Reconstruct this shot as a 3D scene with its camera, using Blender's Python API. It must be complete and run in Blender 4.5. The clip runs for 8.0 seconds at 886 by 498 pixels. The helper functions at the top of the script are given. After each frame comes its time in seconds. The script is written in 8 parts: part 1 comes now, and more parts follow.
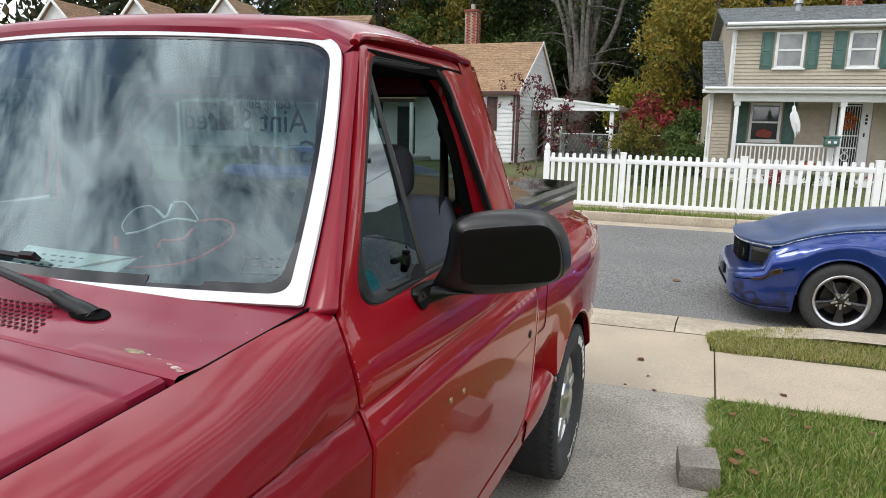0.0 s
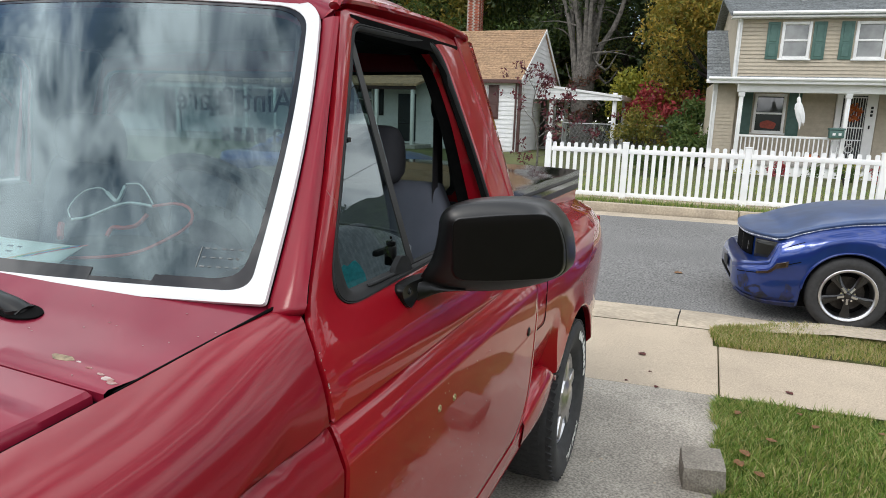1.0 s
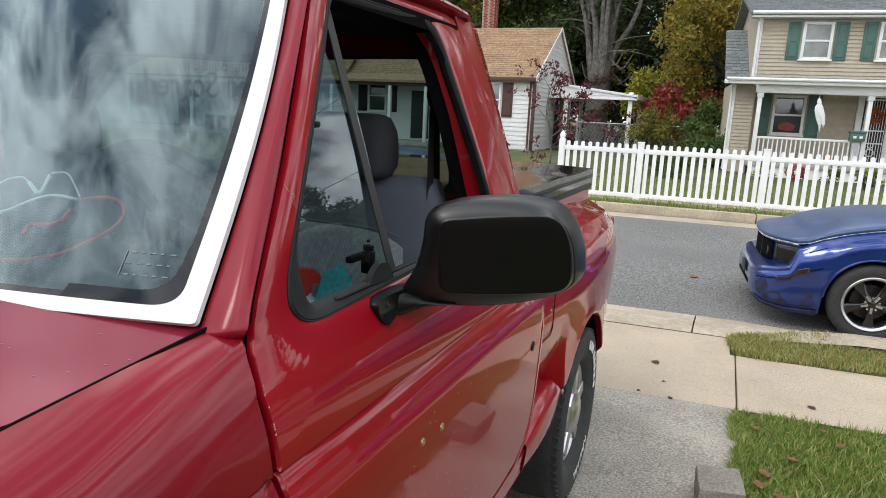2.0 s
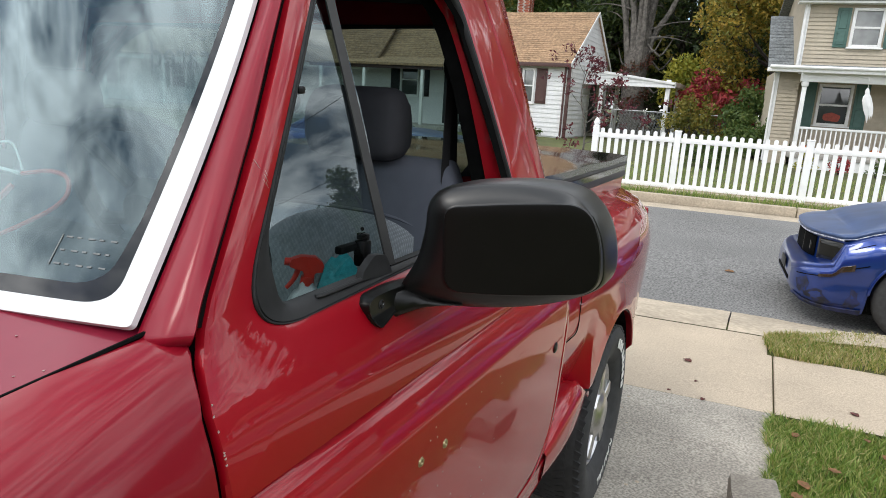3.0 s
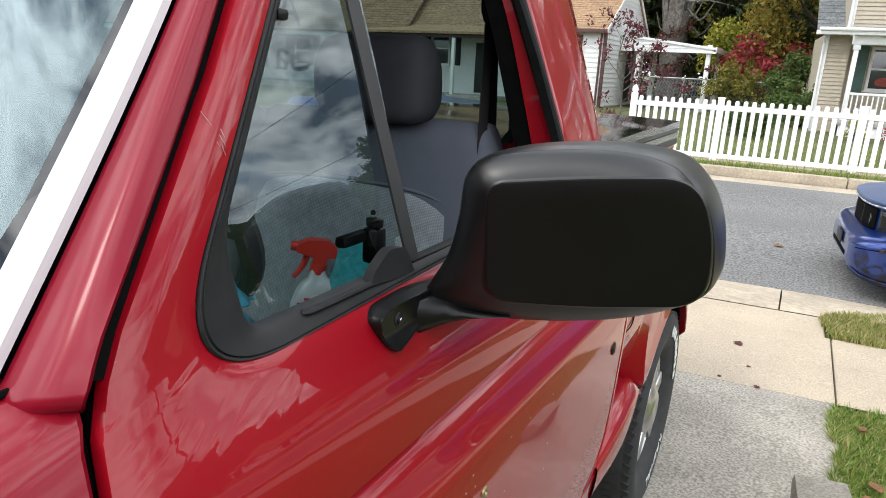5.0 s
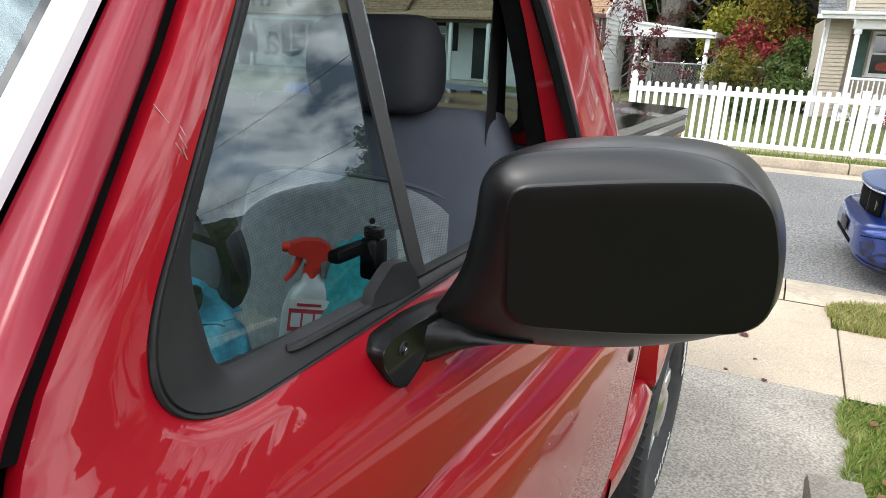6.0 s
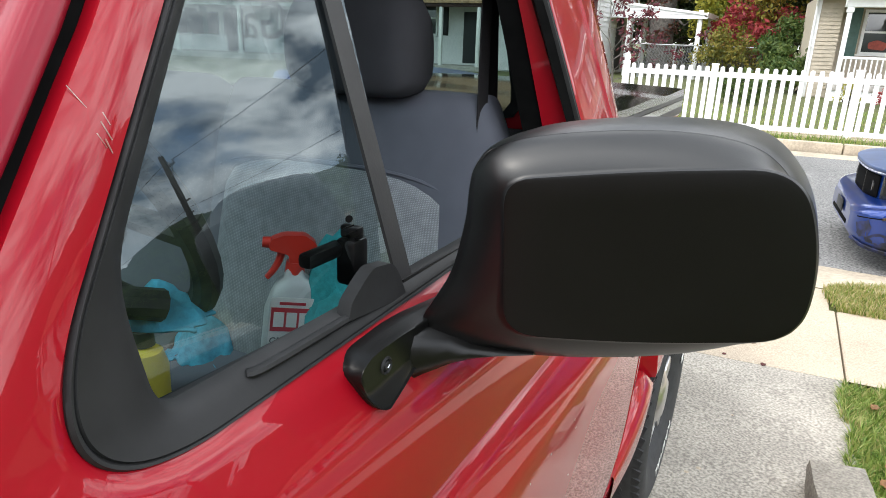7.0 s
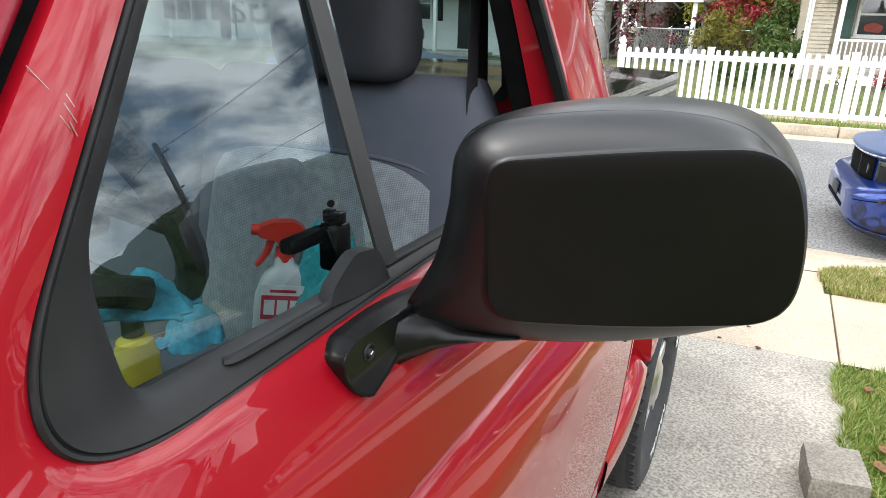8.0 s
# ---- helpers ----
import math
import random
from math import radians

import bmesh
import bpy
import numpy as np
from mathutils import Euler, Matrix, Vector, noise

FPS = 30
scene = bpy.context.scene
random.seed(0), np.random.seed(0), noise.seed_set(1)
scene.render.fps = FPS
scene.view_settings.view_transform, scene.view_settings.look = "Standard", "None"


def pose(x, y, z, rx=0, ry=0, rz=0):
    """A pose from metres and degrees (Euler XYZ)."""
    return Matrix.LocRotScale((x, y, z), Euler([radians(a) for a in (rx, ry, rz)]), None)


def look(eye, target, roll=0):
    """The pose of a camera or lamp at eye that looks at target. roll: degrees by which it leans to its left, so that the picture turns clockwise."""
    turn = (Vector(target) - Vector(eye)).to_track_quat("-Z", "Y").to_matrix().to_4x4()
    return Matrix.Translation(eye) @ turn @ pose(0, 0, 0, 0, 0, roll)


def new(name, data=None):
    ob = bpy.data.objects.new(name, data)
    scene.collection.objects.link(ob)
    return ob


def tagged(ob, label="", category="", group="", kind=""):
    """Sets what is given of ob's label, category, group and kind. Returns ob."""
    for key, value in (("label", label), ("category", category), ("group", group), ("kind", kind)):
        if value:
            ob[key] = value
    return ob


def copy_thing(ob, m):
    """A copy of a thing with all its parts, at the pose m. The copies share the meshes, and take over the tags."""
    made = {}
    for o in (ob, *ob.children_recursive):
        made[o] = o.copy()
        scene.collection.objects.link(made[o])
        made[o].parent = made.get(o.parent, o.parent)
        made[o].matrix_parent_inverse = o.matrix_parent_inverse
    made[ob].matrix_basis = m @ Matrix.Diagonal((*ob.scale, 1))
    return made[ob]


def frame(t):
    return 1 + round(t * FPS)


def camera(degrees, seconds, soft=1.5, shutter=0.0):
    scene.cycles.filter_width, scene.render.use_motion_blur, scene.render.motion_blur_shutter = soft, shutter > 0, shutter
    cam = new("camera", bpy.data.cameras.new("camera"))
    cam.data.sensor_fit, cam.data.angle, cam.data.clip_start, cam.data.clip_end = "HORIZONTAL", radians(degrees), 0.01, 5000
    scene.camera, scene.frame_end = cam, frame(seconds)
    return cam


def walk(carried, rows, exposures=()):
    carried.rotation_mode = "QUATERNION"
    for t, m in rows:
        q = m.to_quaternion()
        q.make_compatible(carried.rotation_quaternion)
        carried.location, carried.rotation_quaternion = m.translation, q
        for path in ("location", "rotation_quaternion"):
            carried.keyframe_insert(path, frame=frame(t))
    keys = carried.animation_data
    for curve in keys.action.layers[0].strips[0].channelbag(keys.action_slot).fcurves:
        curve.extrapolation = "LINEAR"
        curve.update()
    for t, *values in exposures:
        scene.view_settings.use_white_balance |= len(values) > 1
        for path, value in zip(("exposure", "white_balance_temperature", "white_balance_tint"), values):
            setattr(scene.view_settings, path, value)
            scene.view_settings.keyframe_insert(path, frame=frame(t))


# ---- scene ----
cam = camera(67.9, 8.0, soft=0.9)
PATH = [
    (0, (0.474, -1.32, 1.696), (-0.257, 0.506, 1.335), 1.3),
    (0.5, (0.453, -1.253, 1.686), (-0.268, 0.572, 1.299), 1.5),
    (1, (0.439, -1.177, 1.674), (-0.289, 0.643, 1.28), 1.9),
    (2.5, (0.392, -0.903, 1.641), (-0.403, 0.885, 1.226), 3.1),
    (3, (0.378, -0.837, 1.63), (-0.459, 0.924, 1.183), 3.5),
    (3.5, (0.357, -0.784, 1.624), (-0.483, 0.964, 1.135), 3.9),
    (4, (0.332, -0.736, 1.615), (-0.543, 0.991, 1.113), 3.7),
    (4.5, (0.3, -0.679, 1.604), (-0.601, 1.029, 1.084), 3.5),
    (4.7, (0.285, -0.653, 1.599), (-0.62, 1.051, 1.072), 3.2),
    (5.8, (0.211, -0.551, 1.587), (-0.694, 1.142, 1.025), 2.6),
    (6, (0.203, -0.536, 1.589), (-0.69, 1.159, 1.015), 2.8),
    (6.5, (0.187, -0.503, 1.586), (-0.693, 1.194, 0.997), 2.5),
    (7, (0.176, -0.474, 1.58), (-0.694, 1.218, 0.967), 2.0),
    (7.5, (0.178, -0.466, 1.577), (-0.68, 1.228, 0.946), 1.9),
    (8, (0.181, -0.463, 1.576), (-0.674, 1.224, 0.925), 1.6),
]
walk(cam, [(t, look(eye, target, roll)) for t, eye, target, roll in PATH],
     exposures=[(0.0, -0.40), (1.0, -0.40), (2.5, -0.34), (4.5, 0.02), (6.0, 0.24), (7.0, 0.46), (8.0, 0.56)])

# ---------------------------------------------------------------- light
scene.view_settings.exposure = 0.0
SUN_ELEV, SUN_AZ = radians(50), radians(205)   # azimuth clockwise from +y
world = bpy.data.worlds.new("sky")
scene.world = world
world.use_nodes = True
wn, wl = world.node_tree.nodes, world.node_tree.links
wn.clear()
w_out = wn.new("ShaderNodeOutputWorld")
w_bg = wn.new("ShaderNodeBackground")
w_sky = wn.new("ShaderNodeTexSky")
w_sky.sky_type, w_sky.sun_disc = "NISHITA", False
w_sky.sun_elevation, w_sky.sun_rotation = SUN_ELEV, SUN_AZ
w_co = wn.new("ShaderNodeTexCoord")
w_map = wn.new("ShaderNodeMapping")
w_map.inputs["Scale"].default_value = (1.7, 1.0, 1.9)
w_map.inputs["Rotation"].default_value = (radians(12), radians(28), radians(35))
w_n1 = wn.new("ShaderNodeTexNoise")
w_n1.inputs["Scale"].default_value, w_n1.inputs["Detail"].default_value, w_n1.inputs["Roughness"].default_value = 2.6, 9.0, 0.58
w_n1.inputs["Distortion"].default_value = 0.5
w_r1 = wn.new("ShaderNodeValToRGB")
w_r1.color_ramp.elements[0].position, w_r1.color_ramp.elements[1].position = 0.34, 0.48
w_n2 = wn.new("ShaderNodeTexNoise")
w_n2.inputs["Scale"].default_value, w_n2.inputs["Detail"].default_value = 4.2, 8.0
w_n2.inputs["Distortion"].default_value = 0.35
w_n2.inputs["Roughness"].default_value = 0.58
w_r2 = wn.new("ShaderNodeValToRGB")
w_r2.color_ramp.elements[0].position, w_r2.color_ramp.elements[1].position = 0.39, 0.60
w_r2.color_ramp.elements[0].color = (1.2, 1.6, 2.1, 1)
w_r2.color_ramp.elements[1].color = (12.0, 12.2, 12.4, 1)
w_mix = wn.new("ShaderNodeMix")
w_mix.data_type = "RGBA"
wl.new(w_co.outputs["Generated"], w_map.inputs["Vector"])
wl.new(w_map.outputs["Vector"], w_n1.inputs["Vector"])
wl.new(w_map.outputs["Vector"], w_n2.inputs["Vector"])
wl.new(w_n1.outputs["Fac"], w_r1.inputs["Fac"])
wl.new(w_n2.outputs["Fac"], w_r2.inputs["Fac"])
wl.new(w_r1.outputs["Color"], w_mix.inputs["Factor"])
wl.new(w_sky.outputs["Color"], w_mix.inputs["A"])
# thin cloud glows round the hidden sun
w_dir = Vector((math.sin(SUN_AZ) * math.cos(SUN_ELEV), math.cos(SUN_AZ) * math.cos(SUN_ELEV), math.sin(SUN_ELEV)))
w_dot = wn.new("ShaderNodeVectorMath")
w_dot.operation = "DOT_PRODUCT"
w_dot.inputs[1].default_value = w_dir
w_rng = wn.new("ShaderNodeMapRange")
w_rng.interpolation_type = "SMOOTHSTEP"
w_rng.inputs["From Min"].default_value, w_rng.inputs["From Max"].default_value = -0.5, 1.0
w_rng.inputs["To Min"].default_value, w_rng.inputs["To Max"].default_value = 1.05, 1.6
w_glow = wn.new("ShaderNodeVectorMath")
w_glow.operation = "SCALE"
wl.new(w_co.outputs["Generated"], w_dot.inputs[0])
wl.new(w_dot.outputs["Value"], w_rng.inputs["Value"])
wl.new(w_r2.outputs["Color"], w_glow.inputs["Vector"])
wl.new(w_rng.outputs["Result"], w_glow.inputs["Scale"])
wl.new(w_glow.outputs["Vector"], w_mix.inputs["B"])
wl.new(w_mix.outputs["Result"], w_bg.inputs["Color"])
w_bg.inputs["Strength"].default_value = 0.215
wl.new(w_bg.outputs["Background"], w_out.inputs["Surface"])

sun = new("sun", bpy.data.lights.new("sun", "SUN"))
sun.data.energy, sun.data.angle, sun.data.color = 1.0, radians(14), (1.0, 0.95, 0.87)
sun.matrix_world = look((0, 0, 30), (-math.sin(SUN_AZ) * math.cos(SUN_ELEV) * 30, -math.cos(SUN_AZ) * math.cos(SUN_ELEV) * 30, 30 - math.sin(SUN_ELEV) * 30))


# ---------------------------------------------------------------- materials
def material(name, color, rough=0.6, metal=0.0, vary=0.15, scale=8.0, bump=0.0, bump_scale=60.0, coat=0.0, color2=None,
             stain=0.0, stain_scale=1.2, flake=0.0, rand=0.0, spec=0.5, coat_rough=0.04, island=0.0):
    """A surface with grain and stains at two scales, in metres."""
    m = bpy.data.materials.new(name)
    m.use_nodes = True
    n, l = m.node_tree.nodes, m.node_tree.links
    b = n["Principled BSDF"]
    b.inputs["Roughness"].default_value = rough
    b.inputs["Metallic"].default_value = metal
    b.inputs["Specular IOR Level"].default_value = spec
    b.inputs["Coat Weight"].default_value = coat
    b.inputs["Coat Roughness"].default_value = coat_rough
    co = n.new("ShaderNodeTexCoord")
    fine = n.new("ShaderNodeTexNoise")
    fine.inputs["Scale"].default_value, fine.inputs["Detail"].default_value = scale, 6.0
    l.new(co.outputs["Object"], fine.inputs["Vector"])
    c = Vector(color)
    c2 = Vector(color2) if color2 else c * (1 - vary)
    mix = n.new("ShaderNodeMix")
    mix.data_type = "RGBA"
    ramp = n.new("ShaderNodeValToRGB")
    ramp.color_ramp.elements[0].position, ramp.color_ramp.elements[1].position = 0.35, 0.65
    l.new(fine.outputs["Fac"], ramp.inputs["Fac"])
    l.new(ramp.outputs["Color"], mix.inputs["Factor"])
    mix.inputs["A"].default_value = (*c2, 1)
    mix.inputs["B"].default_value = (*[min(1, v * (1 + vary * 0.5)) for v in c], 1)
    last = mix.outputs["Result"]
    if stain:
        big = n.new("ShaderNodeTexNoise")
        big.inputs["Scale"].default_value, big.inputs["Detail"].default_value = stain_scale, 5.0
        l.new(co.outputs["Object"], big.inputs["Vector"])
        hsv = n.new("ShaderNodeHueSaturation")
        rng = n.new("ShaderNodeMapRange")
        rng.inputs["From Min"].default_value, rng.inputs["From Max"].default_value = 0.3, 0.7
        rng.inputs["To Min"].default_value, rng.inputs["To Max"].default_value = 1 - stain, 1 + stain * 0.6
        l.new(big.outputs["Fac"], rng.inputs["Value"])
        l.new(rng.outputs["Result"], hsv.inputs["Value"])
        l.new(last, hsv.inputs["Color"])
        last = hsv.outputs["Color"]
    if rand or island:
        hsv = n.new("ShaderNodeHueSaturation")
        rng = n.new("ShaderNodeMapRange")
        amount = rand or island
        rng.inputs["To Min"].default_value, rng.inputs["To Max"].default_value = 1 - amount, 1 + amount
        if rand:
            info = n.new("ShaderNodeObjectInfo")
            l.new(info.outputs["Random"], rng.inputs["Value"])
        else:
            info = n.new("ShaderNodeNewGeometry")
            l.new(info.outputs["Random Per Island"], rng.inputs["Value"])
        l.new(rng.outputs["Result"], hsv.inputs["Value"])
        l.new(last, hsv.inputs["Color"])
        last = hsv.outputs["Color"]
    l.new(last, b.inputs["Base Color"])
    if bump or flake:
        bn = n.new("ShaderNodeTexNoise")
        bn.inputs["Scale"].default_value, bn.inputs["Detail"].default_value = bump_scale, 5.0
        l.new(co.outputs["Object"], bn.inputs["Vector"])
        bp = n.new("ShaderNodeBump")
        bp.inputs["Strength"].default_value, bp.inputs["Distance"].default_value = 1.0, bump
        l.new(bn.outputs["Fac"], bp.inputs["Height"])
        l.new(bp.outputs["Normal"], b.inputs["Normal"])
    return m


def leaves(name, *colors, through_light=0.3):
    """Foliage whose clumps differ in colour, piece by piece."""
    m = bpy.data.materials.new(name)
    m.use_nodes = True
    n, l = m.node_tree.nodes, m.node_tree.links
    b = n["Principled BSDF"]
    b.inputs["Roughness"].default_value = 0.6
    info = n.new("ShaderNodeNewGeometry")
    ramp = n.new("ShaderNodeValToRGB")
    el = ramp.color_ramp.elements
    while len(el) < len(colors):
        el.new(0.5)
    for i, c in enumerate(colors):
        el[i].position = i / max(1, len(colors) - 1)
        el[i].color = (*c, 1)
    l.new(info.outputs["Random Per Island"], ramp.inputs["Fac"])
    l.new(ramp.outputs["Color"], b.inputs["Base Color"])
    tr = n.new("ShaderNodeBsdfTranslucent")
    l.new(ramp.outputs["Color"], tr.inputs["Color"])
    mix = n.new("ShaderNodeMixShader")
    mix.inputs["Fac"].default_value = through_light
    l.new(b.outputs["BSDF"], mix.inputs[1])
    l.new(tr.outputs["BSDF"], mix.inputs[2])
    l.new(mix.outputs["Shader"], n["Material Output"].inputs["Surface"])
    return m


def glass(name, tint=(1, 1, 1), rough=0.0, gloss=1.0):
    """A thin pane: clear or tinted, with a mirror's share that grows at grazing angles."""
    m = bpy.data.materials.new(name)
    m.use_nodes = True
    n, l = m.node_tree.nodes, m.node_tree.links
    n.remove(n["Principled BSDF"])
    t = n.new("ShaderNodeBsdfTransparent")
    t.inputs["Color"].default_value = (*tint, 1)
    g = n.new("ShaderNodeBsdfGlossy")
    g.inputs["Roughness"].default_value = rough
    g.inputs["Color"].default_value = (gloss, gloss, gloss, 1)
    f = n.new("ShaderNodeFresnel")
    f.inputs["IOR"].default_value = 1.55
    k = n.new("ShaderNodeMath")
    k.operation = "MULTIPLY"
    k.inputs[1].default_value = 1.95
    k.use_clamp = True
    l.new(f.outputs["Fac"], k.inputs[0])
    mix = n.new("ShaderNodeMixShader")
    l.new(k.outputs["Value"], mix.inputs["Fac"])
    l.new(t.outputs["BSDF"], mix.inputs[1])
    l.new(g.outputs["BSDF"], mix.inputs[2])
    l.new(mix.outputs["Shader"], n["Material Output"].inputs["Surface"])
    return m


PAINT = material("red_paint", (0.32, 0.0016, 0.010), 0.45, 0.10, 0.08, 3.0, coat=1.0, coat_rough=0.012, stain=0.06, spec=0.15)
PAINT.node_tree.nodes["Principled BSDF"].inputs["Coat IOR"].default_value = 1.44
# PAINT copies for pillar and fender: dimmer reflections put into a darker base
DIMRED = material("dimmed_red_paint", (0.235, 0.0025, 0.016), 0.45, 0.08, 0.10, 4.0, coat=0.50, coat_rough=0.16, stain=0.08, stain_scale=2.5, spec=0.15)
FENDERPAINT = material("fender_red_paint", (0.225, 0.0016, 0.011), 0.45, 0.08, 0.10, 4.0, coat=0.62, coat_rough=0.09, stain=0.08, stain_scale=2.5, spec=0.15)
HOODPAINT = material("faded_red_paint", (0.235, 0.010, 0.032), 0.40, 0.2, 0.12, 5.0, coat=0.45, coat_rough=0.12, spec=0.2, stain=0.12, stain_scale=3)
BAREPAINT = material("worn_primer", (0.45, 0.42, 0.40), 0.7, 0.0, 0.5, 60, color2=(0.30, 0.12, 0.10))
VENTRED = material("dark_vent_red", (0.035, 0.003, 0.006), 0.8, 0.0, 0.3, 60)
RUST = material("rust", (0.30, 0.23, 0.15), 0.9, 0.0, 0.5, 120, bump=0.002)
WHITETRIM = material("white_trim", (0.74, 0.75, 0.76), 0.30, 0.0, 0.03, 6, coat=0.3)
BLACKPLASTIC = material("black_plastic", (0.005, 0.005, 0.005), 0.34, 0.0, 0.12, 30, spec=0.32, bump=0.00006, bump_scale=900, stain=0.15, stain_scale=6)
# mirror plastic in two copies: front with reflections toned down, housing with them raised
FACEPLASTIC = material("dimmed_mirror_plastic", (0.0048, 0.0047, 0.0043), 0.42, 0.0, 0.12, 30, spec=0.20, bump=0.00005, bump_scale=900)
MIRRORPLASTIC = material("mirror_plastic", (0.004, 0.004, 0.004), 0.36, 0.0, 0.12, 30, spec=0.62, bump=0.00004, bump_scale=900)
RUBBER = material("black_rubber", (0.0180, 0.0180, 0.0185), 0.55, 0.0, 0.25, 40, bump=0.00006, bump_scale=200, stain=0.2, stain_scale=7, spec=0.3)
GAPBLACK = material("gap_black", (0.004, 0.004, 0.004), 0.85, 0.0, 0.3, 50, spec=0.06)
BARGREY = material("worn_grey_rubber", (0.020, 0.019, 0.019), 0.55, 0.0, 0.25, 30, bump=0.0001, bump_scale=500, stain=0.15, stain_scale=9)
FRIT = material("glass_border", (0.010, 0.011, 0.013), 0.03, 0.0, 0.1, 20)
WINDSHIELD = glass("windshield_glass", (0.62, 0.78, 0.80))
WINDSHIELD.node_tree.nodes["Glossy BSDF"].inputs["Color"].default_value = (0.72, 0.88, 0.93, 1)   # blue-green cast of its reflections put into the gloss colour
CLEAR = glass("side_glass", (0.66, 0.74, 0.735))
CLEAR.node_tree.nodes["Glossy BSDF"].inputs["Color"].default_value = (0.86, 0.97, 1.0, 1)   # reflections given a fainter blue-green cast by the gloss colour
REARGLASS = glass("tinted_rear_glass", (0.23, 0.315, 0.305))
HOUSEGLASS = material("window_pane", (0.05, 0.055, 0.06), 0.05, 0.0, 0.3, 1.5, coat=1.0)
CHROME = material("chrome", (0.75, 0.75, 0.76), 0.12, 1.0, 0.05, 30)
ALLOY = material("machined_alloy", (0.62, 0.62, 0.63), 0.28, 1.0, 0.1, 40)
TYRE = material("tyre_rubber", (0.034, 0.034, 0.035), 0.75, 0.0, 0.25, 30, bump=0.0004, bump_scale=150)
LETTERWHITE = material("white_letters", (0.75, 0.74, 0.70), 0.6, 0.0, 0.2, 60)
SEATCLOTH = material("grey_seat_cloth", (0.110, 0.116, 0.142), 0.92, 0.0, 0.06, 20, stain=0.1, stain_scale=4)
HEADCLOTH = material("dark_headrest_cloth", (0.046, 0.045, 0.052), 0.92, 0.0, 0.06, 20, stain=0.1, stain_scale=5)
DASH = material("grey_dash", (0.035, 0.037, 0.042), 0.65, 0.0, 0.10, 12)
INTERIOR = material("grey_trim", (0.05, 0.05, 0.055), 0.7, 0.0, 0.2, 30)
BELT = material("seat_belt_webbing", (0.014, 0.012, 0.014), 0.8, 0.0, 0.2, 200)
TONNEAU = material("black_bed_cover", (0.008, 0.008, 0.008), 0.08, 0.0, 0.25, 12, bump=0.0003, bump_scale=5)
BLUEPAINT = material("blue_paint", (0.003, 0.032, 0.21), 0.28, 0.5, 0.1, 4, coat=1.0, coat_rough=0.05, stain=0.12, stain_scale=2)
BLUEHOOD = material("sun_faded_blue_paint", (0.048, 0.090, 0.215), 0.42, 0.2, 0.18, 5, coat=0.45, coat_rough=0.16, stain=0.2, stain_scale=2)
SCRAPED = material("scraped_blue_paint", (0.006, 0.007, 0.014), 0.6, 0.0, 0.6, 16, color2=(0.014, 0.022, 0.10))
CHIPWHITE = material("chipped_white_edge", (0.52, 0.53, 0.55), 0.6, 0.0, 0.5, 30, color2=(0.10, 0.13, 0.22))
BLACKRIM = material("black_rim_paint", (0.008, 0.008, 0.009), 0.22, 0.0, 0.1, 20, coat=0.5)
SMOKED = material("smoked_lamp", (0.012, 0.011, 0.008), 0.12, 0.0, 0.3, 9, spec=0.3)
AMBER = material("amber_lamp", (0.022, 0.007, 0.004), 0.2, 0.0, 0.3, 20, coat=1.0)
CONCRETE = material("driveway_concrete", (0.395, 0.36, 0.305), 0.92, 0.0, 0.46, 90, bump=0.0010, bump_scale=180, stain=0.26, stain_scale=2.2)
PALECONC = material("pavement_concrete", (0.48, 0.395, 0.295), 0.92, 0.0, 0.27, 110, bump=0.0008, bump_scale=240, stain=0.10, stain_scale=1.8)
KERBCONC = material("kerb_concrete", (0.46, 0.385, 0.29), 0.92, 0.0, 0.18, 25, bump=0.0016, bump_scale=90, stain=0.2, stain_scale=2.5)
ASPHALT = material("asphalt", (0.205, 0.200, 0.192), 0.93, 0.0, 0.62, 48, bump=0.003, bump_scale=120, stain=0.16, stain_scale=0.5)
EARTH = material("lawn_earth", (0.075, 0.10, 0.022), 1.0, 0.0, 0.6, 9, color2=(0.09, 0.075, 0.032), stain=0.35, stain_scale=0.6, bump=0.01, bump_scale=40)
GRASS = leaves("grass_blades", (0.075, 0.145, 0.020), (0.15, 0.25, 0.038), (0.22, 0.315, 0.058), (0.32, 0.36, 0.095), (0.48, 0.41, 0.19))
DRYGRASS = leaves("dry_verge_grass", (0.12, 0.19, 0.03), (0.22, 0.28, 0.05), (0.33, 0.31, 0.09), (0.46, 0.38, 0.16), (0.52, 0.43, 0.24))
STONE = material("cut_stone", (0.27, 0.245, 0.205), 0.95, 0.0, 0.34, 110, bump=0.0028, bump_scale=60, stain=0.14, stain_scale=12)
VINYL = material("white_vinyl", (0.90, 0.90, 0.89), 0.45, 0.0, 0.04, 5)


# ---------------------------------------------------------------- builders
def thing(name, label, category, m=None, group="", kind=""):
    ob = new(name)
    if m is not None:
        ob.matrix_world = m
    return tagged(ob, label, category, group, kind)


def mesh_of(name, verts, faces, mat, smooth=35.0):
    me = bpy.data.meshes.new(name)
    me.from_pydata([tuple(v) for v in verts], [], faces)
    me.materials.append(mat)
    if smooth:
        me.polygons.foreach_set("use_smooth", [True] * len(me.polygons))
        me.set_sharp_from_angle(angle=radians(smooth))
    return me


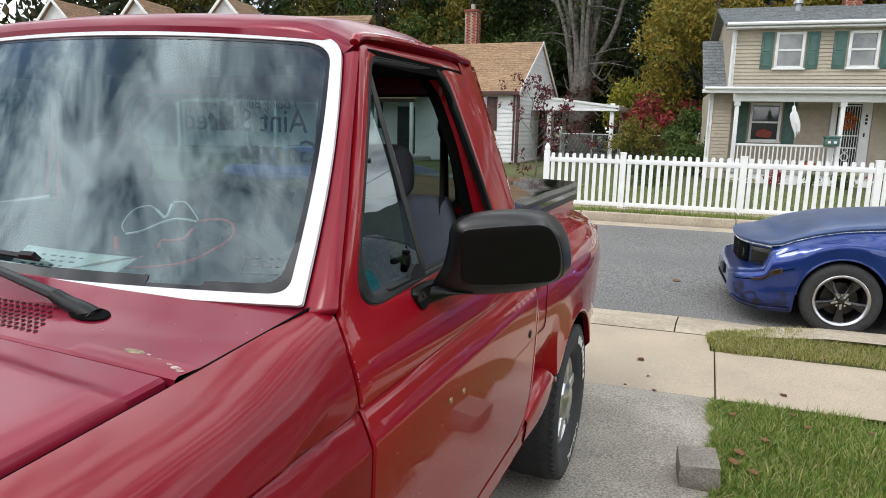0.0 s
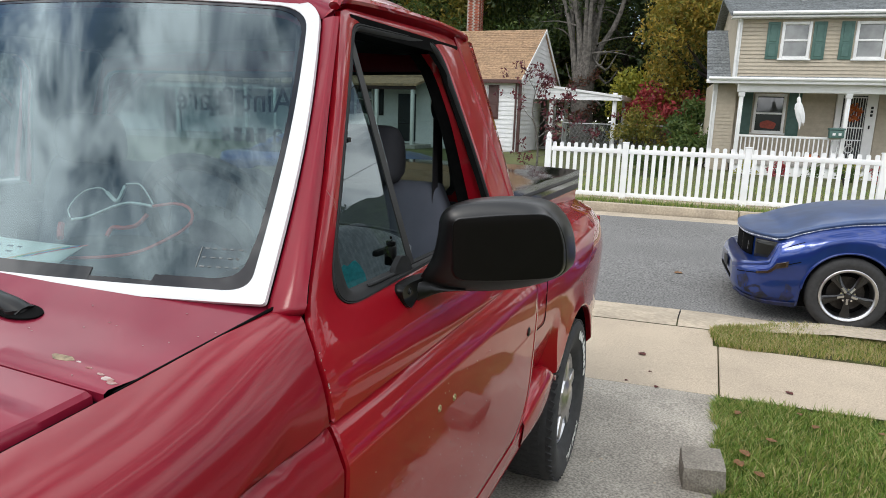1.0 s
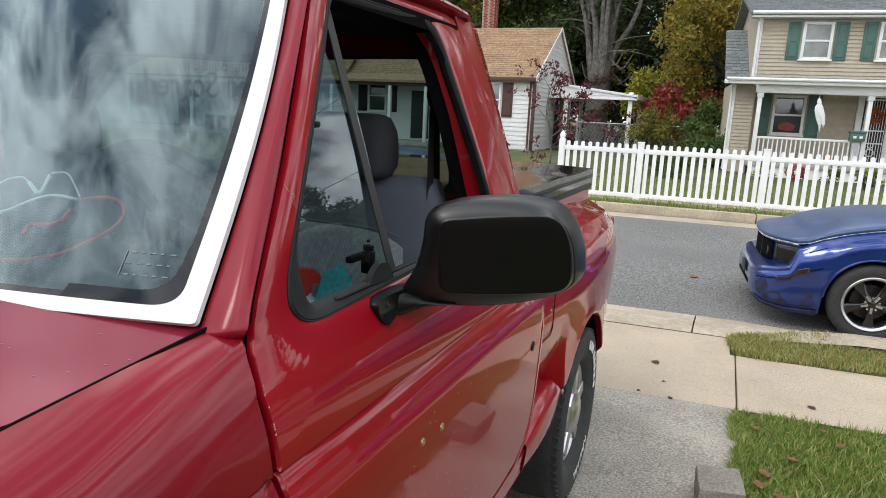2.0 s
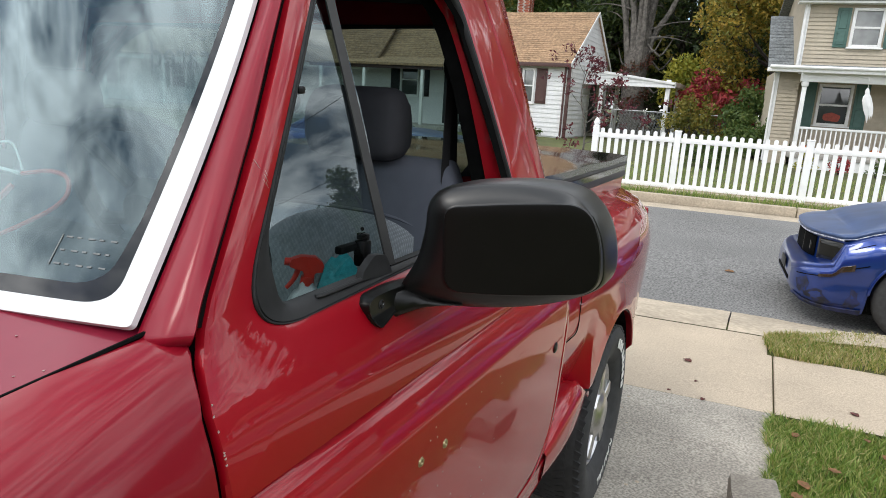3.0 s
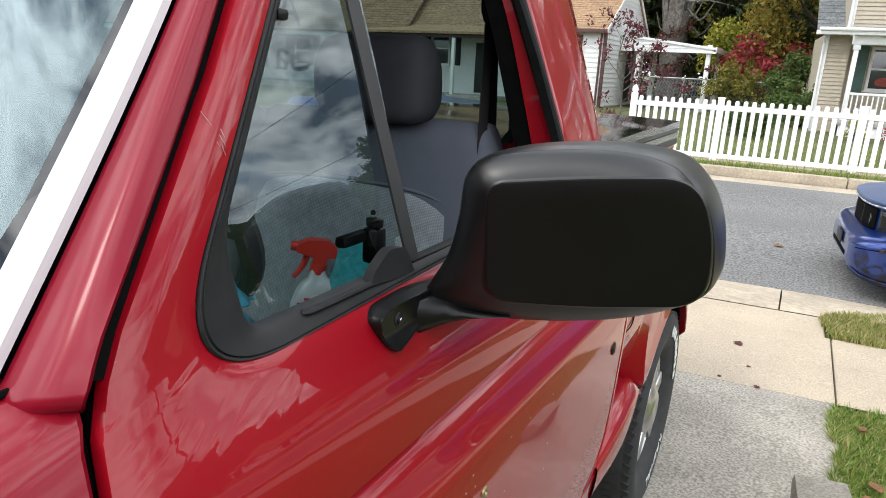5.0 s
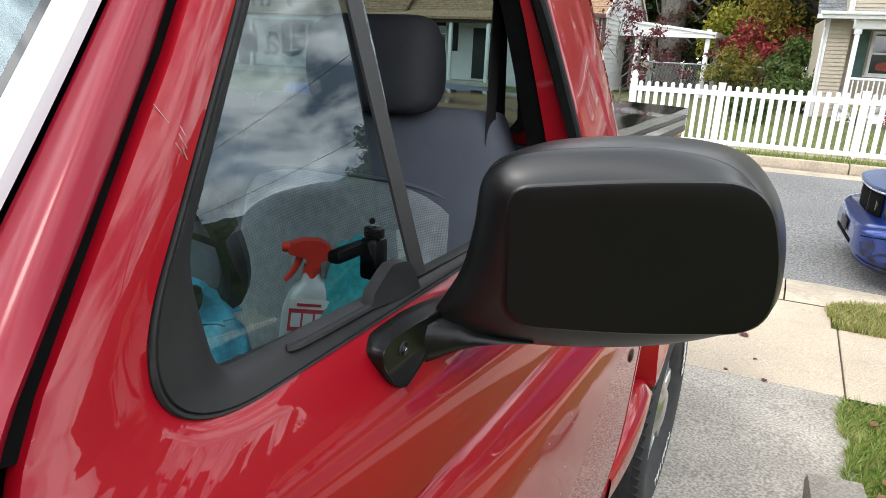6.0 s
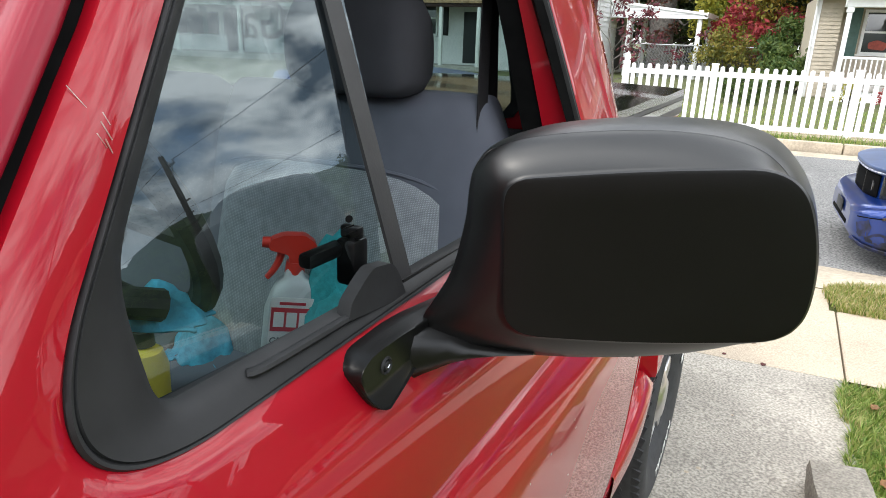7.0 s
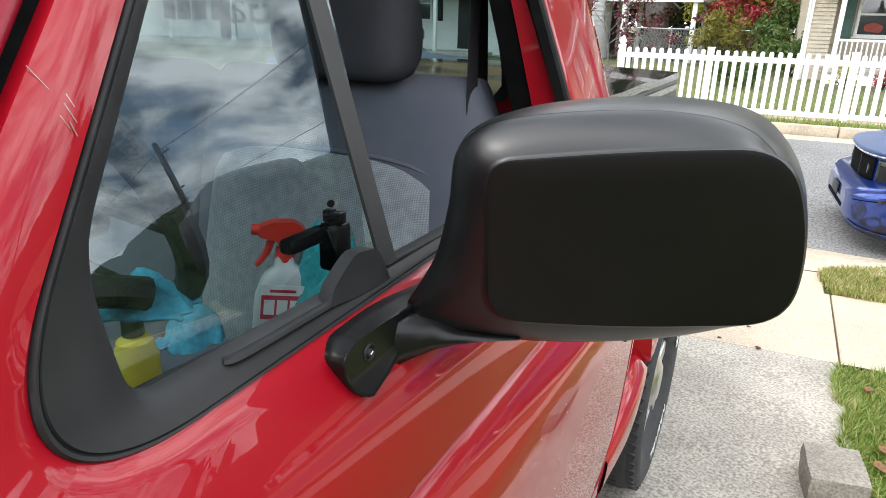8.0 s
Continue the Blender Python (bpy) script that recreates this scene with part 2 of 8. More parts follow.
def part(name, bm, mat, parent=None, label="", smooth=35.0, m=None):
    """Links a bmesh, or (verts, faces), as one mesh object under its thing or part."""
    if isinstance(bm, tuple):
        me = mesh_of(name, bm[0], bm[1], mat, smooth)
    else:
        bmesh.ops.recalc_face_normals(bm, faces=bm.faces[:])
        me = bpy.data.meshes.new(name)
        bm.to_mesh(me)
        bm.free()
        me.materials.append(mat)
        if smooth:
            me.polygons.foreach_set("use_smooth", [True] * len(me.polygons))
            me.set_sharp_from_angle(angle=radians(smooth))
    ob = new(name, me)
    if parent is not None:
        ob.parent = parent
    if m is not None:
        ob.matrix_basis = m
    if label:
        tagged(ob, label)
    return ob


def shared(name, me, parent, m=None):
    ob = new(name, me)
    if parent is not None:
        ob.parent = parent
    if m is not None:
        ob.matrix_basis = m
    return ob


def block(x0, x1, y0, y1, z0, z1, bevel=0.0, seg=2, bm=None):
    own = bm or bmesh.new()
    vs = bmesh.ops.create_cube(own, size=1.0)["verts"]
    for v in vs:
        v.co = Vector(((x0 + x1) / 2 + v.co.x * (x1 - x0), (y0 + y1) / 2 + v.co.y * (y1 - y0), (z0 + z1) / 2 + v.co.z * (z1 - z0)))
    if bevel:
        es = {e for v in vs for e in v.link_edges}
        bmesh.ops.bevel(own, geom=list(es), offset=bevel, segments=seg, affect="EDGES", profile=0.5)
    return own


def loft(rows, close_u=False, close_v=False, cap=False):
    """Quads between rows of points of equal length."""
    n, k = len(rows), len(rows[0])
    verts = [p for r in rows for p in r]
    faces = []
    for i in range(n if close_u else n - 1):
        for j in range(k if close_v else k - 1):
            a, b = i * k + j, i * k + (j + 1) % k
            c, d = ((i + 1) % n) * k + (j + 1) % k, ((i + 1) % n) * k + j
            faces.append((a, b, c, d))
    if cap and close_v:
        faces.append(tuple(range(k))[::-1])
        faces.append(tuple((n - 1) * k + j for j in range(k)))
    return verts, faces


def smooth_line(pts, n, closed=False):
    """A Catmull-Rom line through pts, with n points."""
    P = [Vector(p) for p in pts]
    k = len(P)
    out = []
    spans = k if closed else k - 1
    for i in range(n):
        f = i / n * spans if closed else i / (n - 1) * spans
        j = min(int(f), spans - 1)
        u = f - j
        if closed:
            a, b, c, d = P[(j - 1) % k], P[j % k], P[(j + 1) % k], P[(j + 2) % k]
        else:
            b, c = P[j], P[j + 1]
            a = P[j - 1] if j else b * 2 - c
            d = P[j + 2] if j + 2 < k else c * 2 - b
        out.append(0.5 * ((2 * b) + (c - a) * u + (2 * a - 5 * b + 4 * c - d) * u * u + (3 * b - a - 3 * c + d) * u ** 3))
    return out


def tube(pts, r, sides=8, r2=None, flat=1.0):
    """A round bar along pts, tapering from r to r2; flat squeezes it."""
    P = [Vector(p) for p in pts]
    rows = []
    ref = Vector((0, 0, 1))
    for i, p in enumerate(P):
        d = (P[min(i + 1, len(P) - 1)] - P[max(i - 1, 0)]).normalized()
        if abs(d.dot(ref)) > 0.95:
            ref = Vector((1, 0, 0))
        a = d.cross(ref).normalized()
        b = a.cross(d).normalized()
        ref = b
        rr = r + ((r2 if r2 is not None else r) - r) * i / max(1, len(P) - 1)
        rows.append([p + a * math.cos(t) * rr + b * math.sin(t) * rr * flat for t in [2 * math.pi * j / sides for j in range(sides)]])
    return loft(rows, close_v=True, cap=True)


def ribbon(pts, wide, thick):
    """A flat strip with thickness along pts; wide: a vector across it, thick: a vector through it."""
    w, t = Vector(wide) / 2, Vector(thick) / 2
    return loft([[Vector(p) - w - t, Vector(p) + w - t, Vector(p) + w + t, Vector(p) - w + t] for p in pts], close_v=True, cap=True)


def rounded(pts, r, seg=5):
    """A closed outline of 2D points with each corner rounded; r: one radius or one for each."""
    out, k = [], len(pts)
    for i in range(k):
        p, a, b = Vector(pts[i]), Vector(pts[i - 1]), Vector(pts[(i + 1) % k])
        q = r[i] if isinstance(r, (list, tuple)) else r
        if q <= 0:
            out.append(p)
            continue
        u, v = (a - p), (b - p)
        q = min(q, u.length * 0.48, v.length * 0.48)
        s, e = p + u.normalized() * q, p + v.normalized() * q
        for j in range(seg + 1):
            f = j / seg
            out.append(s * (1 - f) ** 2 + p * 2 * f * (1 - f) + e * f * f)
    return out


def slab(outline, depth, place):
    """A plate: a 2D outline pushed through by depth; place maps (a, b, c) to a point."""
    k = len(outline)
    verts = [place(p[0], p[1], 0.0) for p in outline] + [place(p[0], p[1], depth) for p in outline]
    faces = [tuple(range(k)), tuple(range(2 * k - 1, k - 1, -1))]
    faces += [(i, k + i, k + (i + 1) % k, (i + 1) % k) for i in range(k)]
    return verts, faces


def ring(outer, inner, depth, place):
    """A frame between two outlines of the same number of points, with depth."""
    k = len(outer)
    V = [place(p[0], p[1], 0.0) for p in outer] + [place(p[0], p[1], 0.0) for p in inner]
    V += [place(p[0], p[1], depth) for p in outer] + [place(p[0], p[1], depth) for p in inner]
    F = []
    for i in range(k):
        j = (i + 1) % k
        F += [(i, j, k + j, k + i), (2 * k + i, 3 * k + i, 3 * k + j, 2 * k + j), (i, 2 * k + i, 2 * k + j, j), (k + i, k + j, 3 * k + j, 3 * k + i)]
    return V, F


def turned(profile, n=48, axis="x", centre=(0, 0, 0)):
    """A body of revolution: profile of (along the axis, radius)."""
    rows = []
    for i in range(n):
        a = 2 * math.pi * i / n
        c, s = math.cos(a), math.sin(a)
        row = []
        for t, r in profile:
            p = {"x": (t, r * c, r * s), "y": (r * c, t, r * s), "z": (r * c, r * s, t)}[axis]
            row.append(Vector(p) + Vector(centre))
        rows.append(row)
    return loft(rows, close_u=True)


def thicken(ob, t, offset=-1.0):
    md = ob.modifiers.new("thickness", "SOLIDIFY")
    md.thickness, md.offset = t, offset
    return ob


def lettering(name, text, size, mat, parent, m, squeeze=1.0, depth=0.0004, spacing=1.0):
    """Flat letters in the built-in font, turned into a mesh."""
    cu = bpy.data.curves.new(name, "FONT")
    cu.body, cu.size, cu.extrude, cu.align_x, cu.align_y = text, size, depth, "CENTER", "CENTER"
    cu.space_character = spacing
    cu.resolution_u = 3
    tmp = bpy.data.objects.new(name, cu)
    me = bpy.data.meshes.new_from_object(tmp)
    bpy.data.objects.remove(tmp)
    me.transform(Matrix.Diagonal((squeeze, 1, 1, 1)))
    me.materials.clear()
    me.materials.append(mat)
    return shared(name, me, parent, m)


STREET = Matrix.Rotation(radians(4.6), 4, "Z")
SLOPE = 0.08


def lane(v, x):
    """y of the line that runs along the street at v."""
    return v + SLOPE * x


def height(x, y):
    v = y - SLOPE * x
    if v < 3.0:
        return min(0.02 + 0.028 * (3.0 - v), 0.16)
    if v < 5.0:
        return 0.02 - 0.025 * (v - 3.0)
    if v < 5.3:
        return -0.03 - 0.27 * (v - 5.0) / 0.3
    if v < 12.6:
        return -0.30
    if v < 12.9:
        return -0.30 + 0.36 * (v - 12.6) / 0.3
    if v < 24:
        return 0.06 + 0.02 * (v - 12.9)
    return 0.28


# ---------------------------------------------------------------- ground, street, pavements
def make_ground():
    xs = sorted({-3000, -800, -300, -120, -60, *range(-40, 41, 4), -2.95, -1, 0, 0.6, 1.5, 2.5, 60, 120, 300, 800, 3000})
    vs = sorted({-3000, -800, -300, -100, -40, -15, -8, -4, -2, -1, 0, 1, 2, 3, 4, 4.98, 5.3, 8, 12.55, 12.9, 16, 20, 24, 30, 40, 60, 120, 300, 800, 3000})
    rows = []
    for v in vs:
        rows.append([(x, lane(v, x), height(x, lane(v, x)) - 0.035) for x in xs])
    g = part("ground", loft(rows), EARTH)
    tagged(g, "grassy ground with worn earthy patches", "ground", kind="structure")


def sheet(name, x0, x1, v0, v1, z, mat, label, category, thick=0.12, nx=24, crown=0.0, kerbs=None):
    """A slab that follows the street between two lanes; z(v) gives its top."""
    nv = 8
    top = [[(x0 + (x1 - x0) * i / nx, lane(v0 + (v1 - v0) * j / nv, x0 + (x1 - x0) * i / nx),
             z(v0 + (v1 - v0) * j / nv)) for i in range(nx + 1)] for j in range(nv + 1)]
    V, F = loft(top)
    n = len(V)
    border = [i for i in range(nx + 1)] + [(j + 1) * (nx + 1) - 1 for j in range(1, nv + 1)] + \
             [nv * (nx + 1) + i for i in range(nx - 1, -1, -1)] + [j * (nx + 1) for j in range(nv - 1, 0, -1)]
    low = len(V)
    V += [(V[i][0], V[i][1], V[i][2] - thick) for i in border]
    k = len(border)
    F += [(border[i], low + i, low + (i + 1) % k, border[(i + 1) % k]) for i in range(k)]
    ob = part(name, (V, F), mat, smooth=30)
    return tagged(ob, label, category, kind="structure")


EDGE = 0.62     # the driveway's edge beside the lawn


def drive_z(v):
    return 0.02 + 0.028 * (3.0 - v) if v < 3.0 else 0.02 - 0.030 * (v - 3.0)


def make_street():
    sheet("road", -90, 90, 5.50, 12.05, lambda v: -0.125 - 0.006 * abs(v - 8.8) + 0.02, ASPHALT, "grey asphalt road with pale aggregate", "road")
    sheet("gutter_far", -90, 90, 12.03, 12.55, lambda v: -0.125 + 0.02 * (v - 12.03), KERBCONC, "pale concrete gutter along the far kerb", "gutter")
    # the far kerb: single stones with open joints
    kerb = thing("kerb_far", "pale concrete kerb in long pieces", "kerb", STREET, kind="structure")
    me = mesh_of("kerb_stone", *[list(x) for x in (lambda b: ([v.co[:] for v in b.verts], [[v.index for v in f.verts] for f in b.faces]))(indexed(block(-1.49, 1.49, -0.08, 0.08, -0.2, 0.06, 0.02)))], KERBCONC)
    for i in range(-10, 12):
        shared("kerb_stone", me, kerb, pose(0.55 + 3.0 * i, 12.63, 0.0))
    sheet("pavement_far", -90, 90, 13.36, 14.35, lambda v: 0.062 + 0.004 * (v - 13.36), PALECONC, "narrow pale concrete pavement below the white fence", "pavement", thick=0.1)
    # near side: apron in the gutter, kerb, verge, pavement
    apron = thing("driveway_apron", "pale concrete apron sloping from kerb to road", "apron", kind="structure")
    for a, b in ((-6.0, -2.6), (-2.59, 0.30), (0.312, 3.3), (3.31, 6.5), (6.51, 9.8)):
        rows = []
        for v, z in ((4.62, -0.028), (4.66, -0.022), (4.98, -0.035), (5.28, -0.095), (5.44, -0.118), (5.52, -0.122)):
            # beyond the drive the kerb stands up
            rows.append([(a + (b - a) * i / 10, lane(v, a + (b - a) * i / 10),
                          z + (0.0 if (a + (b - a) * i / 10) < 0.62 else min(1.0, ((a + (b - a) * i / 10) - 0.62) / 0.9) * (0.075 if v < 5.0 else -0.02))) for i in range(11)])
        part("slab", loft(rows), KERBCONC, apron, smooth=60)
    pave = thing("pavement", "pale sandy concrete pavement slabs with tooled joints", "pavement", kind="structure")
    cuts = [-7.4, -5.9, -4.4, -2.9, 0.635, 2.15, 3.65, 5.15, 6.65, 8.15, 9.65, 11.15]
    for a, b in zip(cuts, cuts[1:]):
        wide = a < 0 and b > 0
        v1 = 4.12
        part("slab", quad_slab(a + 0.005, b - 0.005, 3.0, v1, drive_z, 0.0015), PALECONC, pave)
        if wide:
            part("slab", quad_slab(a + 0.005, b - 0.035, v1 + 0.006, 4.60, drive_z, 0.0), PALECONC, pave)
    drive = thing("driveway", "grey weathered concrete driveway with exposed aggregate", "driveway", kind="structure")
    part("slab", quad_slab(-3.0, EDGE, -1.4, 2.9985, drive_z, 0.001, n=40, wavy=0.02), CONCRETE, drive)
    part("slab", quad_slab(-3.0, EDGE, -6.5, -1.405, drive_z, 0.0, n=20, wavy=0.02), CONCRETE, drive)


def indexed(bm):
    bm.verts.index_update()
    return bm


def quad_slab(x0, x1, v0, v1, z, lift, n=10, wavy=0.0):
    """A slab between two lanes whose sides run along y."""
    rng = random.Random(int(x0 * 100) + int(v1 * 10))
    rows = []
    for j in range(n + 1):
        v = v0 + (v1 - v0) * j / n
        w = x1 + (rng.uniform(-wavy, wavy) if wavy else 0)
        rows.append([(x, lane(v, x), z(v) + lift - dz) for x, dz in ((x0, 0.1), (x0, 0.006), (x0 + 0.008, 0), ((x0 + w) / 2, 0), (w - 0.008, 0), (w, 0.006), (w, 0.1))])
    return loft(rows)


def blades(name, spots, size, mat, label, seed):
    """Grass blades as bent slivers at the given spots."""
    rng = random.Random(seed)
    V, F = [], []
    for x, y, z, k in spots:
        h = size * k * rng.uniform(0.5, 1.35)
        a = rng.uniform(0, 6.283)
        b = rng.uniform(0, 6.283)
        lean = h * rng.uniform(0.1, 1.0)
        w = 0.0030 * rng.uniform(0.7, 1.5) * (1.0 if k < 1.5 else 1.4)
        dx, dy = math.cos(a) * w, math.sin(a) * w
        lx, ly = math.cos(b) * lean, math.sin(b) * lean
        i = len(V)
        V += [(x - dx, y - dy, z - 0.004), (x + dx, y + dy, z - 0.004), (x + dx * .8 + lx * .35, y + dy * .8 + ly * .35, z + h * .6),
              (x - dx * .8 + lx * .35, y - dy * .8 + ly * .35, z + h * .6), (x + lx, y + ly, z + h)]
        F += [(i, i + 1, i + 2, i + 3), (i + 3, i + 2, i + 4)]
    return tagged(part(name, (V, F), mat, smooth=0), label, "grass", kind="stuff")


def make_grass():
    rng = random.Random(5)
    spots = []
    def ragged(x):
        return 2.97 + 0.03 * math.sin(7 * x) + 0.025 * math.sin(23 * x + 1)
    while len(spots) < 84000:
        x = 0.60 + 3.6 * rng.random() ** 1.5
        v = 2.97 - 3.6 * rng.random() ** 1.3
        edge = 0.60 + 0.03 * math.sin(11 * v) + 0.02 * math.sin(31 * v)
        if x < edge or v > ragged(x):
            continue
        tuft = noise.noise((x * 3, v * 3, 0))
        if tuft < -0.25 and rng.random() < 0.45:
            continue
        y = lane(v, x)
        near = (x - edge < 0.05 or ragged(x) - v < 0.05)
        spots.append((x, y, height(x, y) - 0.03, 1.25 if near else 0.9 + 0.5 * max(0, tuft)))
    while len(spots) < 100000:
        x, v = rng.uniform(0.65, 9), rng.uniform(-7, 2.9)
        y = lane(v, x)
        spots.append((x, y, height(x, y) - 0.03, 1.7))
    blades("lawn_grass", spots, 0.050, GRASS, "green mown lawn grass with straw-coloured blades", 1)
    spots = []
    while len(spots) < 26000:
        x = 0.5 + 6.5 * rng.random() ** 1.6
        v0 = 4.11
        v1 = min(4.95, 4.50 + 0.5 * max(0.0, x - 0.45) / 0.8) + 0.02 * math.sin(19 * x)
        v = rng.uniform(v0 + 0.02 * math.sin(13 * x), v1)
        if x < 0.56 + 0.06 * rng.random() + 0.25 * max(0, 4.40 - v):
            continue
        y = lane(v, x)
        spots.append((x, y, -0.012 if x < 1.2 else 0.003, 0.9))
    blades("verge_grass", spots, 0.045, DRYGRASS, "dry yellow-green grass of the kerbside verge", 2)
    bank = []
    for i in range(26):
        x = 0.60 + i * 0.34
        f = min(1.0, max(0.0, x - 0.5) / 0.7)
        e = -0.07 if i == 0 else 0.0
        bank.append([(x, lane(4.105, x), -0.05 + e), (x, lane(4.14, x), -0.018 + e), (x, lane(4.17 + 0.36 + 0.4 * f, x), -0.020 + e), (x, lane(4.2 + 0.36 + 0.42 * f, x), -0.05 + e)])
    tagged(part("verge", loft(bank), EARTH), "earthy strip of verge between pavement and kerb", "verge", kind="structure")
    spots = []
    for i in range(16000):
        x = rng.uniform(-9, 9)
        v = rng.choice((rng.uniform(12.76, 13.34), rng.uniform(14.36, 18.5)))
        y = lane(v, x)
        spots.append((x, y, height(x, y) - 0.03, 2.2))
    blades("far_lawn_grass", spots, 0.045, GRASS, "green grass along and behind the white fence", 3)


def stone_block():
    bm = bmesh.new()
    bmesh.ops.create_cube(bm, size=1.0)
    bmesh.ops.subdivide_edges(bm, edges=bm.edges[:], cuts=7, use_grid_fill=True)
    for v in bm.verts:
        p = v.co.copy()
        r = p.normalized() * 0.62
        p = p.lerp(r, 0.22)
        d = noise.noise(v.co * 2.3) * 0.03 + noise.noise(v.co * 7) * 0.010
        p += p.normalized() * d
        v.co = Vector((p.x * 0.185, p.y * 0.24, p.z * 0.136 * (1 + 0.10 * p.x)))
    ob = part("stone_block", bm, STONE, smooth=28)
    ob.matrix_world = pose(0.545, 1.88, 0.045 + 0.056, -1, -2, 6)
    tagged(ob, "rough cut grey-tan stone block at the lawn's edge", "stone")


def fallen_leaf(x, y, z, s, turn, mat, lift=0.004):
    rows = []
    rng = random.Random(int(x * 1000 + y * 77))
    for i in range(7):
        t = i / 6
        w = s * 0.34 * math.sin(math.pi * (0.08 + 0.9 * t)) * (1 + 0.35 * (i % 2))
        rows.append([(-w, s * (t - .5), lift + 0.25 * w + rng.uniform(0, .1) * s), (0, s * (t - .5), lift + 0.12 * s * t * t), (w, s * (t - .5), lift + 0.3 * w + rng.uniform(0, .1) * s)])
    ob = part("fallen_leaf", loft(rows), mat, smooth=60)
    thicken(ob, 0.0008)
    ob.matrix_world = pose(x, y, z, 0, 0, turn)
    tagged(ob, "dry curled brown autumn leaf on the ground", "leaf", group="fallen leaves")


LEAFBROWN = material("dry_leaf", (0.22, 0.105, 0.04), 0.8, 0.0, 0.4, 60)
LEAFRED = material("dark_red_leaf", (0.10, 0.022, 0.018), 0.8, 0.0, 0.4, 60)


def make_litter():
    fallen_leaf(0.11, 3.66, drive_z(3.6), 0.06, 60, LEAFRED)
    rng = random.Random(9)
    for x, y, s in ((0.26, 3.02, 0.035), (0.07, 3.05, 0.025), (1.05, 3.32, 0.05), (0.2, 3.3, 0.025)):
        fallen_leaf(x, y, drive_z(y - SLOPE * x), s, rng.uniform(0, 360), LEAFRED)
    for i in range(16):
        x, v = 0.7 + 1.8 * rng.random(), 2.85 - 1.6 * rng.random()
        y = lane(v, x)
        fallen_leaf(x, y, height(x, y), rng.uniform(0.035, 0.065), rng.uniform(0, 360), LEAFBROWN, 0.02)
    for i in range(2):
        fallen_leaf(0.2 + 0.8 * i, 7.2 + 0.9 * i, -0.115, 0.10, rng.uniform(0, 360), LEAFBROWN)
    for i in range(14):
        x, y = rng.uniform(-0.25, 0.5), rng.uniform(1.2, 2.9)
        rows = turned([(0.0, 0.0005), (0.001, 0.012 * rng.uniform(.4, 1)), (0.004, 0.010 * rng.uniform(.3, 1)), (0.005, 0.0005)], 7, "z")
        ob = part("pebble", rows, PALECONC, smooth=60)
        ob.matrix_world = pose(x, y, drive_z(y - SLOPE * x) - 0.001, 0, 0, rng.uniform(0, 360))
        tagged(ob, "small pale pebble in the driveway concrete", "pebble", group="driveway pebbles")


# ---------------------------------------------------------------- picket fence
def make_fence():
    f = thing("picket_fence", "white vinyl picket fence with ball-capped end post", "fence", STREET)
    v0, z0 = 13.58, 0.07
    posts = [-1.86, -0.205, 2.21, 4.65, 7.09, 9.53, 11.97]
    w = 0.039
    o = rounded([(-w, 0), (w, 0), (w, 1.07), (-w, 1.07)], [0, 0, 0.038, 0.038], 5)
    pm = mesh_of("picket", *slab(o, 0.022, lambda a, b, c: (a, c - 0.011, b)), VINYL, 30)
    post = indexed(block(-0.062, 0.062, -0.062, 0.062, -0.1, 1.17, 0.008))
    pme = bpy.data.meshes.new("post")
    post.to_mesh(pme)
    post.free()
    pme.materials.append(VINYL)
    lid = indexed(block(-0.070, 0.070, -0.070, 0.070, 0.0, 0.028, 0.008))
    capme = bpy.data.meshes.new("post_cap")
    lid.to_mesh(capme)
    lid.free()
    capme.materials.append(VINYL)
    ballme = mesh_of("post_cap", *turned([(0, 0.001), (0.0, 0.07), (0.02, 0.07), (0.03, 0.045), (0.06, 0.062), (0.10, 0.062), (0.14, 0.045), (0.18, 0.012), (0.195, 0.001)], 14, "z"), VINYL, 40)
    for i, u in enumerate(posts):
        p = shared("post", pme, f, pose(u, v0, z0))
        shared("post_cap", ballme if i == 0 else capme, p, pose(0, 0, 1.17))
    for a, b in zip(posts, posts[1:]):
        n = round((b - a - 0.12) / 0.152)
        for z, half in ((0.065, 0.045), (1.00, 0.050)):
            part("rail", block(a + 0.05, b - 0.05, v0 - 0.024, v0 + 0.024, z0 + z - half, z0 + z + half, 0.006), VINYL, f)
        step = (b - a - 0.12) / n
        for k in range(n):
            u = a + 0.06 + step * (k + 0.5)
            shared("picket", pm, f, pose(u, v0, z0 + 0.08))


make_ground()
make_street()
make_grass()
stone_block()
make_litter()
make_fence()


# ---------------------------------------------------------------- the pickup truck
MID = -0.985          # its middle line
TRUCK = thing("pickup_truck", "dark red pickup truck with step-side bed, door window lowered", "truck")


def mirror_x(p):
    return Vector((2 * MID - p[0], p[1], p[2]))


# outer skin of door and fender: x by height
SIDE = [(1.372, -0.0630), (1.362, -0.0575), (1.350, -0.0510), (1.335, -0.0435), (1.318, -0.0360), (1.300, -0.0300), (1.275, -0.0240), (1.248, -0.0200), (1.242, -0.0195),
        (1.238, -0.026), (1.234, -0.0195), (1.215, -0.010), (1.190, 0.000), (1.182, 0.003), (1.172, 0.005), (1.10, 0.003), (1.0, -0.001), (0.9, -0.006), (0.8, -0.014),
        (0.70, -0.024), (0.62, -0.036), (0.55, -0.052), (0.50, -0.075)]


def side_x(z):
    for (z1, x1), (z2, x2) in zip(SIDE, SIDE[1:]):
        if z1 >= z >= z2:
            return x1 + (x2 - x1) * (z1 - z) / (z1 - z2)
    return SIDE[0][1] if z > SIDE[0][0] else SIDE[-1][1]


